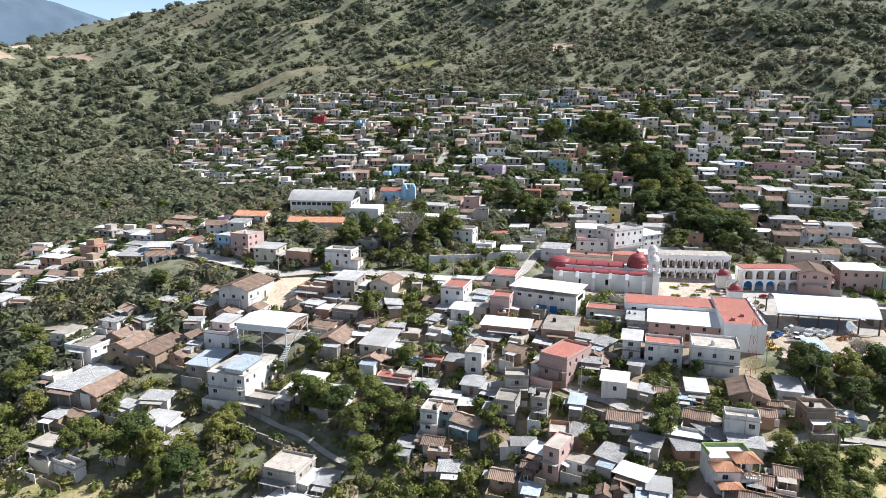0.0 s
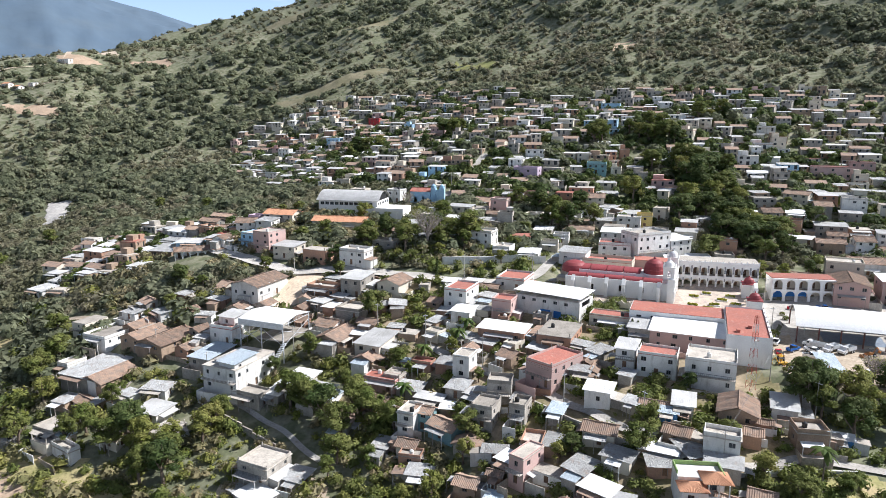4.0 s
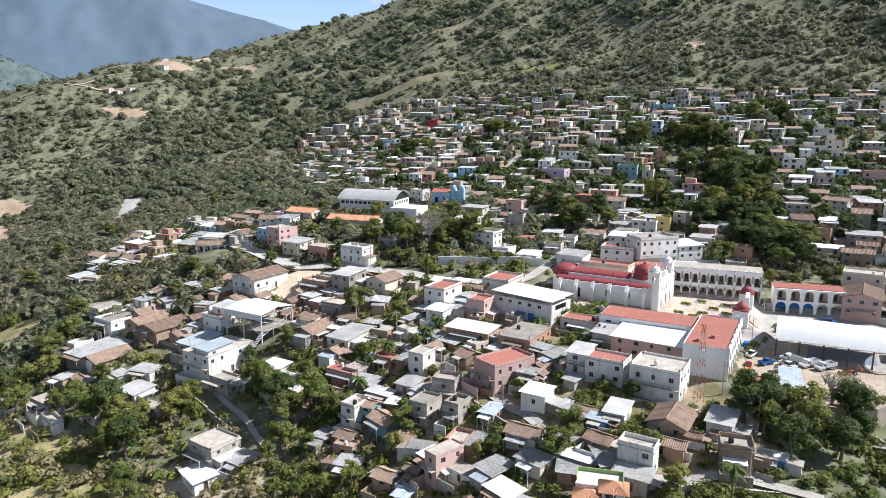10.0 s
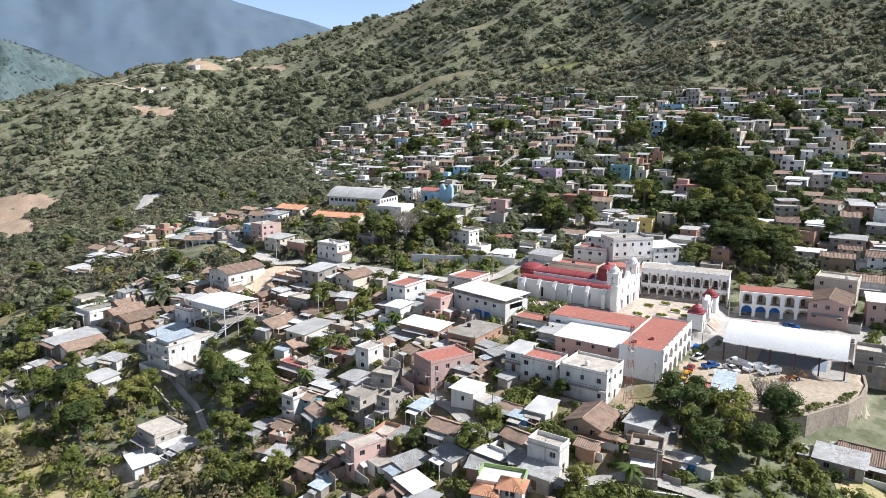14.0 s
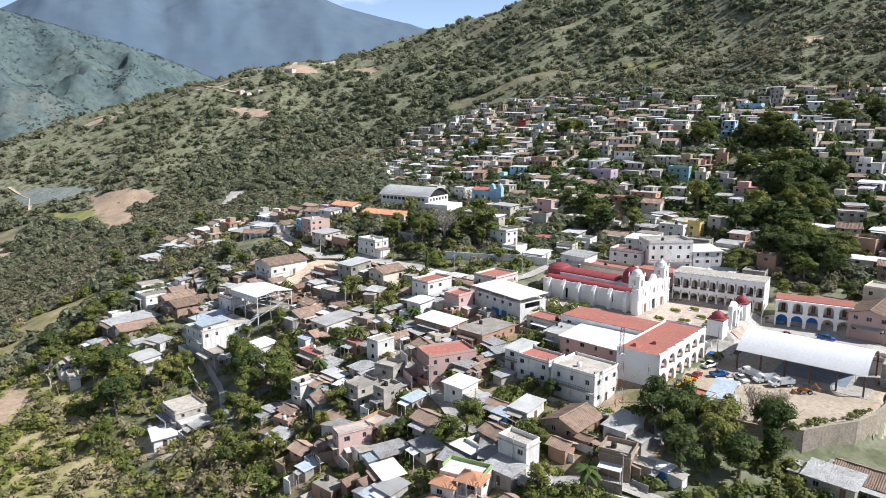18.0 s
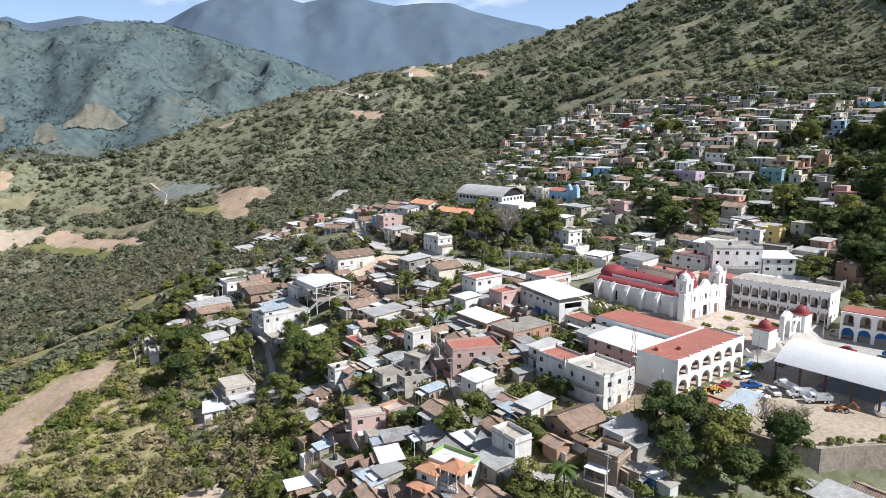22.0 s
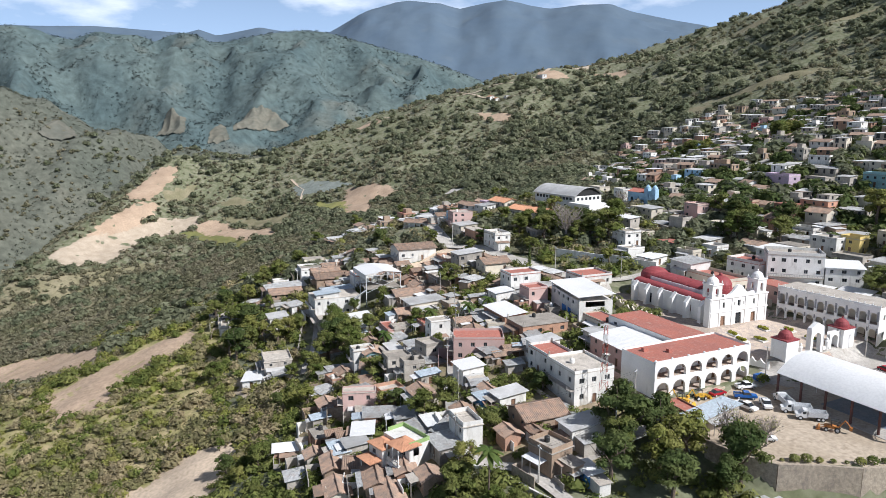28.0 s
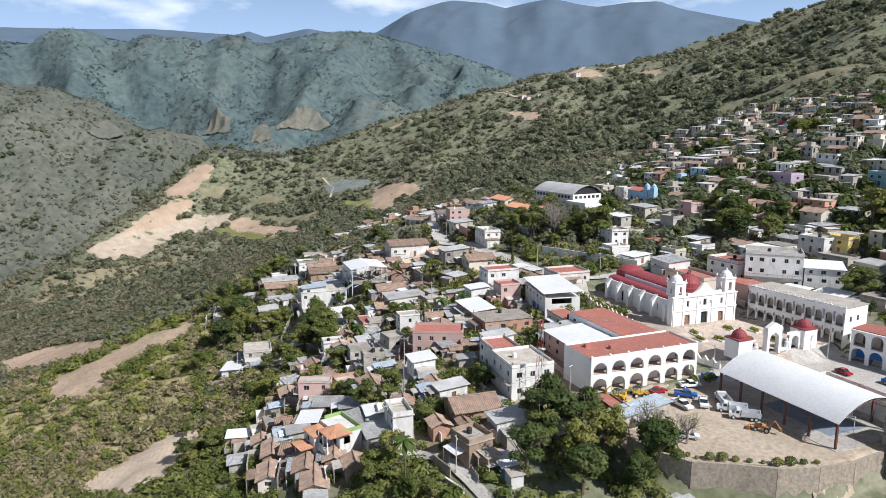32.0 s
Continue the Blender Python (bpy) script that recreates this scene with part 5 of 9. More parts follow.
house(71.2, 171.4, -17, 11.6, 10.2, 7.1, "flat", "white", 2)
house(59.2, 175.2, -17, 9.5, 6.8, 5.5, "red", "white", 2)
house(52.2, 180.3, -17, 4.8, 7.1, 5.5, "sheet", "white", 2)
house(60.4, 198.6, -17, 8.9, 12.9, 4.3, "sheet", "block", 1)
house(71.3, 192.1, -17, 21.4, 10.7, 5, "sheet", "pink", 2)
house(54.6, 205.3, -18, 19.1, 6.1, 3.9, "red", "cream", 1)
house(4.8, 221.2, -17, 7.6, 11.4, 6.3, "red", "white", 2)
house(6.5, 210.1, -17, 6.1, 6.3, 3.9, "sheet", "white", 1)
house(19.5, 199.1, -17, 14.1, 7.1, 3.9, "sheet", "brick", 1)
house(35.5, 196.3, -17, 9.7, 14.6, 3.9, "flat", "brick", 1)
house(19.1, 212.4, -17, 6.2, 6.8, 5.9, "red", "pink", 2)
house(22.0, 236.3, -17, 9.8, 11.8, 3.9, "red", "white", 1)
house(-36.0, 149.5, -20, 9.0, 8.8, 4.4, "flat", "block", 2)
house(-27.0, 147.0, -17, 5.0, 5.6, 2.4, "greysheet", "block", 1)
house(-35.0, 140.8, -34, 8.2, 5.6, 2.6, "sheet", "white", 1)
house(-74.4, 168.9, -17, 8.1, 6.8, 3.1, "sheet", "white", 1)
house(-67.5, 162.6, -17, 5.3, 7.9, 2.6, "flat", "cream", 1)
house(-99.2, 162.2, -20, 8.8, 6.6, 2.9, "flat", "block", 1)
house(-98.3, 156.3, -22, 6.8, 2.9, 2.9, "flat", "cream", 1)
house(-91.1, 154.5, -28, 8.6, 3.1, 3.1, "flat", "white", 1)
house(-102.4, 186.8, -17, 10.9, 16.4, 2.8, "greysheet", "block", 1)
house(-96.5, 183.6, 73, 13.1, 8.7, 2.6, "tile", "adobe", 1)
house(-112.2, 189.5, -17, 4.5, 6.8, 3.1, "flat", "white", 1)
house(-118.8, 209.7, -17, 6.0, 9.1, 4.6, "flat", "cream", 2)
house(-108.0, 205.0, -17, 9.8, 14.8, 2.6, "flat", "white", 1)
house(-95.6, 202.9, 73, 12.2, 8.2, 2.8, "tile", "adobe", 1)
house(-87.2, 201.2, 73, 15.4, 10.3, 3.1, "tile", "adobe", 1)
house(-78.0, 196.6, 73, 6.3, 4.8, 2.6, "tile", "brick", 1)
house(-101.4, 209.6, 73, 8.6, 5.7, 2.6, "tile", "adobe", 1)
house(-68.2, 192.3, -17, 7.6, 11.5, 3.6, "bluesheet", "block", 1)
house(-68.1, 202.1, -17, 8.8, 4.4, 5.2, "red", "white", 1)
house(-67.4, 206.9, -17, 6.2, 6.4, 6.3, "sheet", "white", 2)
house(-67.2, 229.9, 73, 16.7, 11.2, 5.6, "tile", "white", 1)
house(-68.1, 226.5, -17, 5.6, 7.2, 3.6, "sheet", "white", 1)
house(-31.8, 229.0, -17, 7.8, 9.6, 6.3, "sheet", "block", 2)
house(-43.4, 229.1, -17, 11.3, 5.7, 3, "flat", "brick", 1)
house(-37.5, 251.0, -17, 10.5, 7.0, 5.0, "flat", "white", 2)
house(-53.0, 253.5, -17, 9.9, 6.0, 4.6, "flat", "brick", 2)
house(-66.0, 258.5, -17, 9.5, 8.0, 4.6, "sheet", "cream", 2)
house(-76.2, 264.6, -24, 8.4, 9.5, 7.4, "flat", "pink", 3)
house(-84.5, 269.0, -24, 6.9, 7.4, 5.9, "flat", "skyblue", 2)
house(-98.5, 272.9, 73, 8.4, 5.6, 3.6, "tile", "white", 1)
house(-19.3, 231.4, 73, 10.4, 8.2, 3.8, "tile", "cream", 1)
house(-27.6, 230.0, -17, 4.6, 5.6, 3.6, "sheet", "block", 1)
house(-30.0, 215.7, -17, 8.8, 8.4, 2.8, "flat", "block", 1)
house(-38.0, 217.5, -17, 4.0, 4.7, 2.6, "sheet", "brick", 1)
house(55.8, 158.5, -17, 6.5, 3.2, 2.6, "tile", "adobe", 1)
house(62.0, 158.0, -14, 4.5, 6.7, 3.3, "sheet", "white", 1)
house(57.9, 154.2, -17, 4.0, 2.7, 2.6, "bluesheet", "blue", 1)
house(122.4, 161.4, -17, 8.8, 6.4, 3, "greysheet", "block", 1)
house(129.3, 165.3, -17, 12.2, 7.7, 3, "tile", "adobe", 1)
house(92.3, 148.2, -17, 4.7, 2.7, 2.4, "sheet", "blue", 1)
house(95.9, 173.2, -17, 7.1, 3.6, 3.1, "red", "brick", 1)
house(100.6, 175.7, -8, 3.9, 12.2, 3.1, "bluesheet", "block", 1)
house(-9.7, 180.8, -17, 5.0, 5.9, 2.6, "flat", "block", 1)
house(135.5, 246.5, 73, 16.0, 10.6, 5.9, "tile", "pink", 2)
house(-54.7, 179.8, -22, 6.0, 8.5, 2.6, "bluesheet", "white", 1, z=-11.4, sink=0.3)


# the tiled houses at the foot of the village
for hx, hy, turn, hw_, hd_, roof, wall in [
    (46.6, 121.6, -24, 7.0, 4.2, "tile", "adobe"),
    (60.9, 123.0, -28, 8.0, 4.6, "tile", "adobe"),
    (64.3, 127.5, -28, 4.6, 3.8, "tile", "brick"),
    (43.2, 127.5, -20, 4.0, 4.6, "sheet", "block"),
    (55.6, 117.2, -24, 6.5, 4.4, "tile", "cream"),
    (67.7, 121.5, -26, 7.5, 4.6, "tile", "adobe"),
    (40.3, 115.8, -20, 4.2, 3.6, "greysheet", "block"),
    (70.5, 128.7, -20, 4.4, 4.0, "tile", "adobe"),
    (60.3, 142.2, 20, 4.6, 7.0, "greysheet", "block"),
]:
    if not any(abs(hx - q[0]) < 2.6 and abs(hy - q[1]) < 2.4 for q in HOUSES):
        house(hx, hy, turn, hw_, hd_, 2.6, roof, wall, 1)


def hip_roof(w, d, z, rise, over, rng):
    """A hipped roof of clay tile channels on all four slopes."""
    b = Box()
    hw, hd = w / 2 + over, d / 2 + over
    r = max(0.0, hw - hd)
    corners = [(-hw, -hd), (hw, -hd), (hw, hd), (-hw, hd)]
    tops = [(-r, 0), (r, 0), (r, 0), (-r, 0)]
    for k in range(4):
        a, c, ta, tc = corners[k], corners[(k + 1) % 4], tops[k], tops[(k + 1) % 4]
        n = max(4, round(math.hypot(c[0] - a[0], c[1] - a[1]) / 0.36))
        for i in range(2 * n):
            s0, s1 = i / (2 * n), (i + 1) / (2 * n)
            e0, e1 = 0.1 * (i % 2), 0.1 * ((i + 1) % 2)
            p = lambda s, q0, q1, e, zz: (q0[0] + (q1[0] - q0[0]) * s, q0[1] + (q1[1] - q0[1]) * s, zz + e)  # noqa: E731
            b.face([p(s0, a, c, e0, z), p(s1, a, c, e1, z), p(s1, ta, tc, 0, z + rise), p(s0, ta, tc, 0, z + rise)])
    b.face([(x, y, z - 0.05) for x, y in corners[::-1]])
    return b.mesh("tile_roof", "newtile")


def villa():
    g = ground_at(59.6, 129.4)
    ob = thing("villa", pose(59.4, 129.6, g, 0, 0, 0), "white modern house with orange tiled roofs and a balcony", "house")
    b = Box()
    def block(x0, y0, x1, y1, z1, holes_s=(), holes_e=()):
        b.panel((x0, y0), (1, 0), (0, -1), x1 - x0, -4, z1, list(holes_s))
        b.panel((x1, y0), (0, 1), (1, 0), y1 - y0, -4, z1, list(holes_e))
        b.panel((x1, y1), (-1, 0), (0, 1), x1 - x0, -4, z1, [])
        b.panel((x0, y1), (0, -1), (-1, 0), y1 - y0, -4, z1, [])
        b.face([(x0, y0, z1), (x1, y0, z1), (x1, y1, z1), (x0, y1, z1)])
    block(-4.6, -0.5, 4.2, 4.6, 6.0, [(1.0, 4.0, 2.2, 5.2), (5.5, 3.4, 7.4, 5.4)], [(1.0, 3.6, 2.4, 5.2)])
    block(-4.6, -4.2, 0.2, -0.51, 5.0, [(1.2, 3.2, 2.4, 4.3), (1.2, 0.4, 2.6, 2.2)], [(0.8, 3.2, 1.8, 4.2)])
    block(0.21, -3.6, 4.6, -0.52, 2.9, [(0.6, 0.1, 3.6, 2.2)], [(0.8, 0.8, 2.2, 2.0)])
    part("wall", b.mesh("wall", "white"), ob)
    for (x, y, z, w_, h_) in ((-4.6 + 1.6, -0.32, 4.0, 1.2, 1.2), (-4.6 + 1.8, -4.02, 3.2, 1.2, 1.1), (-4.6 + 1.9, -4.02, 0.4, 1.4, 1.8), (1.9, -0.32, 3.4, 1.9, 2.0), (2.3, -3.42, 0.1, 3.0, 2.1)):
        part("window", window_mesh(w_, h_), ob, at=pose(x, y, z))
    part("tile_roof", hip_roof(4.9, 3.6, 5.05, 1.1, 0.35, random.Random(1)), ob, at=pose(-2.2, -2.4, 0))
    part("tile_roof", hip_roof(4.6, 4.2, 6.1, 1.3, 0.5, random.Random(2)), ob, at=pose(2.4, -0.6, 0))
    part("tile_roof", hip_roof(4.2, 2.8, 2.7, 0.7, 0.4, random.Random(3)), ob, "orange tiled porch roof", at=pose(-2.4, -5.4, 0))
    for x in (0.5, 2.4, 4.3):
        c = Box()
        c.box(x - 0.1, -3.4, 2.9, x + 0.1, -3.2, 6.1)
        part("porch_column", c.mesh("porch_column", "white"), ob)
    r = Box()
    for k in range(12):
        r.lathe(0.5 + 0.36 * k, -3.4, [(0.05, 2.9), (0.09, 3.2), (0.05, 3.6)], 6)
    r.box(0.3, -3.5, 3.6, 4.6, -3.3, 3.75)
    part("balustrade", r.mesh("balustrade", "white"), ob, "white balustrade on the porch")
    p = Box()
    p.box(-4.6, 4.4, 6.0, 4.2, 4.6, 6.8).box(4.0, -0.5, 6.0, 4.2, 4.4, 6.8).box(-4.6, 0.5, 6.0, -4.4, 4.4, 6.8)
    part("parapet", p.mesh("parapet", "limegreen"), ob, "lime-green roof parapet")
    for x in (-4.0, 3.2):
        c = Box()
        c.box(x - 0.1, -6.6, -4, x + 0.1, -6.4, 2.7)
        if x < 0:
            part("porch_column", c.mesh("porch_column", "white"), ob)
    HOUSES.append((59.4, 128.8, 0, 10, 12))


villa()
house(-53.0, 288.0, -4, 23.0, 8.0, 4.6, "newtile", "cream", 1)
house(-83.0, 300.0, -10, 14.0, 9.0, 5.8, "newtile", "cream", 2)
house(71.9, 274.7, 32, 16.0, 10.0, 10.0, "flat", "white", 3, z=3.0, seed=8)
house(83.6, 281.6, 32, 10.5, 9.5, 7.6, "sheet", "white", 3, z=2.3, seed=9)
house(124.6, 216.6, -13.5, 22.0, 4.4, 3.3, "red", "white", 1, detail=0, z=-4.8)
house(40.0, 243.5, -14, 6.0, 5.0, 4.0, "flat", "cream", 1)
for hx, hy, hw_, hd_, hh_, roof, wall, st in [
    (56, 258, 18, 8, 4.5, "red", "cream", 1), (44, 262, 10, 8, 5, "greysheet", "white", 1), (72, 262, 12, 7, 4.5, "red", "pink", 1), (60, 272, 12, 9, 5.5, "red", "white", 2),
    (62, 286, 11, 8, 6, "sheet", "white", 2), (77, 309, 8, 7, 6, "flat", "yellow", 2), (70, 306, 12, 8, 6, "flat", "white", 2), (92, 296, 10, 8, 5, "sheet", "cream", 1),
    (140, 262, 12, 9, 6.5, "flat", "cream", 2), (152, 246, 14, 9, 7.5, "sheet", "pink", 2), (166, 245, 10, 9, 7, "flat", "green", 2), (176, 252, 10, 8, 7, "flat", "orange", 2),
    (128, 254, 16, 7, 4, "tile", "adobe", 1), (150, 268, 12, 8, 5, "tile", "white", 1), (-108, 616, 12, 9, 6, "flat", "redwall", 2),
    (-130, 560, 14, 9, 6, "flat", "skyblue", 2), (52, 545, 20, 10, 6, "sheet", "cream", 2), (84, 508, 16, 9, 7, "flat", "skyblue", 2), (10, 500, 10, 8, 5, "flat", "yellow", 1),
    (26, 365, 16, 8, 6, "flat", "lilac", 2), (62, 372, 12, 8, 6, "flat", "turquoise", 2), (52, 340, 14, 8, 6.5, "flat", "orange", 2), (14, 316, 9, 8, 7, "flat", "pink", 2),
    (-14, 300, 14, 8, 4.5, "flat", "block", 1), (178, 372, 22, 9, 7, "red", "pink", 2), (196, 380, 14, 8, 6.5, "red", "pink", 2), (168, 322, 12, 9, 8.5, "flat", "white", 3), (182, 318, 12, 8, 8, "flat", "cream", 3), (196, 302, 14, 8, 8, "flat", "white", 3),
    (150, 300, 14, 9, 6, "sheet", "block", 2), (170, 292, 12, 8, 6, "sheet", "white", 2), (192, 276, 13, 9, 8, "flat", "pink", 2),
    (-38, 338, 9, 8, 7, "flat", "white", 2), (-58, 345, 10, 8, 6, "flat", "cream", 2), (-180, 590, 12, 8, 6, "flat", "orange", 2), (-172, 560, 12, 8, 6, "flat", "white", 2), (-95, 300, 7, 7, 6, "flat", "lilac", 2),
]:
    k = 0.82 if hy > 290 else 1.0
    house(hx, hy, random.Random(hx * 7 + hy).uniform(-20, -8), hw_ * k, hd_ * k, hh_ * k, roof, wall, st, detail=1)


# ---- town hall with two storeys of arches ----
def town_hall():
    ob = thing("town_hall", pose(87.1, 176.6, -4.6, 0, 0, 76), "white two-storey town hall with arcades and a flat red roof", "town hall")
    W, D, H = 28.4, 10.7, 7.6
    b = Box()
    b.arches((0, 0), (1, 0), (0, -1), W, 0, 3.7, 6, 1.55, 1.75, 0.9, 0.55)
    b.box(0, 0, 3.7, W, 0.55, 4.1)
    b.arches((0, 0), (1, 0), (0, -1), W, 4.1, H, 6, 5.1, 1.75, 0.9, 0.55)
    b.box(0, 0.0, H, W, 0.55, H + 0.5)
    for k in range(7):
        b.lathe(W * k / 6 * 0.98 + 0.28, 0.27, [(0.22, H + 0.5), (0.3, H + 0.75), (0.12, H + 0.95), (0, H + 1.0)], 8)
    part("arcade", b.mesh("arcade", "chalk"), ob, "white arcade front with round arches")
    b = Box()
    holes = [(2.0 + 4.6 * k, z0, 3.3 + 4.6 * k, z0 + 2.3) for k in range(6) for z0 in (0.1, 4.2)]
    b.panel((0, 3.4), (1, 0), (0, -1), W, -2, H, holes, 0.3)
    b.panel((0, D), (0, -1), (-1, 0), D, -4, H + 0.5, [])
    b.panel((W, 0), (0, 1), (1, 0), D, -4, H + 0.5, [(1.0, 1.2, 2.2, 2.6), (5, 1.2, 6.2, 2.6), (5, 4.9, 6.2, 6.3)])
    b.panel((W, D), (-1, 0), (0, 1), W, -4, H + 0.5, [])
    part("wall", b.mesh("wall", "chalk"), ob)
    for a0, z0, a1, z1 in holes:
        part("door", window_mesh(a1 - a0, z1 - z0, "door"), ob, at=pose((a0 + a1) / 2, 3.65, z0))
    f = Box()
    f.box(0.02, 0.56, 3.75, W - 0.02, 3.38, 4.0).box(0.02, 0.56, -0.6, W - 0.02, 3.38, 0.02)
    part("gallery_floor", f.mesh("gallery_floor", "pave"), ob)
    r = Box()
    r.box(0.25, 0.56, H - 0.1, W - 0.25, D - 0.25, H + 0.12)
    part("roof", r.mesh("roof", "redroof"), ob, "flat red-coated roof")
    for px, py in ((3.5, 7.5), (8.0, 4.5)):
        v = Box()
        v.box(px, py, H + 0.124, px + 1.3, py + 0.9, H + 0.9)
        part("roof_hatch", v.mesh("roof_hatch", "redroof"), ob)
    w = Box()
    hw = [(2 + 4 * k, 4.6, 3.4 + 4 * k, 5.8) for k in range(6)]
    w.panel((17.5, D + 26), (0, -1), (-1, 0), 26, -4, 6.9, hw, 0.25)
    w.panel((W, D), (0, 1), (1, 0), 26, -4, 6.9, [(3 + 4 * k, 1.0, 4.3 + 4 * k, 2.4) for k in range(6)], 0.25)
    w.panel((W, D + 26), (-1, 0), (0, 1), W - 17.5, -4, 6.9, [])
    w.box(17.5, D + 0.02, 6.9, W, D + 26, 7.0)
    wing = part("wing", w.mesh("wing", "chalk"), ob)
    for a0, z0, a1, z1 in hw:
        part("window", window_mesh(a1 - a0, z1 - z0), wing, at=pose(17.5 + 0.2, D + 26 - (a0 + a1) / 2, z0, 0, 0, -90))
    r = Box()
    r.box(17.6, D + 0.3, 7.004, W - 0.1, D + 25.8, 7.12)
    part("wing_roof", r.mesh("wing_roof", "redroof"), ob, "flat red roof with worn patches")
    HOUSES.append((84, 196, 76, 30, 12))
    HOUSES.append((72, 200, -14, 28, 14))


town_hall()


def church():
    ob = thing("church", pose(72.6, 224.1, -2.1, 0, 0, 74.5), "white colonial church with red vaults, dome and two towers", "church")
    W = 21.5
    b = Box()
    doors = [(4.2, 0, 6.0, 3.4), (9.7, 0, 11.9, 3.8), (15.5, 0, 17.3, 3.4)]
    wins = [(4.7, 5.6, 5.5, 7.2), (10.2, 5.6, 11.3, 7.4), (16.0, 5.6, 16.8, 7.2), (8.9, 5.9, 9.3, 6.9), (12.3, 5.9, 12.7, 6.9)]
    b.panel((0, 0), (1, 0), (0, -1), W, -1, 8.6, doors + wins, 0.5)
    b.panel((0, 2.0), (0, -1), (-1, 0), 2.0, -1, 8.6, [])
    b.panel((W, 0), (0, 1), (1, 0), 2.0, -1, 8.6, [])
    b.panel((W, 2.0), (-1, 0), (0, 1), W, -1, 8.6, [])
    b.face([(0, 0, 8.6), (W, 0, 8.6), (W, 2, 8.6), (0, 2, 8.6)])
    n = 24
    ridge = [(5.0 + (W - 10) * k / n, 8.6 + 0.35 + 2.6 * math.exp(-((k / n - 0.5) / 0.16) ** 2) + 0.35 * abs(math.cos(k / n * 9.4))) for k in range(n + 1)]
    for (x0, z0), (x1, z1) in zip(ridge, ridge[1:]):
        b.face([(x0, 0.2, 8.6), (x1, 0.2, 8.6), (x1, 0.2, z1), (x0, 0.2, z0)])
        b.face([(x1, 1.0, 8.6), (x0, 1.0, 8.6), (x0, 1.0, z0), (x1, 1.0, z1)])
        b.face([(x0, 0.2, z0), (x1, 0.2, z1), (x1, 1.0, z1), (x0, 1.0, z0)])
    b.box(-0.15, -0.2, 4.5, W + 0.15, -0.005, 4.8).box(-0.15, -0.25, 8.3, W + 0.15, -0.006, 8.6)
    for x in (0.3, 3.4, 8.0, 13.0, 17.9, 20.8):
        b.box(x, -0.18, -1, x + 0.5, -0.004, 4.5).box(x, -0.16, 4.8, x + 0.45, -0.004, 8.3)
    facade = part("facade", b.mesh("facade", "chalk"), ob, "white plastered facade with a scrolled gable")
    for k, (a0, z0, a1, z1) in enumerate(doors):
        d = Box()
        d.box(a0, 0.42, z0, a1, 0.5, z1)
        part("door", d.mesh("door", "glass" if k == 1 else "door"), facade)
    for a0, z0, a1, z1 in wins:
        part("window", window_mesh(a1 - a0, z1 - z0), facade, at=pose((a0 + a1) / 2, 0.4, z0))
    for x in (2.4, W - 2.4):
        t = Box()
        s = 1.75
        t.box(x - s, 0.1, 8.62, x + s, 3.6, 9.0)
        for o, u, nn in (((x - s, 0.1), (1, 0), (0, -1)), ((x + s, 0.1), (0, 1), (1, 0)), ((x + s, 3.6), (-1, 0), (0, 1)), ((x - s, 3.6), (0, -1), (-1, 0))):
            t.arches(o, u, nn, 3.5, 9.0, 12.2, 1, 10.8, 0.55, 1.0, 0.5)
        t.box(x - s - 0.2, -0.1, 12.2, x + s + 0.2, 3.8, 12.5)
        t.lathe(x, 1.85, [(1.65, 12.5), (1.6, 13.0), (1.3, 13.7), (0.8, 14.15), (0.25, 14.4), (0.25, 14.8), (0.12, 15.0), (0, 15.2)], 16)
        for sx in (-1, 1):
            for sy in (0.1, 3.6):
                t.lathe(x + sx * 1.6, sy, [(0.18, 12.5), (0.22, 12.9), (0.05, 13.4), (0, 13.5)], 6)
        part("bell_tower", t.mesh("bell_tower", "chalk"), ob, "white bell tower with a small cupola")
    v = Box()
    v.panel((2.7, 35.5), (0, -1), (-1, 0), 33.5, -2, 6.4, [(8, 1, 9.6, 4.2), (18, 2.5, 19, 4.5), (25, 2.5, 26, 4.5)], 0.5)
    v.panel((W - 2.7, 2.0), (0, 1), (1, 0), 33.5, -2, 6.4, [])
    v.panel((W - 2.7, 35.5), (-1, 0), (0, 1), W - 5.4, -2, 6.4, [])
    v.box(7.0, 2.0, 6.4, W - 7.0, 35.5, 8.0)
    v.face([(2.7, 2, 6.4), (W - 2.7, 2, 6.4), (W - 2.7, 35.5, 6.4), (2.7, 35.5, 6.4)])
    part("nave_wall", v.mesh("nave_wall", "chalk"), ob)
    dk = Box()
    dk.box(3.1, 35.5 - 9.6, 1, 3.2, 35.5 - 8, 4.2)
    part("side_door", dk.mesh("side_door", "glass"), ob)
    for k in range(6):
        y = 4.2 + 5.6 * k
        bt = Box()
        bt.box(1.0, y, -2, 2.69, y + 1.1, 5.2)
        bt.face([(1.0, y, 5.2), (1.0, y + 1.1, 5.2), (2.69, y + 1.1, 6.9), (2.69, y, 6.9)])
        bt.face([(1.0, y, 5.2), (2.69, y, 6.9), (2.69, y, 5.2)])
        bt.face([(1.0, y + 1.1, 5.2), (2.69, y + 1.1, 5.2), (2.69, y + 1.1, 6.9)])
        part("buttress", bt.mesh("buttress", "chalk"), ob)

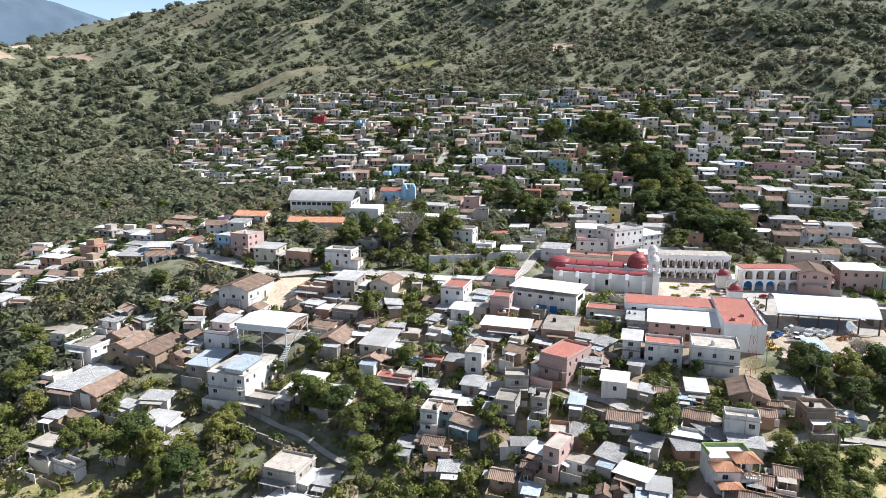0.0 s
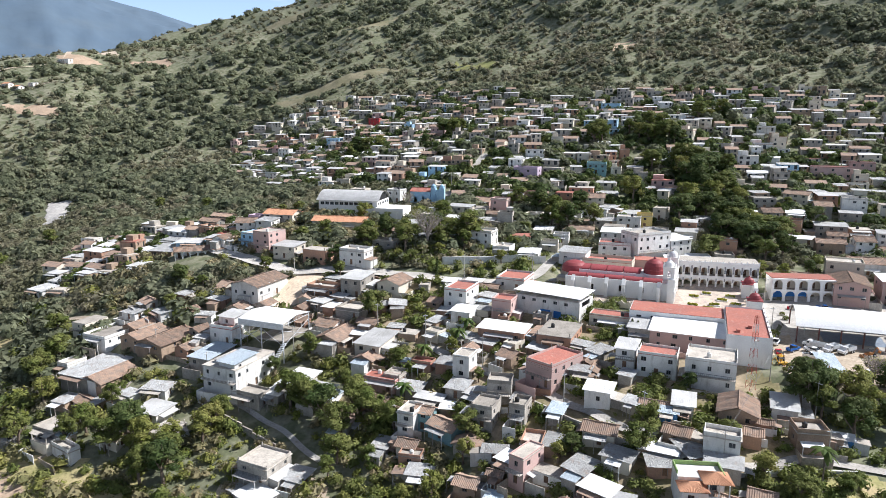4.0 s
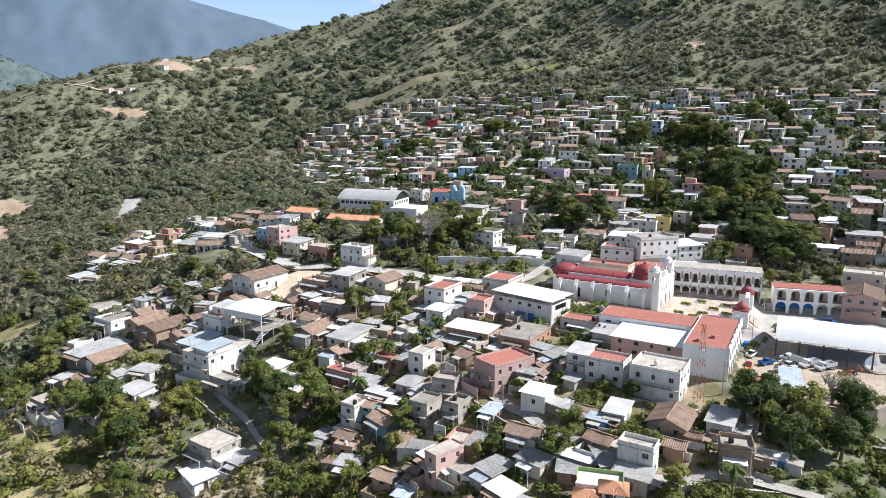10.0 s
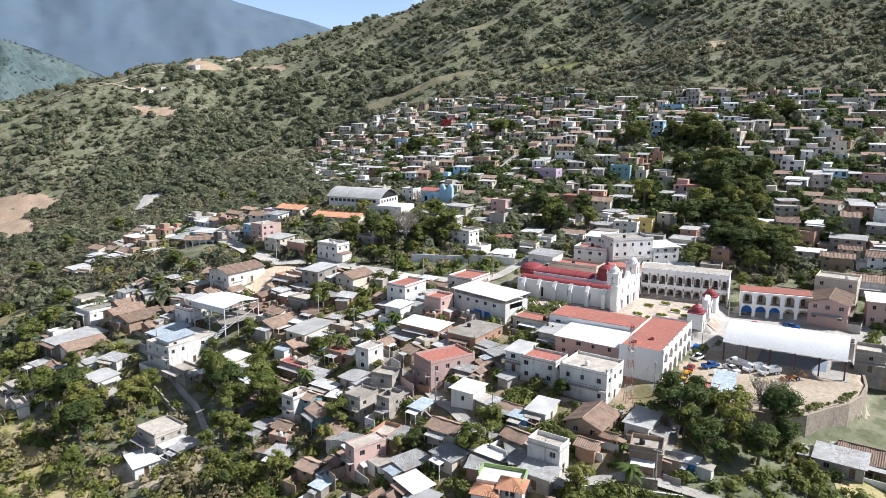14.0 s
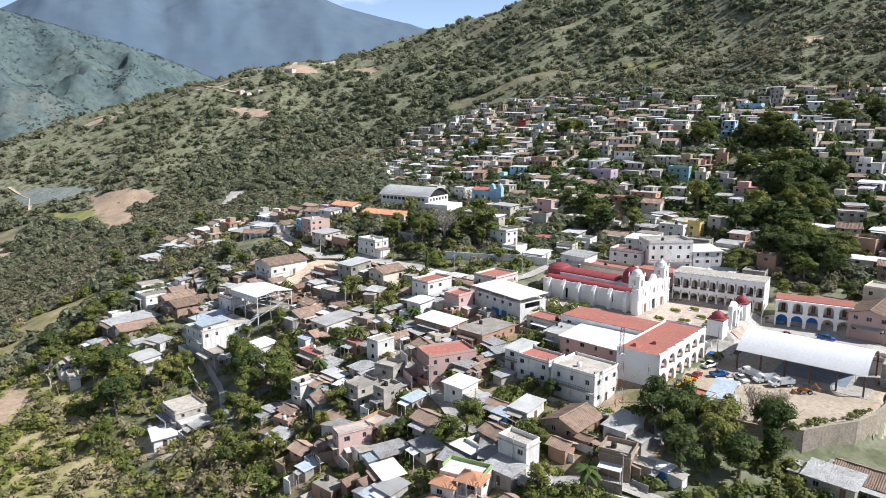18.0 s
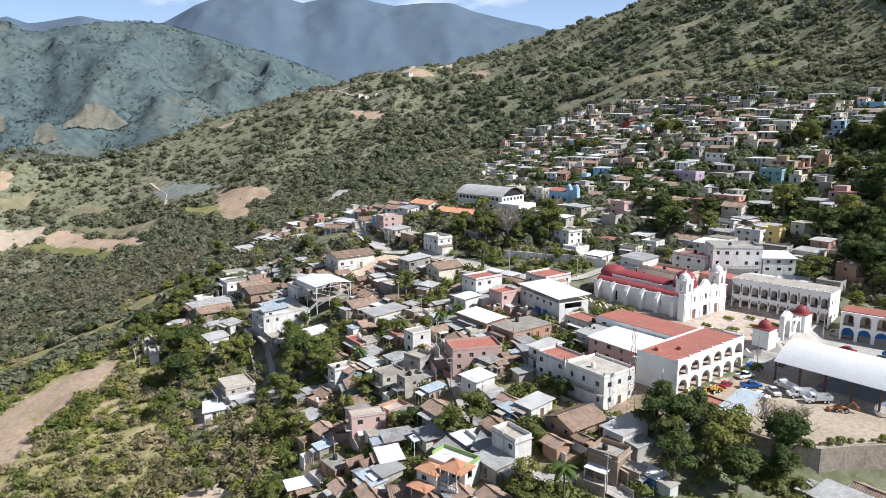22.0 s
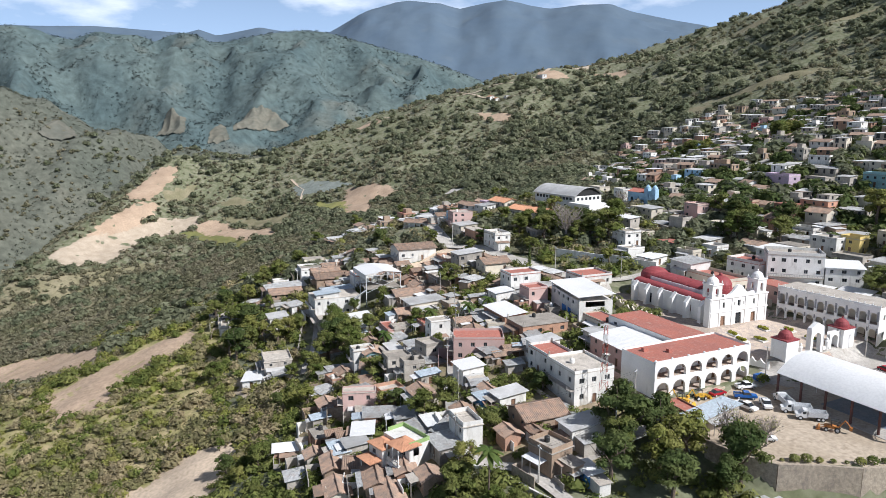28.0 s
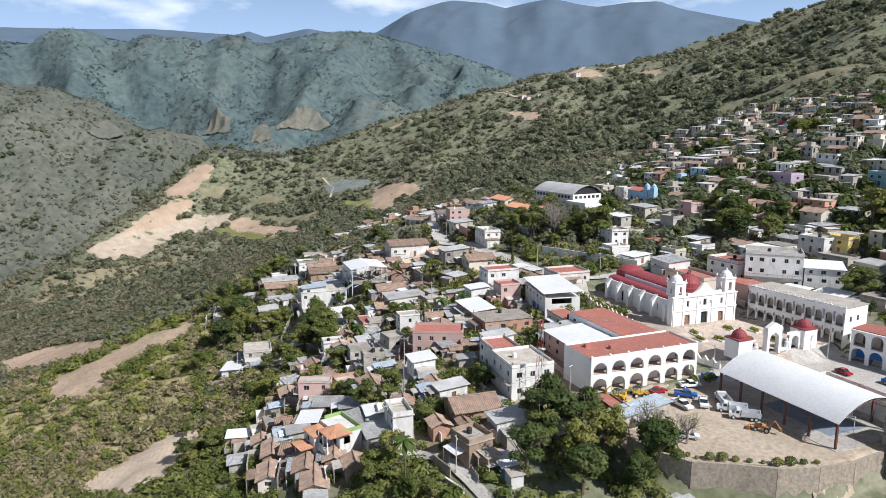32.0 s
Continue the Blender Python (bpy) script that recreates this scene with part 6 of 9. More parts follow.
    def barrel(x0, x1, y0, y1, z, rise, name):
        q = Box()
        st = 10
        pts = [(x0 + (x1 - x0) * (1 - math.cos(math.pi * k / st)) / 2, z + rise * math.sin(math.pi * k / st)) for k in range(st + 1)]
        for (a, c), (a2, c2) in zip(pts, pts[1:]):
            q.face([(a, y0, c), (a2, y0, c2), (a2, y1, c2), (a, y1, c)][::-1])
        for yy, rev in ((y0, False), (y1, True)):
            f = [(a, yy, c) for a, c in pts]
            q.face(f if rev else f[::-1])
        part(name, q.mesh(name, "dome"), ob)

    for k in range(5):
        barrel(3.1, 7.0, 4.0 + 6.2 * k, 9.9 + 6.2 * k, 6.4, 1.0, "aisle_vault")
        barrel(W - 7.0, W - 3.1, 4.0 + 6.2 * k, 9.9 + 6.2 * k, 6.4, 1.0, "aisle_vault")
    for k in range(4):
        barrel(7.2, W - 7.2, 11.5 + 5.6 * k, 16.8 + 5.6 * k, 8.0, 1.2, "nave_vault")
    d = Box()
    d.lathe(W / 2, 7.2, [(3.5, 8.0), (3.5, 9.3), (3.3, 9.4), (3.15, 10.6), (2.6, 11.7), (1.6, 12.5), (0.5, 12.85), (0.45, 13.3), (0.15, 13.6), (0, 13.8)], 24)
    part("dome", d.mesh("dome", "dome"), ob, "deep red painted dome")
    d = Box()
    d.lathe(W / 2, 34.0, [(4.4, 6.6), (4.4, 7.8), (4.0, 8.8), (3.0, 9.6), (1.5, 10.1), (0, 10.3)], 24)
    part("apse_dome", d.mesh("apse_dome", "dome"), ob, "low red dome over the apse")
    HOUSES.append((60, 238, -15, 40, 24))


church()


def scalloped_wall(line, height, name, label, mat="chalk"):
    """A boundary wall with scooped merlons along a line of points."""
    ob = thing(name, Matrix.Identity(4), label, "wall")
    for (x0, y0), (x1, y1) in zip(line, line[1:]):
        n = max(1, round(math.hypot(x1 - x0, y1 - y0) / 2.4))
        for k in range(n):
            a, c = (x0 + (x1 - x0) * k / n, y0 + (y1 - y0) * k / n), (x0 + (x1 - x0) * (k + 1) / n, y0 + (y1 - y0) * (k + 1) / n)
            L = math.hypot(c[0] - a[0], c[1] - a[1])
            g = max(ground_at(*a), ground_at(*c))
            m = pose(a[0], a[1], g, 0, 0, math.degrees(math.atan2(c[1] - a[1], c[0] - a[0])))
            b = Box()
            st = 8
            b.box(0, -0.2, -3.5, L, 0.2, height - 0.6)
            for i in range(st):
                za, zb = height - 0.6 + 0.9 * (abs(2 * i / st - 1) ** 1.6), height - 0.6 + 0.9 * (abs(2 * (i + 1) / st - 1) ** 1.6)
                xa, xb = L * i / st, L * (i + 1) / st
                for yy, rev in ((-0.2, False), (0.2, True)):
                    q = [(xa, yy, height - 0.6), (xb, yy, height - 0.6), (xb, yy, zb), (xa, yy, za)]
                    b.face(q[::-1] if rev else q)
                b.face([(xa, -0.2, za), (xb, -0.2, zb), (xb, 0.2, zb), (xa, 0.2, za)])
            part("wall_bay", b.mesh("wall_bay", mat), ob, at=m)
    return ob


scalloped_wall([(33, 230), (45, 224), (58, 219), (76, 215.5)], 2.2, "churchyard_wall", "weathered churchyard wall with scooped white merlons", "cream")
scalloped_wall([(76.4, 215.2), (86, 213.5), (95, 212.0)], 1.8, "plaza_wall", "white plaza wall with scooped merlons")


def plaza_gate():
    ob = thing("plaza_gate", pose(97.2, 215.5, -2.2, 0, 0, 77.5), "white plaza gate between two small red-domed kiosks", "gate")
    for x in (0.0, 21.5):
        b = Box()
        b.box(x - 0.1, 0, -3.5, x + 4.3, 4.2, 4.6)
        part("kiosk_wall", b.mesh("kiosk_wall", "chalk"), ob)
        d = Box()
        d.box(x - 0.25, -0.15, 4.604, x + 4.45, 4.35, 4.9)
        d.lathe(x + 2.1, 2.1, [(1.75, 4.9), (1.7, 5.5), (1.4, 6.2), (0.8, 6.7), (0.2, 6.9), (0.15, 7.3), (0, 7.4)], 18)
        part("kiosk_dome", d.mesh("kiosk_dome", "dome"), ob, "small red dome with a lantern")
    b = Box()
    b.arches((9.6, 0.6), (1, 0), (0, -1), 4.8, -0.5, 6.2, 1, 3.6, 1.5, 1.2, 1.1)
    b.box(9.6, 0.6, 6.2, 14.4, 1.7, 6.5)
    b.face([(9.6, 0.6, 6.5), (14.4, 0.6, 6.5), (12.0, 0.6, 7.7)])
    b.face([(14.4, 1.7, 6.5), (9.6, 1.7, 6.5), (12.0, 1.7, 7.7)])
    b.face([(14.4, 0.6, 6.5), (14.4, 1.7, 6.5), (12, 1.7, 7.7), (12, 0.6, 7.7)])
    b.face([(9.6, 1.7, 6.5), (9.6, 0.6, 6.5), (12, 0.6, 7.7), (12, 1.7, 7.7)])
    b.box(9.5, 0.5, -3, 9.595, 1.8, 6.3).box(14.405, 0.5, -3, 14.5, 1.8, 6.3)
    part("arch", b.mesh("arch", "chalk"), ob, "tall white entrance arch")
    for x0, x1 in ((4.3, 9.5), (14.5, 17.0)):
        b = Box()
        b.box(x0, 1.0, -3.5, x1, 1.4, 0.8)
        part("side_wall", b.mesh("side_wall", "chalk"), ob)
    for x in (6.8, 16.9):
        b = Box()
        b.lathe(x, 1.2, [(0.45, -2), (0.45, 2.0), (0.6, 2.1), (0.3, 2.4), (0.35, 2.8), (0, 3.2)], 10)
        part("pillar", b.mesh("pillar", "chalk"), ob)
    b = Box()
    b.arches((17.2, 0.8), (1, 0), (0, -1), 4.2, -0.5, 4.4, 1, 2.3, 1.2, 1.4, 0.8)
    part("side_arch", b.mesh("side_arch", "chalk"), ob)
    b = Box()
    for k in range(8):
        b.box(8.0, -0.35 * (k + 1), -2.6, 16.0, -0.35 * k, -0.1 - 0.28 * k)
    part("steps", b.mesh("steps", "pave"), ob, "worn stone steps")


plaza_gate()


def arcade_house(m, w, d, band, wall, label, count, inner, low_h=4.3, high=4.2, name="arcade_building", kind="building", radius=1.25):
    """A two-storey building whose front is two rows of arches over galleries."""
    ob = thing(name, m, label, kind)
    H = low_h + high
    b = Box()
    b.arches((0, 0), (1, 0), (0, -1), w, -2.5, low_h - 0.5, count, 2.2, radius, 0.55, 0.45)
    b.box(0, -0.12, low_h - 0.5, w, 0.45, low_h)
    b.arches((0, 0), (1, 0), (0, -1), w, low_h, H - 0.4, count, low_h + 2.0, radius * 0.86, 0.8, 0.45)
    b.box(-0.15, -0.2, H - 0.4, w + 0.15, 0.45, H)
    part("arcade", b.mesh("arcade", wall), ob)
    holes = [(w * (k + 0.5) / count - 0.55, z, w * (k + 0.5) / count + 0.55, z + 2.2) for k in range(count) for z in (0.05, low_h + 0.05)]
    b = Box()
    b.panel((0, 2.8), (1, 0), (0, -1), w, -2.5, H, holes, 0.25)
    part("gallery_wall", b.mesh("gallery_wall", inner), ob)
    for a0, z0, a1, z1 in holes:
        part("door", window_mesh(a1 - a0, z1 - z0, "door"), ob, at=pose((a0 + a1) / 2, 3.0, z0))
    b = Box()
    sw = [(2.0, 1.0, 3.0, 2.4), (2.0, low_h + 1, 3.0, low_h + 2.4), (5.0, low_h + 1, 6.0, low_h + 2.4), (5.0, 1.0, 6.0, 2.4)]
    b.panel((w, 0), (0, 1), (1, 0), d, -3, H, sw)
    b.panel((0, d), (0, -1), (-1, 0), d, -3, H, [])
    b.panel((w, d), (-1, 0), (0, 1), w, -3, H, [])
    part("wall", b.mesh("wall", wall), ob)
    for a0, z0, a1, z1 in sw:
        part("window", window_mesh(a1 - a0, z1 - z0), ob, at=pose(w - 0.18, (a0 + a1) / 2, z0, 0, 0, 90))
    f = Box()
    f.box(0.02, 0.46, low_h - 0.3, w - 0.02, 2.79, low_h - 0.05)
    f.box(0.02, 0.46, -1.5, w - 0.02, 2.79, 0.03)
    part("gallery_floor", f.mesh("gallery_floor", "pave"), ob)
    r = Box()
    r.box(-0.2, 0.46, H + 0.004, w + 0.2, d + 0.2, H + 0.2)
    part("roof", r.mesh("roof", band), ob)
    return ob


arcade_house(pose(78.6, 250.6, -2.2, 0, 0, -7), 27.6, 9.5, "flatroof", "chalk", "long white palace with two rows of arches facing the plaza", 10, "cream", 4.6, 4.7, name="palace")
palace = bpy.data.objects["palace"]
for k in range(11):
    x = min(max(k * 2.76, 0.4), 27.2)
    for half, z0, z1 in ((0.26, 5.5, 8.1), (0.2, 2.6, 3.7)):
        panel = Box()
        panel.box(x - half, -0.035, z0, x + half, -0.004, z1)
        part("panel", panel.mesh("panel", "greypaint"), palace, "grey painted panel between the arches")
HOUSES.append((92, 254, -7, 28, 11))
cornice = Box()
for k in range(15):
    cornice.lathe(k * 1.97, 0.1, [(0.16, 0), (0.2, 0.35), (0.08, 0.6), (0.14, 0.8), (0, 1.0)], 6)
cornice.box(0, 0.0, 0, 27.6, 0.2, 0.3)
palace_top = tagged(new("roof_balustrade", cornice.mesh("roof_balustrade", "chalk")), "white balustrade with finials along the palace roof", "balustrade")
palace_top.matrix_world = pose(78.6, 250.6, 7.12, 0, 0, -7)
arcade_house(pose(109.4, 243.4, -4.6, 0, 0, -3), 20.0, 8.0, "redroof", "chalk", "white two-storey arcade with a red roof edge", 5, "cream", high=3.8, radius=1.55)
blue_front = Box()
blue_front.box(0.3, 2.72, 0.05, 12.0, 2.79, 3.7)
part("shop_front", blue_front.mesh("shop_front", "bluedoor"), bpy.data.objects["arcade_building"], "blue painted shop front under the arches")
HOUSES.append((119, 247, -3, 20, 9))


def arch_porch():
    ob = thing("arcade_house", pose(-114.0, 259.5, 0.6, 0, 0, 30), "low white house with five arches and a long tiled roof", "house")
    W, D = 14.5, 6.5
    b = Box()
    b.arches((0, 0), (1, 0), (0, -1), W, -4, 3.2, 5, 1.5, 1.2, 0.5, 0.4)
    part("arcade", b.mesh("arcade", "chalk"), ob, "white arcade of five round arches")
    b = Box()
    doors = [(1.2 + 3.4 * k, 0, 2.3 + 3.4 * k, 2.2) for k in range(4)]
    b.panel((0, 2.6), (1, 0), (0, -1), W, -4, 3.2, doors)
    b.panel((W, 0.4), (0, 1), (1, 0), D - 0.4, -4, 3.2, []).panel((0, D), (0, -1), (-1, 0), D - 0.4, -4, 3.2, []).panel((W, D), (-1, 0), (0, 1), W, -4, 3.2, [])
    part("wall", b.mesh("wall", "chalk"), ob)
    for a0, z0, a1, z1 in doors:
        part("door", window_mesh(a1 - a0, z1 - z0, "door"), ob, at=pose((a0 + a1) / 2, 2.75, z0))
    f = Box()
    f.box(0.02, 0.42, -0.8, W - 0.02, 2.58, 0.02)
    part("porch_floor", f.mesh("porch_floor", "pave"), ob)
    part("roof", tile_roof(W, D, 3.25, 0.5, 1.2, "tile", random.Random(4)), ob, "long sagging clay tile roof", at=pose(W / 2, D / 2, 0))
    b = Box()
    b.panel((W + 0.02, -2.0), (1, 0), (0, -1), 5, -4, 3.4, [(1.8, 0, 3.0, 2.2)]).panel((W + 5.02, -2.0), (0, 1), (1, 0), 8, -4, 3.4, []).panel((W + 0.02, 6), (0, -1), (-1, 0), 8, -4, 3.4, []).panel((W + 5.02, 6), (-1, 0), (0, 1), 5, -4, 3.4, [])
    wing = part("wing", b.mesh("wing", "chalk"), ob)
    part("wing_roof", tile_roof(5, 8, 3.45, 0.4, 0.9, "tile", random.Random(6)), wing, at=pose(W + 2.52, 2.0, 0))
    HOUSES.append((-106, 266, 30, 24, 11))


arch_porch()


def barrel_shell(w, d, z, rise, mat, name, steps=18, ribs=0.0):
    b = Box()
    pts = [(d * k / steps, z + rise * (1 - (2 * k / steps - 1) ** 2)) for k in range(steps + 1)]
    n = 28
    for (y0, z0), (y1, z1) in zip(pts, pts[1:]):
        for i in range(n):
            x0, x1 = w * i / n, w * (i + 1) / n
            e0, e1 = (ribs if i % 2 else 0), (0 if i % 2 else ribs)
            b.face([(x0, y0, z0 + e0), (x1, y0, z0 + e1), (x1, y1, z1 + e1), (x0, y1, z1 + e0)])
            b.face([(x0, y0, z0 - 0.08), (x0, y1, z1 - 0.08), (x1, y1, z1 - 0.08), (x1, y0, z0 - 0.08)])
    for x in (0, w):
        for (y0, z0), (y1, z1) in zip(pts, pts[1:]):
            b.face([(x, y0, z0 - 0.08), (x, y1, z1 - 0.08), (x, y1, z1 + 0.02), (x, y0, z0 + 0.02)])
    for y, zz in (pts[0], pts[-1]):
        b.face([(0, y, zz - 0.08), (w, y, zz - 0.08), (w, y, zz + 0.02), (0, y, zz + 0.02)])
    return b.mesh(name, mat)


def court():
    ob = thing("roofed_court", pose(101.7, 200.7, -5.3, 0, 0, -13.5), "open sports court under a white curved sheet-metal roof", "sports court")
    part("roof", barrel_shell(28.5, 17.5, 5.1, 3.6, "whitesheet", "roof"), ob, "white curved sheet-metal roof")
    for y in (0.3, 17.2):
        for k in range(6):
            c = Box()
            x = 0.4 + 27.7 * k / 5
            c.box(x - 0.18, y - 0.2, -0.5, x + 0.18, y + 0.2, 5.0)
            part("column", c.mesh("column", "darksteel"), ob)
    for k in range(6):
        x = 0.4 + 27.7 * k / 5
        t = Box()
        pts = [(17.5 * j / 12, 5.0 + 3.6 * (1 - (2 * j / 12 - 1) ** 2) - 0.15) for j in range(13)]
        for (y0, z0), (y1, z1) in zip(pts, pts[1:]):
            t.tube((x, y0, z0), (x, y1, z1), 0.09, 4)
            t.tube((x, y0, z0 - 0.5), (x, y1, z1 - 0.5), 0.07, 4)
            t.tube((x, y0, z0 - 0.5), (x, y1, z1), 0.04, 3)
        part("truss", t.mesh("truss", "darksteel"), ob)
    s = Box()
    s.box(-0.5, -0.5, -0.4, 29, 18, 0.16)
    part("court_floor", s.mesh("court_floor", "road"), ob, "worn concrete court floor")
    s = Box()
    s.box(8, 4, 0.164, 24, 14, 0.17)
    part("painted_area", s.mesh("painted_area", "bluelines"), ob, "faded blue playing area")
    for x in (3.5, 25.0):
        h = Box()
        h.tube((x, 9, 0.1), (x, 9, 3.6), 0.09, 6).tube((x, 9, 3.4), (x + (1.2 if x < 10 else -1.2), 9, 3.6), 0.06, 5)
        h.box(x + (1.15 if x < 10 else -1.25), 8.1, 3.0, x + (1.25 if x < 10 else -1.15), 9.9, 4.1)
        part("basketball_hoop", h.mesh("basketball_hoop", "steel"), ob)
    HOUSES.append((115, 205, -13.5, 36, 20))


court()
house(137.1, 206.1, -13.5, 6.5, 7.0, 4.6, "flat", "block", 2, z=-5.2)


def gym():
    g = 12.5
    ob = thing("gymnasium", pose(-68.5, 307.5, g, 0, 0, -6), "white gymnasium with a curved sheet roof and dark windows", "gymnasium")
    W, D, H = 28.0, 17.0, 7.0
    b = Box()
    holes = [(0.8 + 2.3 * k, 4.9, 2.6 + 2.3 * k, 6.3) for k in range(11)] + [(2.0 + 4.6 * k, 1.6, 3.4 + 4.6 * k, 2.9) for k in range(5)]
    b.panel((0, 0), (1, 0), (0, -1), W, -6, H, holes, 0.25)
    side = [(1 + 2.6 * k, 4.9, 2.7 + 2.6 * k, 6.3) for k in range(6)]
    b.panel((W, 0), (0, 1), (1, 0), D, -6, H, side, 0.25)
    b.panel((0, D), (0, -1), (-1, 0), D, -6, H, side, 0.25)
    b.panel((W, D), (-1, 0), (0, 1), W, -6, H, [])
    st = 12
    part("wall", b.mesh("wall", "chalk"), ob)
    # Closed black end faces paint the shade inside the open gables.
    for x in (0.3, W - 0.3):
        g2 = Box()
        g2.face([(x, D * k / st, H + 3.4 * (1 - (2 * k / st - 1) ** 2)) for k in range(st + 1)])
        part("gable_opening", g2.mesh("gable_opening", "tank"), ob, "black face standing in for the shaded open gable")
    for a0, z0, a1, z1 in holes:
        part("window", window_mesh(a1 - a0, z1 - z0), ob, at=pose((a0 + a1) / 2, 0.2, z0))
    for a0, z0, a1, z1 in side:
        part("window", window_mesh(a1 - a0, z1 - z0), ob, at=pose(W - 0.2, (a0 + a1) / 2, z0, 0, 0, 90))
    part("roof", barrel_shell(W + 1.6, D + 1.6, H + 0.1, 3.8, "sheet", "roof"), ob, "curved pale sheet-metal roof", at=pose(-0.8, -0.8, 0))
    a = Box()
    ah = 4.6
    a.arches((W + 0.02, -4.5), (1, 0), (0, -1), 13, -6, ah, 4, 2.2, 1.1, 0.8, 0.4)
    a.box(W + 0.02, -4.1, -6, W + 13, 9, ah - 0.01)
    part("annex", a.mesh("annex", "chalk"), ob, "white annex with arched openings")
    HOUSES.append((-48, 314, -6, 44, 24))


gym()


def blue_chapel():
    ob = thing("chapel", pose(-30, 330, ground_at(-24, 331), 0, 0, -8), "sky-blue chapel with a slim bell tower", "chapel")
    b = Box()
    b.panel((0, 0), (1, 0), (0, -1), 10, -4, 5.2, [(2, 0, 3.4, 2.6), (6, 1.5, 7, 3)])
    b.panel((10, 0), (0, 1), (1, 0), 8, -4, 5.2, []).panel((10, 8), (-1, 0), (0, 1), 10, -4, 5.2, []).panel((0, 8), (0, -1), (-1, 0), 8, -4, 5.2, [])
    part("wall", b.mesh("wall", "skyblue"), ob)
    part("roof", tile_roof(10, 8, 5.25, 0.3, 1.3, "redroof", random.Random(1)), ob, at=pose(5, 4, 0))
    for x in (10.4, 14.6):
        t = Box()
        t.box(x, -0.5, -4, x + 2.4, 1.9, 7.2)
        t.lathe(x + 1.2, 0.7, [(1.3, 7.2), (1.1, 8.1), (0.5, 8.7), (0, 9.1)], 12)
        part("bell_tower", t.mesh("bell_tower", "skyblue"), ob)
    t = Box()
    t.box(12.81, -0.2, -4, 14.59, 1.5, 6.2)
    part("facade", t.mesh("facade", "skyblue"), ob)
    HOUSES.append((-22, 333, -8, 20, 10))


blue_chapel()


def steel_shed():
    """The tall open shed: sheet roof on a braced steel frame with a deck."""
    ob = thing("open_shed", pose(-60.4, 195.6, -9.5, 0, 0, -16), "tall open steel-framed shed with a white sheet roof", "shed")
    W, D, H = 15.5, 13.6, 7.2
    b = Box()
    rise = 1.0
    for s, (y0, y1, z0, z1) in enumerate(((0, D / 2, H, H + rise), (D / 2, D, H + rise, H))):
        n = 16
        for i in range(n):
            x0, x1, e = -0.5 + (W + 1) * i / n, -0.5 + (W + 1) * (i + 1) / n, 0.0
            b.face([(x0, y0 - 0.4 * (s == 0), z0 + e), (x1, y0 - 0.4 * (s == 0), z0 + e), (x1, y1 + 0.4 * (s == 1), z1 + e), (x0, y1 + 0.4 * (s == 1), z1 + e)])
            b.face([(x1, y0, z0 - 0.05), (x0, y0, z0 - 0.05), (x0, y1, z1 - 0.05), (x1, y1, z1 - 0.05)])
    part("roof", b.mesh("roof", "whitesheet"), ob, "white sheet-metal roof")
    b = Box()
    b.box(-0.45, -0.3, H - 1.9, W + 0.4, -0.22, H - 0.05)
    part("fascia", b.mesh("fascia", "steel"), ob, "pale sheet fascia along the eaves")
    for x in (0, W / 2, W):
        for y in (0, D):
            c = Box()
            c.box(x - 0.13, y - 0.13, -5, x + 0.13, y + 0.13, H)
            part("post", c.mesh("post", "steel"), ob)
    bars = []
    for x0, x1 in ((0, W / 2), (W / 2, W)):
        bars += [((x0, 0, 0.2), (x1, 0, 5)), ((x1, 0, 0.2), (x0, 0, 5))]
    for x in (0, W):
        bars += [((x, 0, 0.2), (x, D, 5)), ((x, D, 0.2), (x, 0, 5))]
        c = Box()
        for k in range(8):
            c.tube((x, D * k / 8, H - 0.7), (x, D * (k + 0.5) / 8, H + rise * (1 - abs((k + 0.5) / 4 - 1)) - 0.1), 0.05, 4)
            c.tube((x, D * (k + 0.5) / 8, H + rise * (1 - abs((k + 0.5) / 4 - 1)) - 0.1), (x, D * (k + 1) / 8, H - 0.7), 0.05, 4)
        c.tube((x, 0, H - 0.7), (x, D, H - 0.7), 0.07)
        part("truss", c.mesh("truss", "steel"), ob)
    for p, q in bars:
        c = Box()
        c.tube(p, q, 0.07)
        part("brace", c.mesh("brace", "steel"), ob)
    f = Box()
    f.box(W * 0.35, 0.2, 1.4, W, D, 1.8)
    part("deck", f.mesh("deck", "flatroof"), ob)
    for k in range(9):
        s = Box()
        s.box(W + 0.3, -1.0 - 0.5 * k, 1.5 - 0.35 * k, W + 1.8, -0.5 - 0.5 * k, 1.65 - 0.35 * k)
        part("stair_tread", s.mesh("stair_tread", "steel"), ob)
    HOUSES.append((-52, 200, -16, 16, 14))


steel_shed()


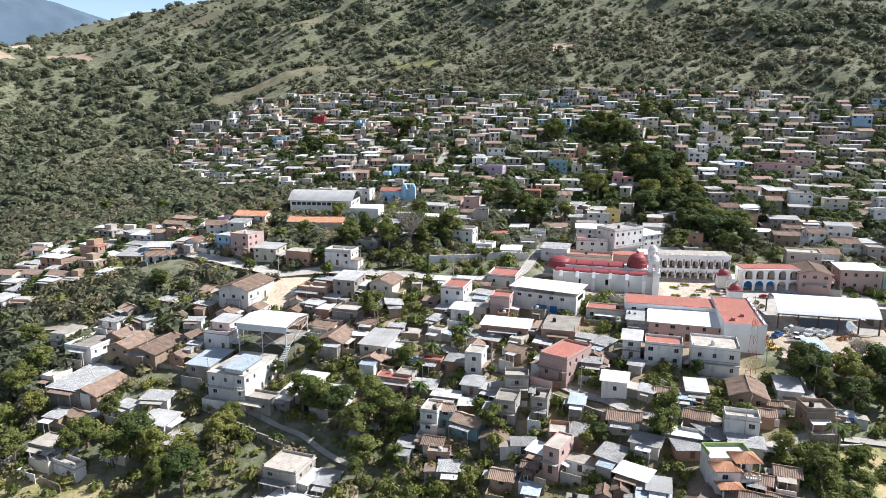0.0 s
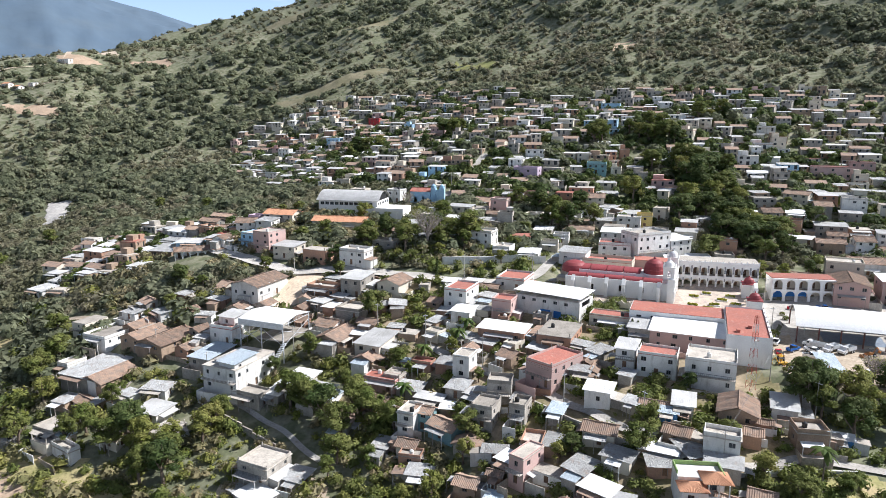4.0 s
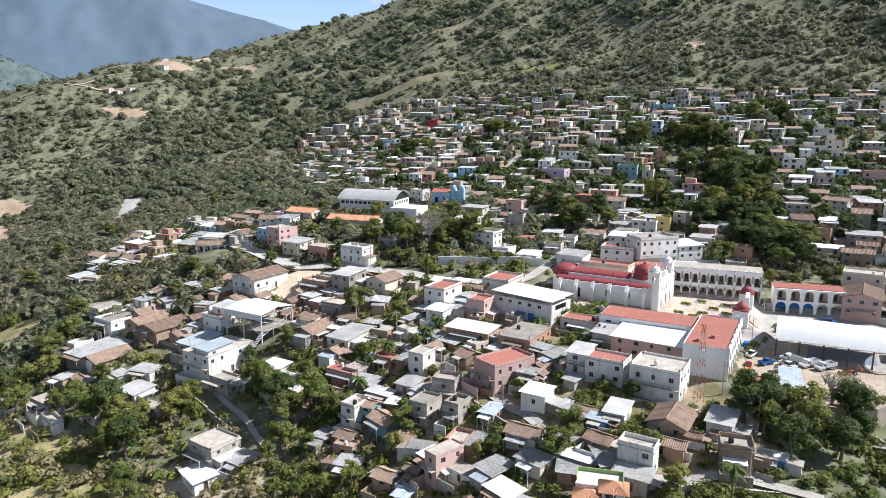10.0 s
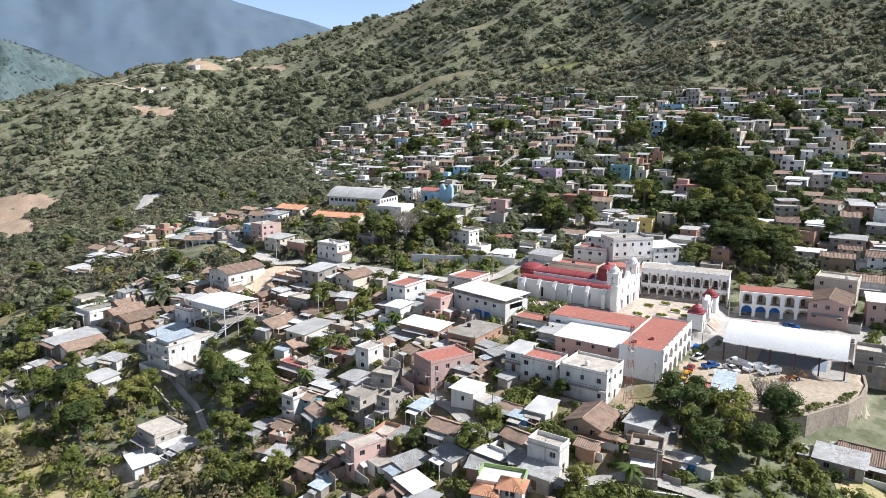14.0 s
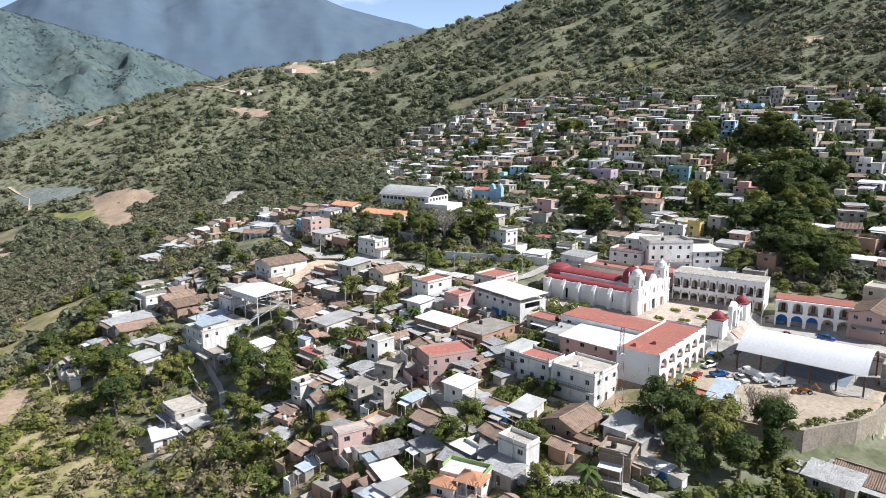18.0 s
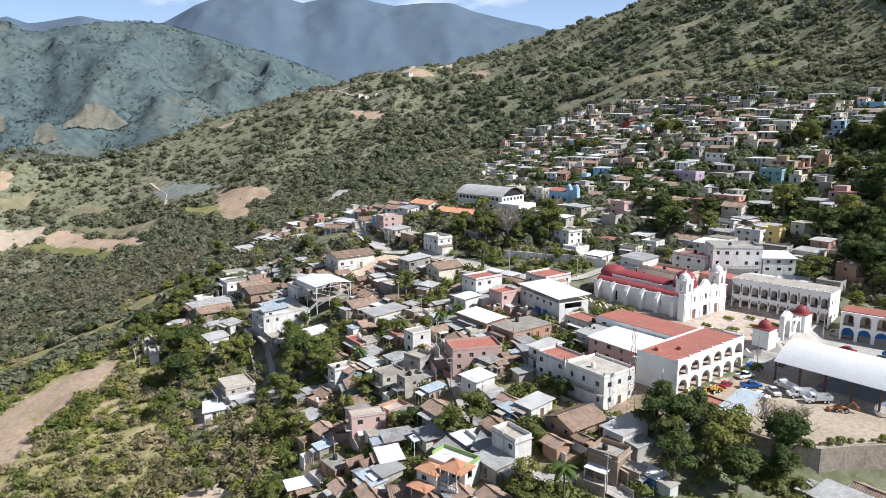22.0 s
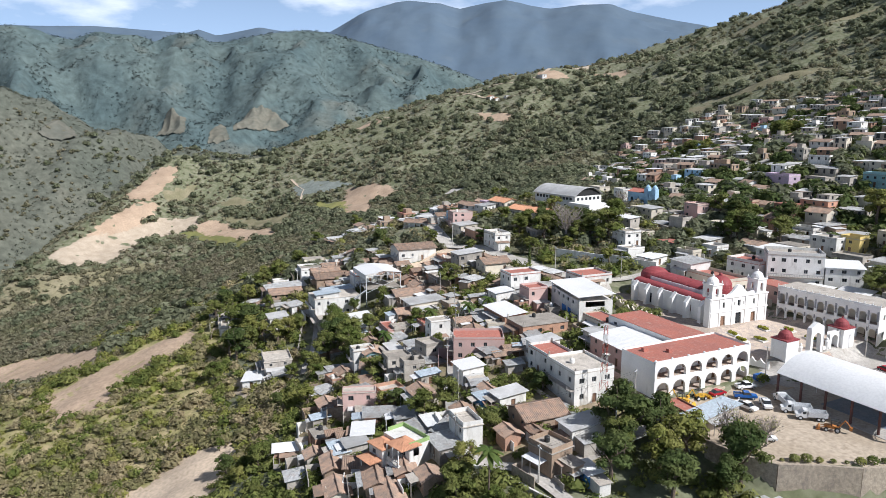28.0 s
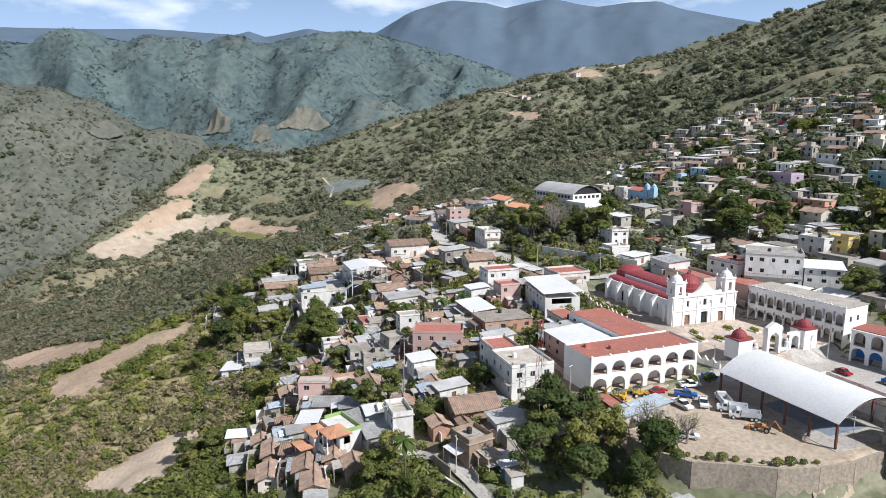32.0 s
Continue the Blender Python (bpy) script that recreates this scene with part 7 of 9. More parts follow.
def green_hall():
    """White two-storey hall under an overhanging white roof, teal end wall."""
    ob = thing("market_hall", pose(22.6, 217.0, -3.8, 0, 0, -27), "white two-storey hall with a teal end wall", "hall")
    W, D, H = 21.5, 10.5, 7.6
    b = Box()
    holes = [(2 + 3.6 * k, 4.6, 3.3 + 3.6 * k, 5.6) for k in range(5)]
    low = [(8.5, 0, 12.0, 2.6), (13.0, 0, 15.5, 2.6)]
    b.panel((0, 0), (1, 0), (0, -1), W, -4, H - 1.4, holes + low, 0.25)
    b.panel((W, 0), (0, 1), (1, 0), D, -4, H - 1.4, [(2, 4.4, 8, 6.0)], 0.3)
    b.panel((W, D), (-1, 0), (0, 1), W, -4, H - 1.4, [])
    b.face([(0, 0, H - 1.4), (W, 0, H - 1.4), (W, D, H - 1.4), (0, D, H - 1.4)])
    part("wall", b.mesh("wall", "white"), ob)
    e = Box()
    e.panel((0, D), (0, -1), (-1, 0), D, -4, H - 1.4, [(2, 0.5, 3.2, 2.0), (6, 0.5, 7.2, 2.0), (2, 4, 3.2, 5.2), (6, 4, 7.2, 5.2)])
    part("end_wall", e.mesh("end_wall", "green"), ob, "teal-green end wall")
    for a0, z0, a1, z1 in holes:
        part("window", window_mesh(a1 - a0, z1 - z0), ob, at=pose((a0 + a1) / 2, 0.2, z0))
    for a0, z0, a1, z1 in low:
        d = Box()
        d.box(a0, 0.15, z0, a1, 0.22, z1)
        part("shutter", d.mesh("shutter", "bluedoor"), ob, "blue roller shutter")
    for x in (0.2, W / 3, 2 * W / 3, W - 0.2):
        for y in (0.2, D - 0.2):
            p = Box()
            p.box(x - 0.08, y - 0.08, H - 1.4, x + 0.08, y + 0.08, H)
            part("roof_post", p.mesh("roof_post", "steel"), ob)
    part("roof", sheet_roof(W, D, H, 0.7, 0.5, "whitesheet", random.Random(2)), ob, at=pose(W / 2, D / 2, 0))
    HOUSES.append((34, 217, -27, 22, 12))


green_hall()


def mast():
    ob = thing("radio_mast", pose(80.0, 168.6, ground_at(80, 168.6), 0, 0, 20), "red and white lattice radio mast", "mast")
    n, H = 9, 18.5
    for k in range(n):
        z0, z1 = H * k / n, H * (k + 1) / n
        a, c = 0.85 - 0.55 * k / n, 0.85 - 0.55 * (k + 1) / n
        for sx, sy in ((-1, -1), (1, -1), (1, 1), (-1, 1)):
            ex, ey = (-sy, sx)
            for name, p, q, r in (("leg", (sx * a, sy * a, z0), (sx * c, sy * c, z1), 0.05), ("brace", (sx * a, sy * a, z0), (ex * c, ey * c, z1), 0.03), ("crossbar", (sx * c, sy * c, z1), (ex * c, ey * c, z1), 0.03)):
                b = Box()
                b.tube(p, q, r, 4)
                part(name, b.mesh(name, "redsteel" if k % 2 == 0 else "white"), ob)
    d = Box()
    d.lathe(0.6, 0, [(0.0, 12.0), (0.5, 12.2), (0.6, 12.4)], 12)
    part("dish", d.mesh("dish", "white"), ob)


mast()


def retaining_wall():
    ob = thing("retaining_wall", Matrix.Identity(4), "tall curved retaining wall of rough stone with cement ribs", "wall")
    line = [(104, 168.4), (111, 167.9), (116.8, 169.4), (121.8, 174.7), (126.8, 179.1), (130.8, 185.2), (133.4, 191.9), (134.6, 200)]
    for (x0, y0), (x1, y1) in zip(line, line[1:]):
        L = math.hypot(x1 - x0, y1 - y0)
        m = pose(x0, y0, 0, 0, 0, math.degrees(math.atan2(y1 - y0, x1 - x0)))
        b = Box()
        b.box(0, -0.3, -15, L, 0.3, -5.0)
        part("wall_panel", b.mesh("wall_panel", "stonewall"), ob, at=m)
        r = Box()
        r.box(-0.02, -0.42, -14, 0.35, -0.31, -5.0).box(L / 2, -0.42, -14, L / 2 + 0.35, -0.31, -5.0).box(-0.02, -0.45, -5.0, L, 0.4, -4.7)
        part("rib", r.mesh("rib", "block"), ob)


retaining_wall()


def plain_wall(line, h, mat, name, label):
    ob = thing(name, Matrix.Identity(4), label, "wall")
    for (x0, y0), (x1, y1) in zip(line, line[1:]):
        n = max(1, round(math.hypot(x1 - x0, y1 - y0) / 5))
        for k in range(n):
            ax, ay, bx, by = x0 + (x1 - x0) * k / n, y0 + (y1 - y0) * k / n, x0 + (x1 - x0) * (k + 1) / n, y0 + (y1 - y0) * (k + 1) / n
            b = Box()
            L = math.hypot(bx - ax, by - ay)
            b.box(0, -0.15, -3, L, 0.15, h).box(-0.05, -0.22, h, L, 0.22, h + 0.12)
            part("wall_bay", b.mesh("wall_bay", mat), ob, at=pose(ax, ay, max(ground_at(ax, ay), ground_at(bx, by)), 0, 0, math.degrees(math.atan2(by - ay, bx - ax))))
    return ob


plain_wall([(-5, 251), (8, 254), (20, 257), (33, 259)], 2.6, "white", "cemetery_wall", "long stained white wall beside the wooded park")
plain_wall([(-63, 174), (-52, 167), (-44, 162), (-36, 157)], 1.4, "block", "path_wall", "grey parapet wall along the footpath")
plain_wall([(61, 134), (70, 136), (80, 138.5), (92, 139)], 0.7, "white", "path_wall", "low pale wall along the footway")
plain_wall([(48, 145), (36, 155), (28, 163)], 2.0, "block", "street_wall", "grey block wall along the shaded street")
plain_wall([(-37, 194), (-28, 190), (-16, 186)], 1.6, "stonewall", "terrace_wall", "rough stone terrace wall")
plain_wall([(-98, 198), (-84, 194), (-72, 190)], 1.2, "stonewall", "terrace_wall", "rough stone terrace wall")

# ---- houses climbing the hill and the western quarter ----
HILL = [(-250, 638), (-169, 692), (-102, 691), (-12, 616), (49, 540), (102, 560), (138, 545), (174, 525), (230, 507), (293, 470), (250, 380), (184, 266), (141, 285), (112, 315), (66, 312), (25, 322), (-23, 340), (-37, 361), (-83, 384), (-120, 412), (-200, 516)]
WEST = [(-174, 264), (-198, 322), (-168, 340), (-124, 325), (-90, 310), (-86, 290), (-94, 272), (-115, 259), (-135, 250), (-150, 240), (-160, 235)]
GREENS = [(117, 374, 19), (112, 345, 13), (104, 312, 12), (120, 292, 14), (76, 338, 12), (95, 420, 20), (22, 280, 9), (-6, 272, 9), (38, 300, 6), (108, 330, 16), (60, 420, 10), (-30, 470, 16), (140, 460, 14), (-90, 480, 18)]


def inside(p, poly):
    hit, a = False, poly[-1]
    for c in poly:
        if (a[1] > p[1]) != (c[1] > p[1]) and p[0] < (c[0] - a[0]) * (p[1] - a[1]) / (c[1] - a[1]) + a[0]:
            hit = not hit
        a = c
    return hit


CELLS = {}


def clear(x, y, r):
    """True where no building stands within r."""
    done = CELLS.setdefault("done", 0)
    for q in HOUSES[done:]:
        CELLS.setdefault((int(q[0] // 28), int(q[1] // 28)), []).append(q)
    CELLS["done"] = len(HOUSES)
    cx, cy = int(x // 28), int(y // 28)
    for i in (cx - 1, cx, cx + 1):
        for j in (cy - 1, cy, cy + 1):
            for hx, hy, turn, w, d in CELLS.get((i, j), ()):
                c, s = math.cos(radians(turn)), math.sin(radians(turn))
                u, v = abs((x - hx) * c + (y - hy) * s), abs((y - hy) * c - (x - hx) * s)
                if u < w / 2 + r and v < d / 2 + r:
                    return False
    return True


def clear_road(x, y, r):
    return float(np.min(np.hypot(ROAD_PTS[:, 0] - x, ROAD_PTS[:, 1] - y))) > r


WALLS = ["block"] * 16 + ["white"] * 9 + ["cream"] * 10 + ["brick"] * 3 + ["adobe"] * 6 + ["pink", "skyblue"]
TOPS = ["flat"] * 8 + ["sheet"] * 8 + ["greysheet"] * 7 + ["tile"] * 6 + ["red"]


FAR_MATS = sorted(set(WALLS)) + ["flatroof", "sheet", "whitesheet", "greysheet", "tile", "redroof", "glass"]
far_town = Box()


def far_house(x, y, turn, w, d, h, roof, wall, st, r):
    """A small house far up the hill: walls with dark openings, a roof, now and then a porch or a roof room."""
    HOUSES.append((x, y, turn, w, d))
    g, c, s = ground_at(x, y), math.cos(radians(turn)), math.sin(radians(turn))

    def add(b, *mats):
        """Sets one part down at the house's place in the mesh of the upper town."""
        for face, slot in zip(b.f, b.m):
            far_town.face([(x + b.v[i][0] * c - b.v[i][1] * s, y + b.v[i][0] * s + b.v[i][1] * c, g + b.v[i][2]) for i in face], FAR_MATS.index(mats[slot]))

    k = Box()
    hw, hd = w / 2, d / 2
    for o, u, n, width in (((-hw, -hd), (1, 0), (0, -1), w), ((hw, -hd), (0, 1), (1, 0), d), ((-hw, hd), (0, -1), (-1, 0), d), ((hw, hd), (-1, 0), (0, 1), w)):
        holes = []
        for f in range(st):
            bays = int(width / 2.7)
            for i in range(bays):
                if r.random() < 0.75:
                    m = width * (i + 0.5) / bays
                    lo = h / st * f + (0.1 if r.random() < 0.3 else 0.95)
                    hf = r.choice((0.45, 0.55, 0.8))
                    holes.append((m - hf, lo, m + hf, h / st * f + 2.15))
        k.panel(o, u, n, width, -4, h, holes, 0.25)
        for a0, b0, a1, b1 in holes:
            k.face([(o[0] + u[0] * a - n[0] * 0.24, o[1] + u[1] * a - n[1] * 0.24, z) for a, z in ((a0, b0), (a1, b0), (a1, b1), (a0, b1))], 1)
    t = Box()
    if roof == "tile":
        e = 0.45
        for sg in (-1, 1):
            q = [(-hw - e, sg * (hd + e), h - 0.15), (hw + e, sg * (hd + e), h - 0.15), (hw + e, 0, h + 1.2), (-hw - e, 0, h + 1.2)]
            for q2 in (q, [(p[0], p[1], p[2] - 0.14) for p in q][::-1]):
                t.face(q2 if sg < 0 else q2[::-1])
            t.face([q[0], q[1], (q[1][0], q[1][1], q[1][2] - 0.14), (q[0][0], q[0][1], q[0][2] - 0.14)])
            k.face([(sg * hw, -sg * hd, h), (sg * hw, sg * hd, h), (sg * hw, 0, h + 1.1)])
    elif roof in ("sheet", "greysheet"):
        e, fl = 0.35, r.uniform(0.2, 0.8)
        low, high = h + 0.05, h + 0.05 + fl
        t.face([(-hw - e, -hd - e, low), (hw + e, -hd - e, low), (hw + e, hd + e, high), (-hw - e, hd + e, high)])
        t.face([(-hw - e, hd + e, high - 0.06), (hw + e, hd + e, high - 0.06), (hw + e, -hd - e, low - 0.06), (-hw - e, -hd - e, low - 0.06)])
        t.face([(-hw - e, -hd - e, low - 0.06), (hw + e, -hd - e, low - 0.06), (hw + e, -hd - e, low), (-hw - e, -hd - e, low)])
        k.face([(hw, -hd, h), (hw, hd, h), (hw, hd, h + fl)])
        k.face([(-hw, hd, h), (-hw, -hd, h), (-hw, hd, h + fl)])
    else:
        t.box(-hw - 0.2, -hd - 0.2, h, hw + 0.2, hd + 0.2, h + 0.15)
        p = r.choice((0.3, 0.5, 0.9))
        k.box(-hw, -hd, h + 0.154, hw, -hd + 0.15, h + p).box(hw - 0.15, -hd + 0.15, h + 0.154, hw, hd, h + p)
        if r.random() < 0.5:
            k.box(-hw + 0.5, 0, h + 0.154, 0.2, hd, h + 2.4)
    add(k, wall, "glass")
    top = {"flat": "flatroof", "red": "redroof"}.get(roof, roof)
    if roof == "sheet" and r.random() < 0.4:
        top = "whitesheet"
    add(t, top)
    if r.random() < 0.5:
        b = Box()
        b.box(-hw * 0.9, -hd - 2.0, 2.2, hw * r.uniform(0.3, 0.9), -hd - 0.01, 2.32)
        for px in (-hw * 0.85, 0.0):
            b.box(px, -hd - 1.9, -3, px + 0.14, -hd - 1.76, 2.2)
        add(b, r.choice(("flatroof", "greysheet", "tile", "sheet")))


rng = random.Random(11)
made = 0
for tries in range(20000):
    if made >= 760:
        break
    if tries % 6 == 0:
        x, y, poly = rng.uniform(-198, -86), rng.uniform(235, 340), WEST
    else:
        x, y, poly = rng.uniform(-250, 295), rng.uniform(262, 690), HILL
    if not inside((x, y), poly):
        continue
    if any(math.hypot(x - gx, y - gy) < gr for gx, gy, gr in GREENS) or (y > 540 and rng.random() < 0.3):
        continue
    w, d = rng.uniform(5.0, 11.0), rng.uniform(5.0, 8.5)
    if not clear(x, y, 0.5 * d + 0.35) or not clear_road(x, y, 5.0):
        continue
    st = 2 if rng.random() < 0.28 else 1
    h = 4.9 if st == 2 else rng.uniform(2.2, 2.8)
    if y < 335 and (poly is HILL or x > -130):
        house(round(x, 1), round(y, 1), rng.gauss(-12, 9), w, d, h, rng.choice(TOPS), rng.choice(WALLS), st, seed=tries, detail=1)
    else:
        far_house(x, y, rng.gauss(-12, 9), w, d, h, rng.choice(TOPS), rng.choice(WALLS), st, rng)
    made += 1

tagged(new("upper_town_houses", far_town.mesh("upper_town_houses", *FAR_MATS)), "crowded pale houses of block and plaster far up the hill", "houses", kind="stuff")

# houses between the park and the hill
PARK_SIDE = [(-30, 264), (30, 262), (70, 264), (112, 276), (112, 314), (66, 311), (25, 321), (-22, 338)]
made = 0
for tries in range(900):
    if made >= 34:
        break
    x, y = rng.uniform(-30, 112), rng.uniform(262, 338)
    w, d = rng.uniform(6.0, 11.0), rng.uniform(5.0, 7.5)
    if not inside((x, y), PARK_SIDE) or not clear(x, y, 0.5 * d + 1.4) or not clear_road(x, y, 4.5):
        continue
    st = 2 if rng.random() < 0.25 else 1
    house(round(x, 1), round(y, 1), rng.gauss(-14, 6), w, d, 5.2 if st == 2 else 2.8, rng.choice(TOPS), rng.choice(WALLS), st, seed=tries, detail=1)
    made += 1

# small houses and lean-tos that fill the near quarter
NEAR = [(-110, 150), (-122, 215), (-90, 232), (-30, 240), (20, 236), (40, 205), (50, 180), (66, 150), (62, 124), (22, 122), (-6, 150), (-25, 165), (-45, 180), (-66, 160)]
made = 0
for tries in range(3000):
    if made >= 88:
        break
    x, y = rng.uniform(-122, 68), rng.uniform(122, 240)
    if not inside((x, y), NEAR):
        continue
    if x < -5 and y < 200 and rng.random() < 0.8:
        continue
    w, d = rng.uniform(3.2, 7.5), rng.uniform(3.2, 5.8)
    if not clear(x, y, 0.42 * d) or not clear_road(x, y, 2.6):
        continue
    house(round(x, 1), round(y, 1), rng.gauss(-18, 11) + rng.choice((0, 0, 90)), w, d, rng.uniform(2.1, 2.7), rng.choice(["sheet", "greysheet", "tile", "tile", "greysheet", "flat"]), rng.choice(["block", "block", "brick", "adobe", "white", "cream"]), 1, seed=tries, detail=1, group="small outbuildings", sink=2.5)
    made += 1
for hx, hy, hw_, roof in ((-640, 935, 12, "sheet"), (-556, 846, 18, "sheet"), (-545, 742, 10, "newtile"), (-560, 745, 11, "newtile"), (-534, 752, 8, "sheet"), (-640, 757, 8, "sheet")):
    house(hx, hy, -20, hw_, 7, 3.4, roof, "white", 1, detail=1, group="far ridge houses")


# ---- trees ----
def card_cloud(rs, n, centre, radii, size, flat=0.0):
    """n leaf cards on an uneven shell."""
    a = rs.normal(size=(n, 3))
    a /= np.linalg.norm(a, axis=1)[:, None]
    a[:, 2] = np.where(a[:, 2] < -0.35, -a[:, 2], a[:, 2])
    p = a * rs.uniform(0.74, 1.08, (n, 1)) * radii + centre
    nrm = a + rs.normal(scale=0.34, size=(n, 3)) + (0, 0, 0.3)
    nrm /= np.linalg.norm(nrm, axis=1)[:, None]
    t = np.cross(nrm, rs.normal(size=(n, 3)))
    t /= np.linalg.norm(t, axis=1)[:, None]
    q = np.cross(nrm, t)
    s = size * rs.uniform(0.6, 1.3, (n, 1))
    k = rs.uniform(0.45, 0.9, (n, 1))
    return np.stack([p - t * s, p + t * s * 0.8 - q * s * k * 0.7 + nrm * s * 0.2, p + q * s * (0.6 + k)], 1)


def core(rs, centre, radii):
    """A small closed body of eight uneven faces that fills a clump of leaves."""
    c, r = np.asarray(centre, float), np.asarray(radii, float)
    p = np.array([(1, 0, 0), (0, 1, 0), (-1, 0, 0), (0, -1, 0), (0, 0, 1), (0, 0, -0.7)], float) * r * rs.uniform(0.7, 0.95, (6, 1)) + c
    return p[np.array([(0, 1, 4), (1, 2, 4), (2, 3, 4), (3, 0, 4), (1, 0, 5), (2, 1, 5), (3, 2, 5), (0, 3, 5)])]


def crown_mesh(seed, mat, lobes=20, per=100, tall=1.0):
    """A crown one metre in radius round the origin, of rounded lobes of leaf cards."""
    rs = np.random.RandomState(seed)
    out = []
    for k in range(lobes):
        a = rs.uniform(0, 6.283)
        h = rs.uniform(-0.5, 0.8)
        r = rs.uniform(0.2, 0.74) * math.sqrt(max(0.1, 1 - h * h * 0.8))
        c = np.array([r * math.cos(a), r * math.sin(a), h * tall])
        rad = rs.uniform(0.24, 0.42)
        out.append(core(rs, c, (rad, rad, rad * 0.85)))
        out.append(card_cloud(rs, per, c, (rad, rad, rad * 0.85), 0.062))
    return cards_mesh("crown", np.concatenate(out), mat)


def trunk_mesh(seed, mat="bark", bare=False):
    r = random.Random(seed)
    b = Box()
    b.tube((0, 0, -0.6), (0.02, 0.03, 0.22), 0.055, 7, r2=0.04).tube((0.02, 0.03, 0.22), (0.0, 0.05, 0.5), 0.04, 7, r2=0.026)
    for k in range(16 if bare else 6):
        a, h = k * 2.4 + r.random(), r.uniform(0.25, 0.5)
        e = Vector((math.cos(a) * r.uniform(0.15, 0.34), math.sin(a) * r.uniform(0.15, 0.34), h + r.uniform(0.12, 0.4)))
        b.tube((0.0, 0.04, h), e, 0.018, 5, r2=0.008)
        for j in range(6 if bare else 1):
            f = e + Vector((r.uniform(-0.16, 0.16), r.uniform(-0.16, 0.16), r.uniform(0.02, 0.18)))
            b.tube(e * 0.8, f, 0.008, 4, r2=0.003)
            if bare:
                for _ in range(3):
                    b.tube(f * 0.95, f + Vector((r.uniform(-0.1, 0.1), r.uniform(-0.1, 0.1), r.uniform(0, 0.1))), 0.004, 3, r2=0.002)
    return b.mesh("trunk", mat)


CROWNS = {"green": [crown_mesh(s, "leaf") for s in (1, 2, 3)], "dark": [crown_mesh(s, "leaf_dark", 22) for s in (4, 5, 6)], "light": [crown_mesh(s, "leaf_light", 17, 80) for s in (7, 8)], "bare": [cards_mesh("crown", card_cloud(np.random.RandomState(9), 110, (0, 0, 0.1), (0.9, 0.9, 0.8), 0.06), "leaf_light")]}
TRUNKS = [trunk_mesh(s) for s in (1, 2, 3)]
BARE_TRUNK = trunk_mesh(5, "drybark", True)
TREE_LABEL = {"green": "leafy green tree with a rounded uneven crown", "dark": "dense dark green tree", "light": "yellow-green leafy tree with an open crown", "bare": "nearly leafless tree with pale grey branches"}
TREES = []


def tree(x, y, h, kind="green", group="town trees"):
    r = random.Random(int(x * 31 + y * 17))
    h *= 1.22
    g = ground_at(x, y)
    ob = thing("tree", pose(x, y, g, 0, 0, r.uniform(0, 360)), TREE_LABEL[kind], "tree", group)
    t = part("trunk", BARE_TRUNK if kind == "bare" else r.choice(TRUNKS), ob)
    t.scale = (h, h, h)
    c = part("crown", r.choice(CROWNS[kind]), ob)
    wide = h * r.uniform(0.42, 0.56)
    c.location = (0, 0, h * 0.60)
    c.scale = (wide, wide * r.uniform(0.85, 1.1), h * 0.42)
    TREES.append((x, y, wide))
    return ob


def town_tree(x, y, h, kind):
    if clear(x, y, 0.6):
        tree(x, y, h, kind)


town_tree(92, 161, 8.8, "dark")
town_tree(96, 150, 8.0, "dark")
town_tree(101, 158, 8.0, "light")
town_tree(106, 154, 7.2, "dark")
town_tree(92, 173, 7.2, "dark")
town_tree(108, 169, 6.4, "bare")
town_tree(112, 162, 6.4, "dark")
town_tree(102, 170, 7.2, "light")
town_tree(112, 175, 4.8, "bare")
town_tree(92, 158, 6.4, "green")
town_tree(-37, 172, 9, "green")
town_tree(-22, 162, 10, "dark")
town_tree(-17, 166, 9, "green")
town_tree(-19, 152, 6, "green")
town_tree(-20, 147, 5, "green")
town_tree(12, 155, 6, "green")
town_tree(18, 157, 5, "light")
town_tree(4, 160, 5, "green")
town_tree(-66, 146, 8, "green")
town_tree(-76, 159, 9, "dark")
town_tree(-93, 158, 7, "green")
town_tree(-63, 157, 7, "light")
town_tree(-56, 165, 6, "light")
town_tree(-55, 168, 6, "green")
town_tree(-96, 187, 6, "green")
town_tree(-111, 185, 6, "green")
town_tree(-121, 184, 7, "green")
town_tree(-122, 168, 7, "dark")
town_tree(-39, 210, 8, "green")
town_tree(-46, 212, 7, "green")
town_tree(-22, 212, 8, "green")
town_tree(-8, 203, 6, "green")
town_tree(-24, 217, 8, "dark")
town_tree(5, 190, 5, "light")
town_tree(52, 148, 7, "green")
town_tree(57, 154, 6, "green")
town_tree(62, 157, 5, "green")
town_tree(65, 166, 4, "dark")
town_tree(62, 131, 6, "green")
town_tree(69, 136, 5, "light")
town_tree(33, 144, 4, "light")
town_tree(50, 143, 6, "green")
town_tree(-12, 265, 12, "bare")
town_tree(-21, 261, 9, "green")
town_tree(-6, 277, 11, "dark")
town_tree(-36, 263, 8, "green")
town_tree(-5, 270, 9, "green")
town_tree(4, 275, 8, "green")
town_tree(-44, 294, 8, "light")
town_tree(-56, 273, 7, "green")
town_tree(31, 316, 10, "dark")
town_tree(45, 310, 9, "dark")
town_tree(50, 318, 9, "dark")
town_tree(22, 320, 9, "green")
town_tree(-22, 254, 4, "light")
town_tree(105, 349, 14, "dark")
town_tree(113, 361, 12, "dark")
town_tree(98, 354, 10, "green")
town_tree(91, 377, 9, "green")
town_tree(95, 415, 9, "green")
town_tree(128, 376, 8, "green")
town_tree(122, 287, 9, "dark")
town_tree(112, 288, 9, "dark")
town_tree(129, 293, 9, "green")
town_tree(138, 304, 7, "green")
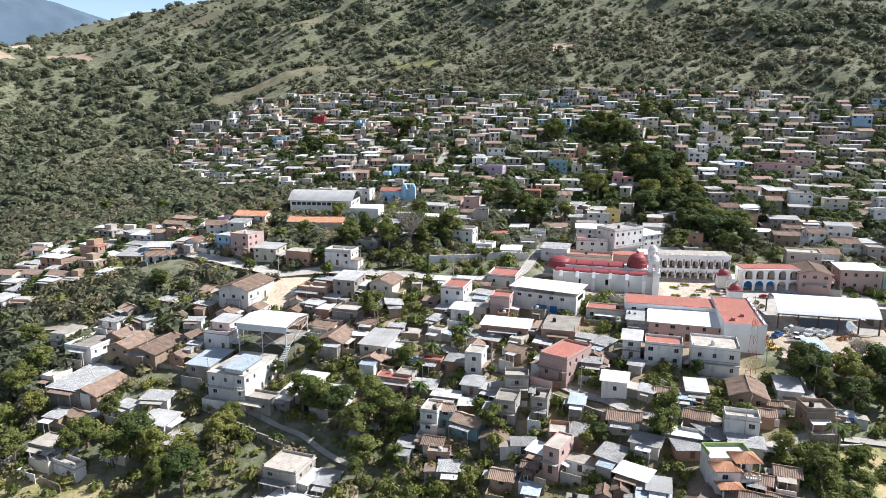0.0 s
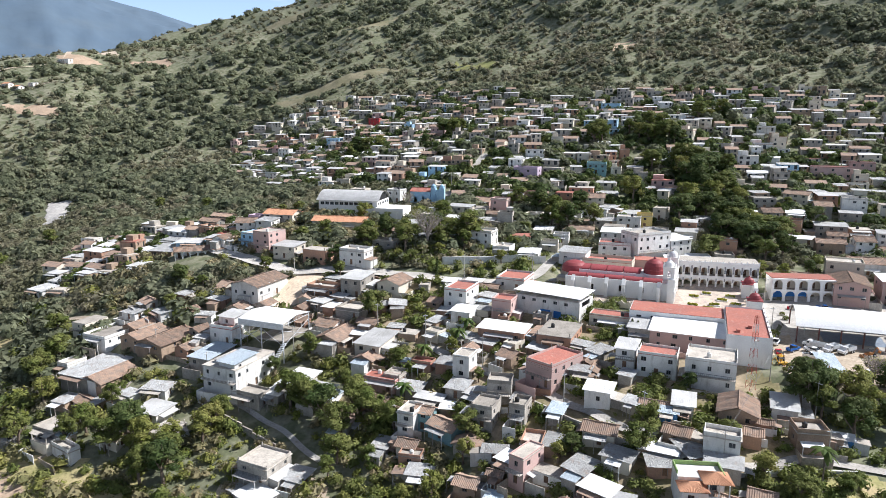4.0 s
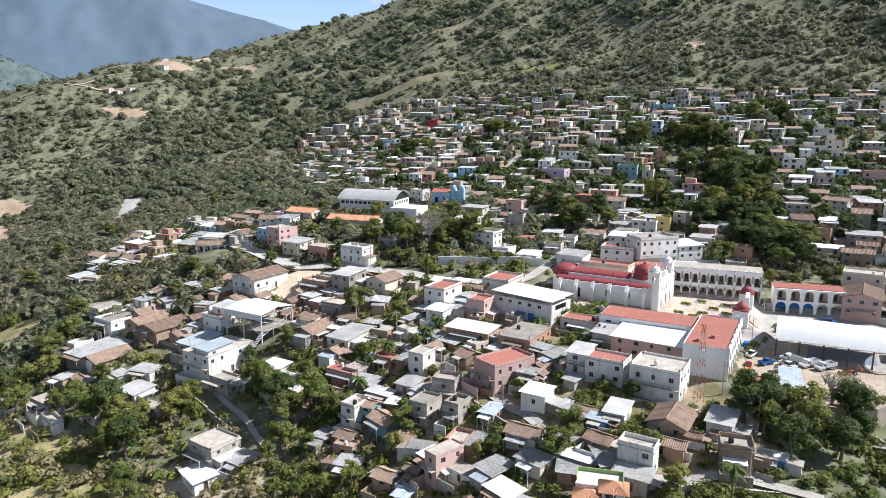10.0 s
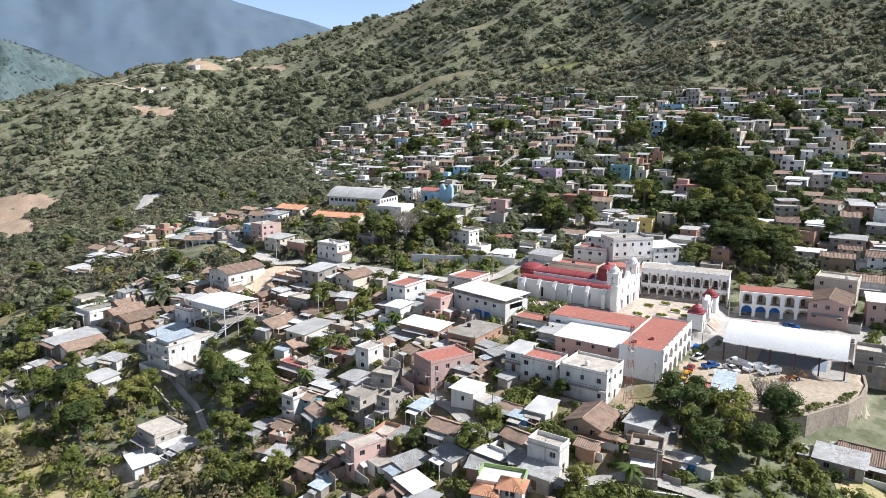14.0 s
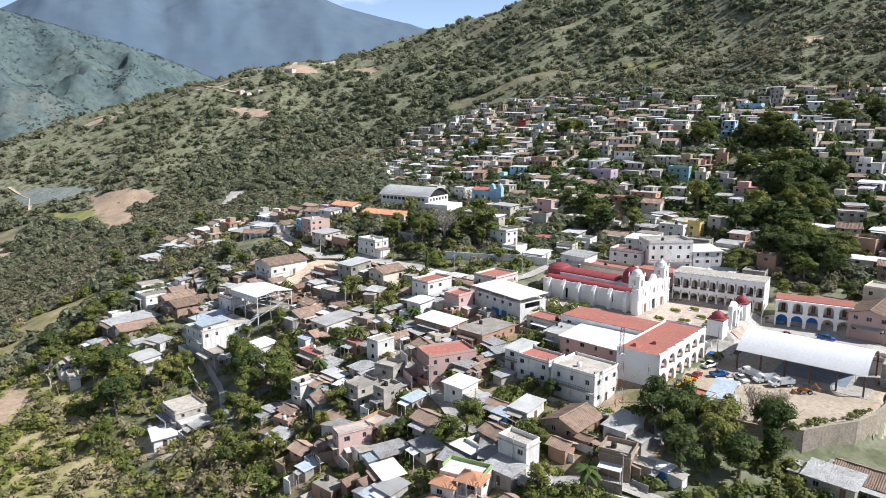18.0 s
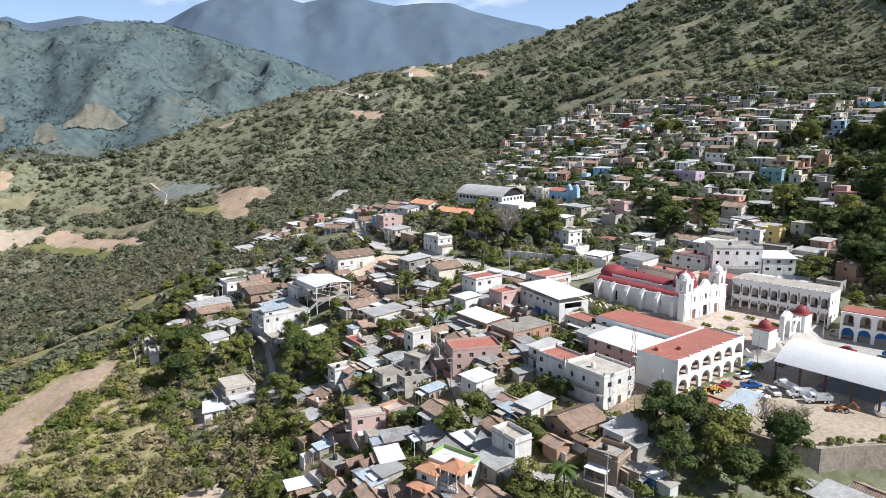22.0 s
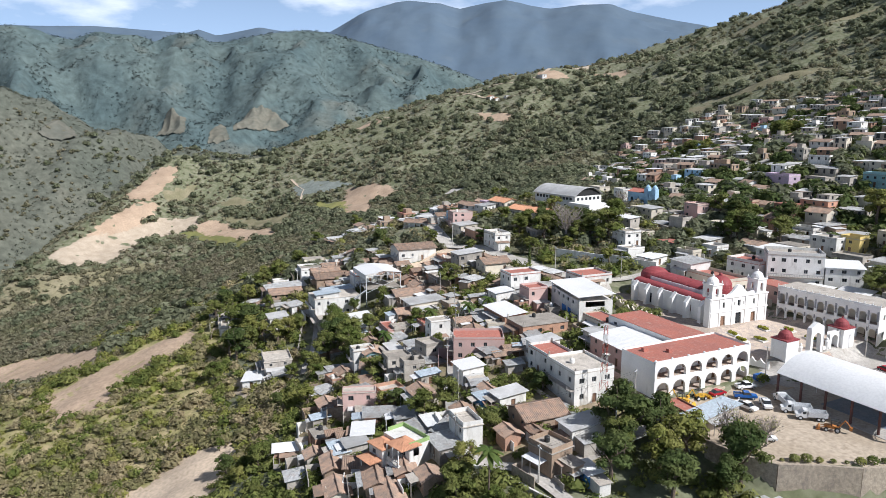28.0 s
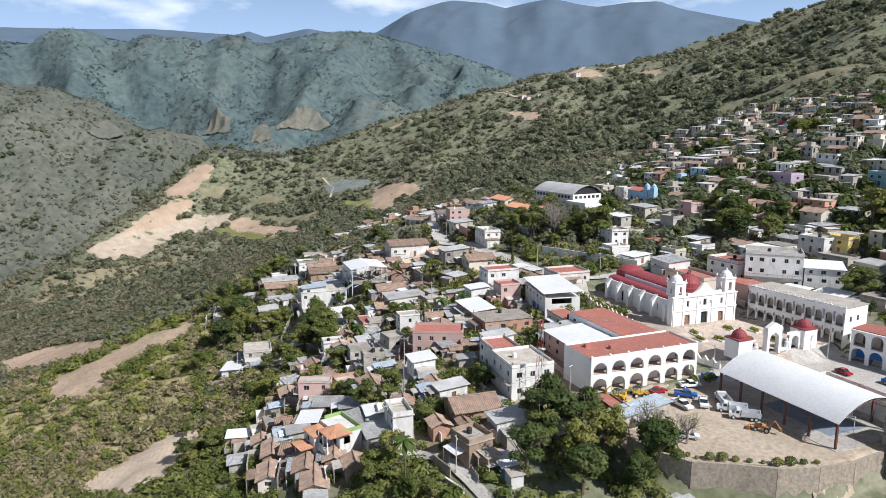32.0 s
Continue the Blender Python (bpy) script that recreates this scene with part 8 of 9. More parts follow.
town_tree(118, 318, 9, "green")
town_tree(134, 330, 7, "dark")
town_tree(-115, 409, 7, "dark")
town_tree(-201, 408, 7, "green")
town_tree(-151, 368, 7, "green")
town_tree(-100, 236, 6, "green")
town_tree(-119, 193, 8, "green")
town_tree(-130, 209, 7, "green")
town_tree(13, 151, 8, "green")
town_tree(18, 150, 7, "dark")
town_tree(50, 142, 7, "dark")
town_tree(6, 138, 6, "light")
town_tree(-20, 159, 8, "green")
town_tree(-26, 165, 9, "dark")
town_tree(-32, 170, 8, "green")
town_tree(-13, 163, 8, "green")
town_tree(-7, 162, 6, "green")
town_tree(-56, 164, 7, "light")
town_tree(-57, 160, 7, "light")
town_tree(-81, 156, 8, "green")
town_tree(-71, 156, 8, "light")
town_tree(-62, 152, 7, "green")
town_tree(-90, 162, 7, "green")
town_tree(-106, 157, 8, "green")
town_tree(78, 129, 6, "green")
town_tree(67, 135, 5, "green")
town_tree(73, 135, 5, "light")
town_tree(112, 167, 9, "dark")
town_tree(102, 164, 9, "light")
town_tree(95, 166, 8, "dark")
town_tree(151, 462, 8, "dark")
town_tree(104, 539, 8, "green")
town_tree(55, 303, 9, "green")
town_tree(44, 302, 9, "dark")
town_tree(38, 315, 8, "green")
town_tree(30, 307, 7, "green")
town_tree(-37, 268, 8, "green")
town_tree(-30, 271, 9, "dark")
town_tree(-21, 268, 9, "green")
town_tree(-10, 272, 10, "dark")
town_tree(2, 273, 11, "green")
town_tree(11, 275, 8, "light")
town_tree(17, 269, 6, "light")
town_tree(-3, 294, 9, "dark")
town_tree(-99, 235, 7, "dark")
town_tree(-230, 344, 8, "green")
town_tree(-181, 304, 8, "dark")
town_tree(-230, 305, 7, "green")
town_tree(-204, 260, 7, "green")
town_tree(-120, 188, 7, "green")
town_tree(-110, 173, 7, "light")
town_tree(-89, 172, 6, "green")
town_tree(-60, 146, 9, "dark")
town_tree(-51, 134, 6, "green")
town_tree(-33, 172, 8, "green")
town_tree(-10, 155, 8, "dark")
town_tree(-37, 148, 5, "green")
town_tree(0, 137, 5, "light")
town_tree(12, 148, 5, "light")
town_tree(89, 161, 10, "dark")
for tx, ty, th, tk in ((104, 288, 9, "dark"), (113, 285, 10, "dark"), (120, 291, 10, "green"), (125, 279, 9, "dark"), (97, 276, 8, "green"), (112, 294, 10, "dark"), (131, 305, 9, "green"), (146, 306, 8, "dark"), (105, 318, 10, "dark"), (96, 303, 9, "green"), (104, 296, 9, "dark"), (113, 304, 9, "green"), (117, 275, 8, "green"), (22, 326, 9, "green"), (37, 321, 9, "dark"), (47, 322, 9, "dark"), (-10, 294, 9, "green"), (-32, 300, 9, "light")):
    town_tree(tx, ty, th, tk)


def palm(x, y, h):
    ob = thing("palm_tree", pose(x, y, ground_at(x, y)), "tall coconut palm with drooping fronds", "palm tree")
    b = Box()
    pts = [Vector((0.25 * math.sin(k * 0.5), 0.1 * k / 6, h * k / 6)) for k in range(7)]
    for p, q in zip(pts, pts[1:]):
        b.tube(p, q, 0.17, 7, r2=0.15)
    part("trunk", b.mesh("trunk", "bark"), ob)
    r = random.Random(3)
    top = pts[-1]
    for k in range(18):
        a, up = k * 2.4, r.uniform(-0.2, 0.9)
        f = Box()
        prev, prevw = top, 0.15
        d = Vector((math.cos(a), math.sin(a), up))
        side = Vector((-math.sin(a), math.cos(a), 0))
        for s in range(1, 7):
            cur = top + d * (0.45 * s) + Vector((0, 0, -0.055 * s * s))
            wv = 0.5 * math.sin(math.pi * min(1, s / 6.3)) + 0.05
            for sg in (-1, 1):
                f.face([prev, cur, cur + side * sg * wv + Vector((0, 0, -0.35 * wv)), prev + side * sg * prevw + Vector((0, 0, -0.35 * prevw))])
            prev, prevw = cur, wv
        part("frond", f.mesh("frond", "palmleaf"), ob)


palm(82.4, 132.6, 9.5)
for px_, py_, ph in ((-6, 172, 5), (-3, 188, 5.5), (6, 196, 5), (-50, 292, 7), (8, 203, 4.5)):
    palm(px_, py_, ph)


def cypress(x, y, h):
    ob = thing("cypress", pose(x, y, ground_at(x, y)), "slim dark green cypress tree", "tree")
    b = Box()
    b.tube((0, 0, -0.5), (0, 0, h * 0.5), 0.14, 6, r2=0.06)
    part("trunk", b.mesh("trunk", "bark"), ob)
    rs = np.random.RandomState(int(h * 10))
    q = np.concatenate([card_cloud(rs, 110, (0, 0, h * (0.12 + 0.09 * k)), (0.75 - 0.06 * k, 0.75 - 0.06 * k, 0.8), 0.22) for k in range(10)])
    part("crown", cards_mesh("crown", q, "leaf_dark"), ob)


cypress(-5.1, 236.1, 9.0)
cypress(56, 198, 4.5)
cypress(57.5, 197.4, 4.2)
rng = random.Random(5)
made = 0
for tries in range(6000):
    if made >= 70:
        break
    x, y = rng.uniform(-150, 150), rng.uniform(108, 330)
    if abs(x - 90) / max(1, y - 10) > 0.9 or not clear(x, y, 1.6) or not clear_road(x, y, 2.6):
        continue
    if 60 < x < 150 and 166 < y < 260:
        continue
    if any(math.hypot(x - a, y - c) < 0.7 * w_ + 1.2 for a, c, w_ in TREES):
        continue
    tree(round(x, 1), round(y, 1), rng.uniform(2.6, 5.2) if x > -20 else rng.uniform(3.0, 6.5), rng.choice(["green", "green", "light", "dark", "green", "bare" if x < -20 else "light"]), "garden trees")
    made += 1
for gx, gy, gr in GREENS:
    for k in range(int(gr * 0.55)):
        a, rr = rng.uniform(0, 6.283), gr * math.sqrt(rng.random())
        x, y = gx + rr * math.cos(a), gy + rr * math.sin(a)
        if clear(x, y, 2.0) and clear_road(x, y, 3) and not any(math.hypot(x - p, y - q) < 2.5 for p, q, _ in TREES):
            tree(round(x, 1), round(y, 1), rng.uniform(6, 11), rng.choice(["dark", "green", "green", "green", "light"]), "park trees")


# ---- scrub and woods ----
FIELD_POLYS = [f[1] for f in FIELDS] + [[(-8, 88), (-10, 101), (-12, 114), (-4, 121), (8, 116), (15, 105), (17, 98)]]


FIELD_BOXES = [(min(p[0] for p in f), max(p[0] for p in f), min(p[1] for p in f), max(p[1] for p in f), f) for f in FIELD_POLYS]
# wooded hollows and open clearings of the hill: x, y, radius
WOODED = [(-350, 824, 70), (-311, 885, 50), (-230, 896, 45), (-274, 959, 60), (-199, 998, 70), (-40, 890, 60), (-350, 683, 70), (-225, 494, 55), (-158, 464, 40), (-267, 640, 50), (-421, 790, 45), (-408, 554, 55), (-401, 668, 55), (-436, 413, 50), (330, 640, 70), (-538, 808, 38), (-522, 838, 30)]
OPEN = [(-359, 1080, 50), (-491, 932, 45), (-182, 909, 28), (-303, 926, 20), (-55, 727, 28), (-428, 760, 24), (-26, 730, 24), (110, 678, 24), (-507, 844, 30), (-223, 393, 40), (60, 657, 45), (140, 740, 60), (230, 640, 60)]


def in_field(x, y):
    return any(x0 < x < x1 and y0 < y < y1 and inside((x, y), f) for x0, x1, y0, y1, f in FIELD_BOXES)


def woodedness(x, y):
    """From 0 on open ground to 1 in closed woods."""
    w = 0.50 + 0.42 * lumps(x, y, 170, 31) + 0.30 * lumps(x, y, 55, 32)
    for cx, cy, cr in WOODED:
        w = w + 0.75 * np.exp(-((x - cx) ** 2 + (y - cy) ** 2) / cr**2)
    for cx, cy, cr in OPEN:
        w = w - 1.0 * np.exp(-((x - cx) ** 2 + (y - cy) ** 2) / cr**2)
    return np.clip(w, 0, 1)


def scrub(name, n, seed, r0, r1, size0, size1, cards, card, mat, label, keep=lambda x, y, r: True, az0=-36, az1=90, base=0.62, lean=0.45, woods=0.0):
    """Many bushes or trees scattered by an uneven density; lean > 0 gathers them in the wooded hollows, < 0 on the open slopes."""
    rs = np.random.RandomState(seed)
    out = []
    az = np.radians(rs.uniform(az0, az1, n))
    r = np.exp(rs.uniform(math.log(r0), math.log(r1), n))
    x, y = PX - r * np.sin(az), PY + r * np.cos(az)
    z = land(x, y)
    thick = lumps(x, y, 150, 31) + 0.6 * lumps(x, y, 48, 32)
    if woods:
        # woods > 0 grows only in the wooded parts, < 0 only on the open ones
        w = woodedness(x, y)
        thick = np.where(woods > 0, (w - woods) * 4.0, (-woods - w) * 4.0)
    for k in range(n):
        if rs.random_sample() > base + lean * thick[k] or not keep(x[k], y[k], r[k]):
            continue
        s = rs.uniform(size0, size1) * (1 + 0.25 * min(1.0, abs(thick[k]))) * (r[k] / r0) ** 0.35
        size = (s, s * rs.uniform(0.8, 1.2), s * rs.uniform(0.65, 0.95))
        if cards > 12:
            out.append(core(rs, (x[k], y[k], z[k] + s * 0.42), size))
        out.append(card_cloud(rs, cards, (x[k], y[k], z[k] + s * 0.42), size, s * card))
    return tagged(new(name, cards_mesh(name, np.concatenate(out), mat)), label, "shrubs" if r0 < 200 else "woods", kind="stuff")


def keep_near(x, y, r):
    if 60 < x < 140 and 166 < y < 260:
        return False
    return clear(x, y, 0.9) and clear_road(x, y, 3.6 if x < 40 else 2.2) and not in_field(x, y)


def keep_far(x, y, r):
    if in_field(x, y):
        return False
    if inside((x, y), HILL) or inside((x, y), WEST):
        return clear(x, y, 1.5) and clear_road(x, y, 4) and (int(x * 7 + y * 3) % 2 == 0)
    return clear_road(x, y, 4) and (r > 330 or clear(x, y, 1.5))


def keep_wooded(x, y, r):
    """Few green trees on the dry slope towards the valley."""
    return keep_far(x, y, r) and (x > -150 or y > 330 + 0.1 * x or int(abs(x) * 5 + y * 3) % 4 == 0)


def keep_hill(x, y, r):
    return (inside((x, y), HILL) or inside((x, y), WEST)) and clear(x, y, 1.2) and clear_road(x, y, 3.5)


scrub("scrub", 6000, 41, 85, 260, 0.6, 1.9, 64, 0.18, "leaf", "green bushes and scrub on the slope and between houses", lambda x, y, r: (x > -20 or int(x * 3 + y) % 5 == 0) and keep_near(x, y, r), base=0.8)
scrub("dry_scrub", 8500, 46, 85, 330, 0.6, 1.9, 44, 0.2, "dryleaf", "grey-green dry scrub covering the slope", lambda x, y, r: x < 10 and keep_near(x, y, r), 15, 95, base=0.34, lean=-0.3)
scrub("slope_bushes", 2300, 53, 85, 330, 0.9, 2.3, 80, 0.16, "leaf", "round green bushes among the dry scrub", lambda x, y, r: x < 10 and keep_near(x, y, r), 15, 95, base=0.35, lean=0.35)
scrub("pale_bushes", 3600, 54, 85, 330, 0.8, 1.9, 70, 0.16, "leaf_light", "yellow-green bushes among the dry scrub", lambda x, y, r: x < 10 and keep_near(x, y, r), 15, 95, base=0.4, lean=0.2)
scrub("weeds", 5000, 42, 85, 240, 0.3, 0.8, 20, 0.34, "leaf_light", "low yellow-green weeds between the houses", keep_near, base=0.8)
scrub("town_greenery", 9000, 49, 240, 640, 1.7, 3.3, 60, 0.27, "leaf_dark", "dark green garden trees among the upper houses", keep_hill, -30, 50, base=0.6, lean=0.4)
scrub("garden_greenery", 6000, 50, 240, 640, 1.0, 2.2, 44, 0.27, "leaf", "green garden bushes among the upper houses", keep_hill, -30, 50, base=0.6, lean=0.2)
scrub("forest_trees", 26000, 48, 250, 1350, 2.0, 3.3, 50, 0.34, "woodleaf", "round-crowned green trees in the wooded hollows", keep_wooded, base=0.0, lean=1.0, woods=0.55)
scrub("open_trees", 5000, 55, 250, 1100, 1.5, 2.9, 52, 0.3, "woodleaf", "single dark green trees on the open slope", keep_wooded, base=0.0, lean=0.6, woods=-0.7)
scrub("woods", 11000, 43, 240, 700, 1.0, 2.1, 28, 0.31, "scrub", "olive scrub woods covering the hillside", keep_far, base=0.1, lean=0.6, woods=-0.85)
scrub("valley_scrub", 12000, 51, 290, 900, 1.0, 2.0, 19, 0.36, "scrub", "olive scrub on the slope towards the valley", keep_far, 36, 92, base=0.6, lean=-0.2)
scrub("low_scrub", 42000, 52, 250, 1150, 0.6, 1.1, 7, 0.5, "scrub", "low olive bushes dotting the hillside", keep_far, base=0.7, lean=-0.15)
scrub("far_woods", 10000, 45, 600, 1400, 1.5, 2.6, 13, 0.44, "scrub", "distant scrub woods on the upper slopes", keep_far, base=0.1, lean=0.6, woods=-0.8)
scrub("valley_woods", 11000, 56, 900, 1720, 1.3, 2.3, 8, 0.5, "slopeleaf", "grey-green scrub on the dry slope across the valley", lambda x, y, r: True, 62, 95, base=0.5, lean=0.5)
# Leaf colour here carries the haze blue of the range behind it.
scrub("mountain_woods", 26000, 47, 1700, 2650, 2.0, 3.6, 8, 0.46, "hazed_leaf", "dark haze-blue woods on the mountains across the valley", lambda x, y, r: not any(inside((x, y), c) for c in CLEARINGS), 25, 95, base=0.4, lean=0.9)

# ---- vehicles and machines ----
def wheel_mesh(r, w):
    key = ("wheel", r, w)
    if key not in SHARED:
        b = Box()
        n = 12
        for k in range(n):
            a, c = 6.2832 * k / n, 6.2832 * (k + 1) / n
            b.face([(r * math.cos(a), -w / 2, r * math.sin(a)), (r * math.cos(c), -w / 2, r * math.sin(c)), (r * math.cos(c), w / 2, r * math.sin(c)), (r * math.cos(a), w / 2, r * math.sin(a))], 0)
            for y, rev in ((-w / 2, True), (w / 2, False)):
                q = [(0, y, 0), (0.6 * r * math.cos(a), y, 0.6 * r * math.sin(a)), (0.6 * r * math.cos(c), y, 0.6 * r * math.sin(c))]
                b.face(q if rev else q[::-1], 1)
                q = [(0.6 * r * math.cos(a), y, 0.6 * r * math.sin(a)), (r * math.cos(a), y, r * math.sin(a)), (r * math.cos(c), y, r * math.sin(c)), (0.6 * r * math.cos(c), y, 0.6 * r * math.sin(c))]
                b.face(q if rev else q[::-1], 0)
        SHARED[key] = b.mesh("wheel", "tyre", "steel")
    return SHARED[key]


def extrude(b, prof, y0, y1, slot=0):
    """A side profile (x, z) drawn out from y0 to y1."""
    b.face([(x, y0, z) for x, z in prof], slot)
    b.face([(x, y1, z) for x, z in prof][::-1], slot)
    for (xa, za), (xb, zb) in zip(prof, prof[1:] + prof[:1]):
        b.face([(xa, y0, za), (xa, y1, za), (xb, y1, zb), (xb, y0, zb)], slot)


def vehicle(x, y, turn, kind, paint, label, z=-5.18):
    ob = thing({"pickup": "pickup_truck", "dump": "dump_truck", "car": "car", "van": "minivan"}[kind], pose(x, y, z, 0, 0, turn), label, "truck" if kind in ("pickup", "dump") else "car", "parked vehicles")
    b, g = Box(), Box()
    if kind == "car":
        extrude(b, [(-2.1, 0.35), (2.1, 0.35), (2.15, 0.75), (1.1, 0.88), (-1.75, 0.9), (-2.15, 0.8)], -0.85, 0.85)
        extrude(g, [(1.05, 0.88), (0.35, 1.4), (-1.0, 1.42), (-1.7, 0.9)], -0.72, 0.72)
        b.box(-0.95, -0.7, 1.42, 0.3, 0.7, 1.46)
        wr, ax, wy = 0.31, (1.3, -1.3), 0.78
    elif kind == "van":
        extrude(b, [(-2.0, 0.35), (1.9, 0.35), (2.05, 0.85), (1.45, 1.0), (0.9, 1.75), (-2.0, 1.8)], -0.82, 0.82)
        g.box(-1.7, -0.83, 1.05, 0.7, 0.83, 1.5)
        wr, ax, wy = 0.31, (1.3, -1.3), 0.75
    elif kind == "pickup":
        extrude(b, [(-2.6, 0.5), (2.55, 0.5), (2.6, 1.0), (1.4, 1.1), (-2.6, 1.08)], -0.9, 0.9)
        extrude(g, [(1.35, 1.08), (0.8, 1.72), (-0.55, 1.74), (-0.75, 1.08)], -0.78, 0.78)
        b.box(-0.5, -0.76, 1.74, 0.75, 0.76, 1.79)
        g.box(-2.45, -0.75, 1.084, -0.85, 0.75, 1.1)
        b.box(-2.6, -0.9, 1.09, -0.8, -0.8, 1.3).box(-2.6, 0.8, 1.09, -0.8, 0.9, 1.3).box(-2.6, -0.8, 1.09, -2.5, 0.8, 1.3)
        wr, ax, wy = 0.38, (1.65, -1.6), 0.82
    else:
        extrude(b, [(1.0, 0.6), (3.2, 0.6), (3.25, 1.3), (2.3, 1.5), (1.75, 2.35), (0.95, 2.4)], -1.0, 1.0)
        g.box(1.2, -1.01, 1.5, 1.9, 1.01, 2.1)
        b.box(-3.0, -0.45, 0.55, 1.0, 0.45, 0.85)
        wr, ax, wy = 0.48, (2.3, -1.4, -2.3), 0.9
    part("body", b.mesh("body", paint), ob)
    part("window", g.mesh("window", "glass"), ob)
    if kind == "dump":
        d = Box()
        d.box(-3.2, -1.1, 0.95, 0.8, 1.1, 1.1).box(-3.2, -1.1, 1.1, 0.8, -1.02, 2.1).box(-3.2, 1.02, 1.1, 0.8, 1.1, 2.1).box(0.7, -1.02, 1.1, 0.8, 1.02, 2.3).box(-3.2, -1.02, 1.1, -3.1, 1.02, 1.95)
        part("tipper_bed", d.mesh("tipper_bed", "steel"), ob, "pale open tipper bed")
    for a in ax:
        for s in (-1, 1):
            part("wheel", wheel_mesh(wr, 0.26), ob, at=pose(a, s * wy, wr))
    ob.scale = (0.9, 0.9, 0.9)
    return ob


vehicle(93.9, 190.7, 76, "car", "carred", "dark red sedan parked by the town hall")
vehicle(96.0, 199.0, 60, "pickup", "carwhite", "white pickup with an open bed parked in the yard")
vehicle(98.7, 193.5, 40, "pickup", "carblue", "blue pickup parked in the dirt yard")
vehicle(101.6, 188.3, -10, "pickup", "carwhite", "white pickup parked in the dirt yard")
vehicle(103.6, 192.6, -50, "pickup", "carwhite", "white pickup parked in the dirt yard")
vehicle(105.4, 196.8, 140, "dump", "carwhite", "white dump truck with a pale bed in the yard")
vehicle(109.0, 194.3, 215, "dump", "carwhite", "white dump truck with a pale bed in the yard")
vehicle(112.4, 193.2, 215, "dump", "carwhite", "white dump truck with a pale bed in the yard")
vehicle(95.8, 206.6, 76, "van", "carblue", "white and blue motor taxi on the street")
vehicle(111.0, 177.0, 40, "car", "carwhite", "pale car beside the retaining wall", z=-5.1)
vehicle(113.0, 233.0, -20, "car", "carred", "dark red car by the arcade", z=-4.45)
vehicle(123.0, 234.0, -10, "pickup", "carblue", "dark blue pickup by the arcade", z=-4.45)


def backhoe(x, y, turn, paint, label):
    ob = thing("backhoe", pose(x, y, -5.18, 0, 0, turn), label, "machine", "yellow machines")
    b = Box()
    extrude(b, [(-0.9, 0.7), (1.9, 0.7), (1.9, 1.35), (0.5, 1.5), (-0.9, 1.2)], -0.5, 0.5)
    part("body", b.mesh("body", paint), ob)
    c = Box()
    for sx in (-0.8, 0.5):
        for sy in (-0.6, 0.6):
            c.tube((sx, sy, 1.2), (sx, sy, 2.6), 0.05, 4)
    c.box(-0.95, -0.75, 2.6, 0.65, 0.75, 2.7)
    part("cab", c.mesh("cab", "tank"), ob)
    a = Box()
    a.tube((-0.9, 0, 1.0), (-2.2, 0, 3.0), 0.14, 6).tube((-2.2, 0, 3.0), (-3.3, 0, 1.6), 0.11, 6)
    a.box(-3.7, -0.35, 0.9, -3.1, 0.35, 1.6)
    part("digger_arm", a.mesh("digger_arm", paint), ob)
    f = Box()
    f.tube((1.5, -0.6, 1.2), (2.9, -0.6, 0.5), 0.09, 5).tube((1.5, 0.6, 1.2), (2.9, 0.6, 0.5), 0.09, 5)
    extrude(f, [(2.7, 0.1), (3.5, 0.1), (3.0, 0.9), (2.8, 0.8)], -1.0, 1.0)
    part("front_bucket", f.mesh("front_bucket", paint), ob)
    for px2, r in ((-0.8, 0.62), (1.4, 0.45)):
        for s in (-1, 1):
            part("wheel", wheel_mesh(r, 0.36), ob, at=pose(px2, s * 0.85, r))
    ob.scale = (0.85, 0.85, 0.85)


backhoe(117.5, 191.0, 200, "orangemachine", "orange backhoe with a raised digger arm")
backhoe(91.2, 180.6, 10, "machine", "yellow backhoe beside the town hall")
backhoe(92.6, 185.2, 70, "machine", "yellow loader beside the town hall")


def planter(x, y):
    ob = thing("planter", pose(x, y, -2.1, 0, 0, -14), "low white planter with yellow-green shrubs", "planter", "plaza planters")
    b = Box()
    b.box(-1.7, -1.0, -0.2, 1.7, 1.0, 0.35)
    part("kerb", b.mesh("kerb", "white"), ob)
    rs = np.random.RandomState(int(x * 3))
    q = np.concatenate([card_cloud(rs, 90, (-1.1 + 0.55 * k, rs.uniform(-0.4, 0.4), 0.55), (0.5, 0.6, 0.45), 0.18) for k in range(5)])
    part("shrubs", cards_mesh("shrubs", q, "yellowshrub"), ob)


for px2, py2 in ((79, 225), (83, 222), (86, 226), (82, 236), (87, 240), (90, 232), (93, 227), (94, 237)):
    planter(px2, py2)


def bush(x, y, z, r, mat="leaf"):
    rs = np.random.RandomState(int(x * 5 + y))
    ob = new("bush", cards_mesh("bush", np.concatenate([card_cloud(rs, 220, (0, 0, r * 0.6), (r, r, r * 0.8), r * 0.2)]), mat))
    ob.location = (x, y, z)
    tagged(ob, "clipped round green bush", "bush", "clipped bushes")


for bx, by, br in ((97.4, 204.2, 1.4), (95.4, 201.0, 1.1), (107.0, 226.0, 0.9), (106.4, 221.0, 1.0), (92.5, 178.0, 1.0), (90.5, 175.6, 0.9)):
    bush(bx, by, -4.6, br)


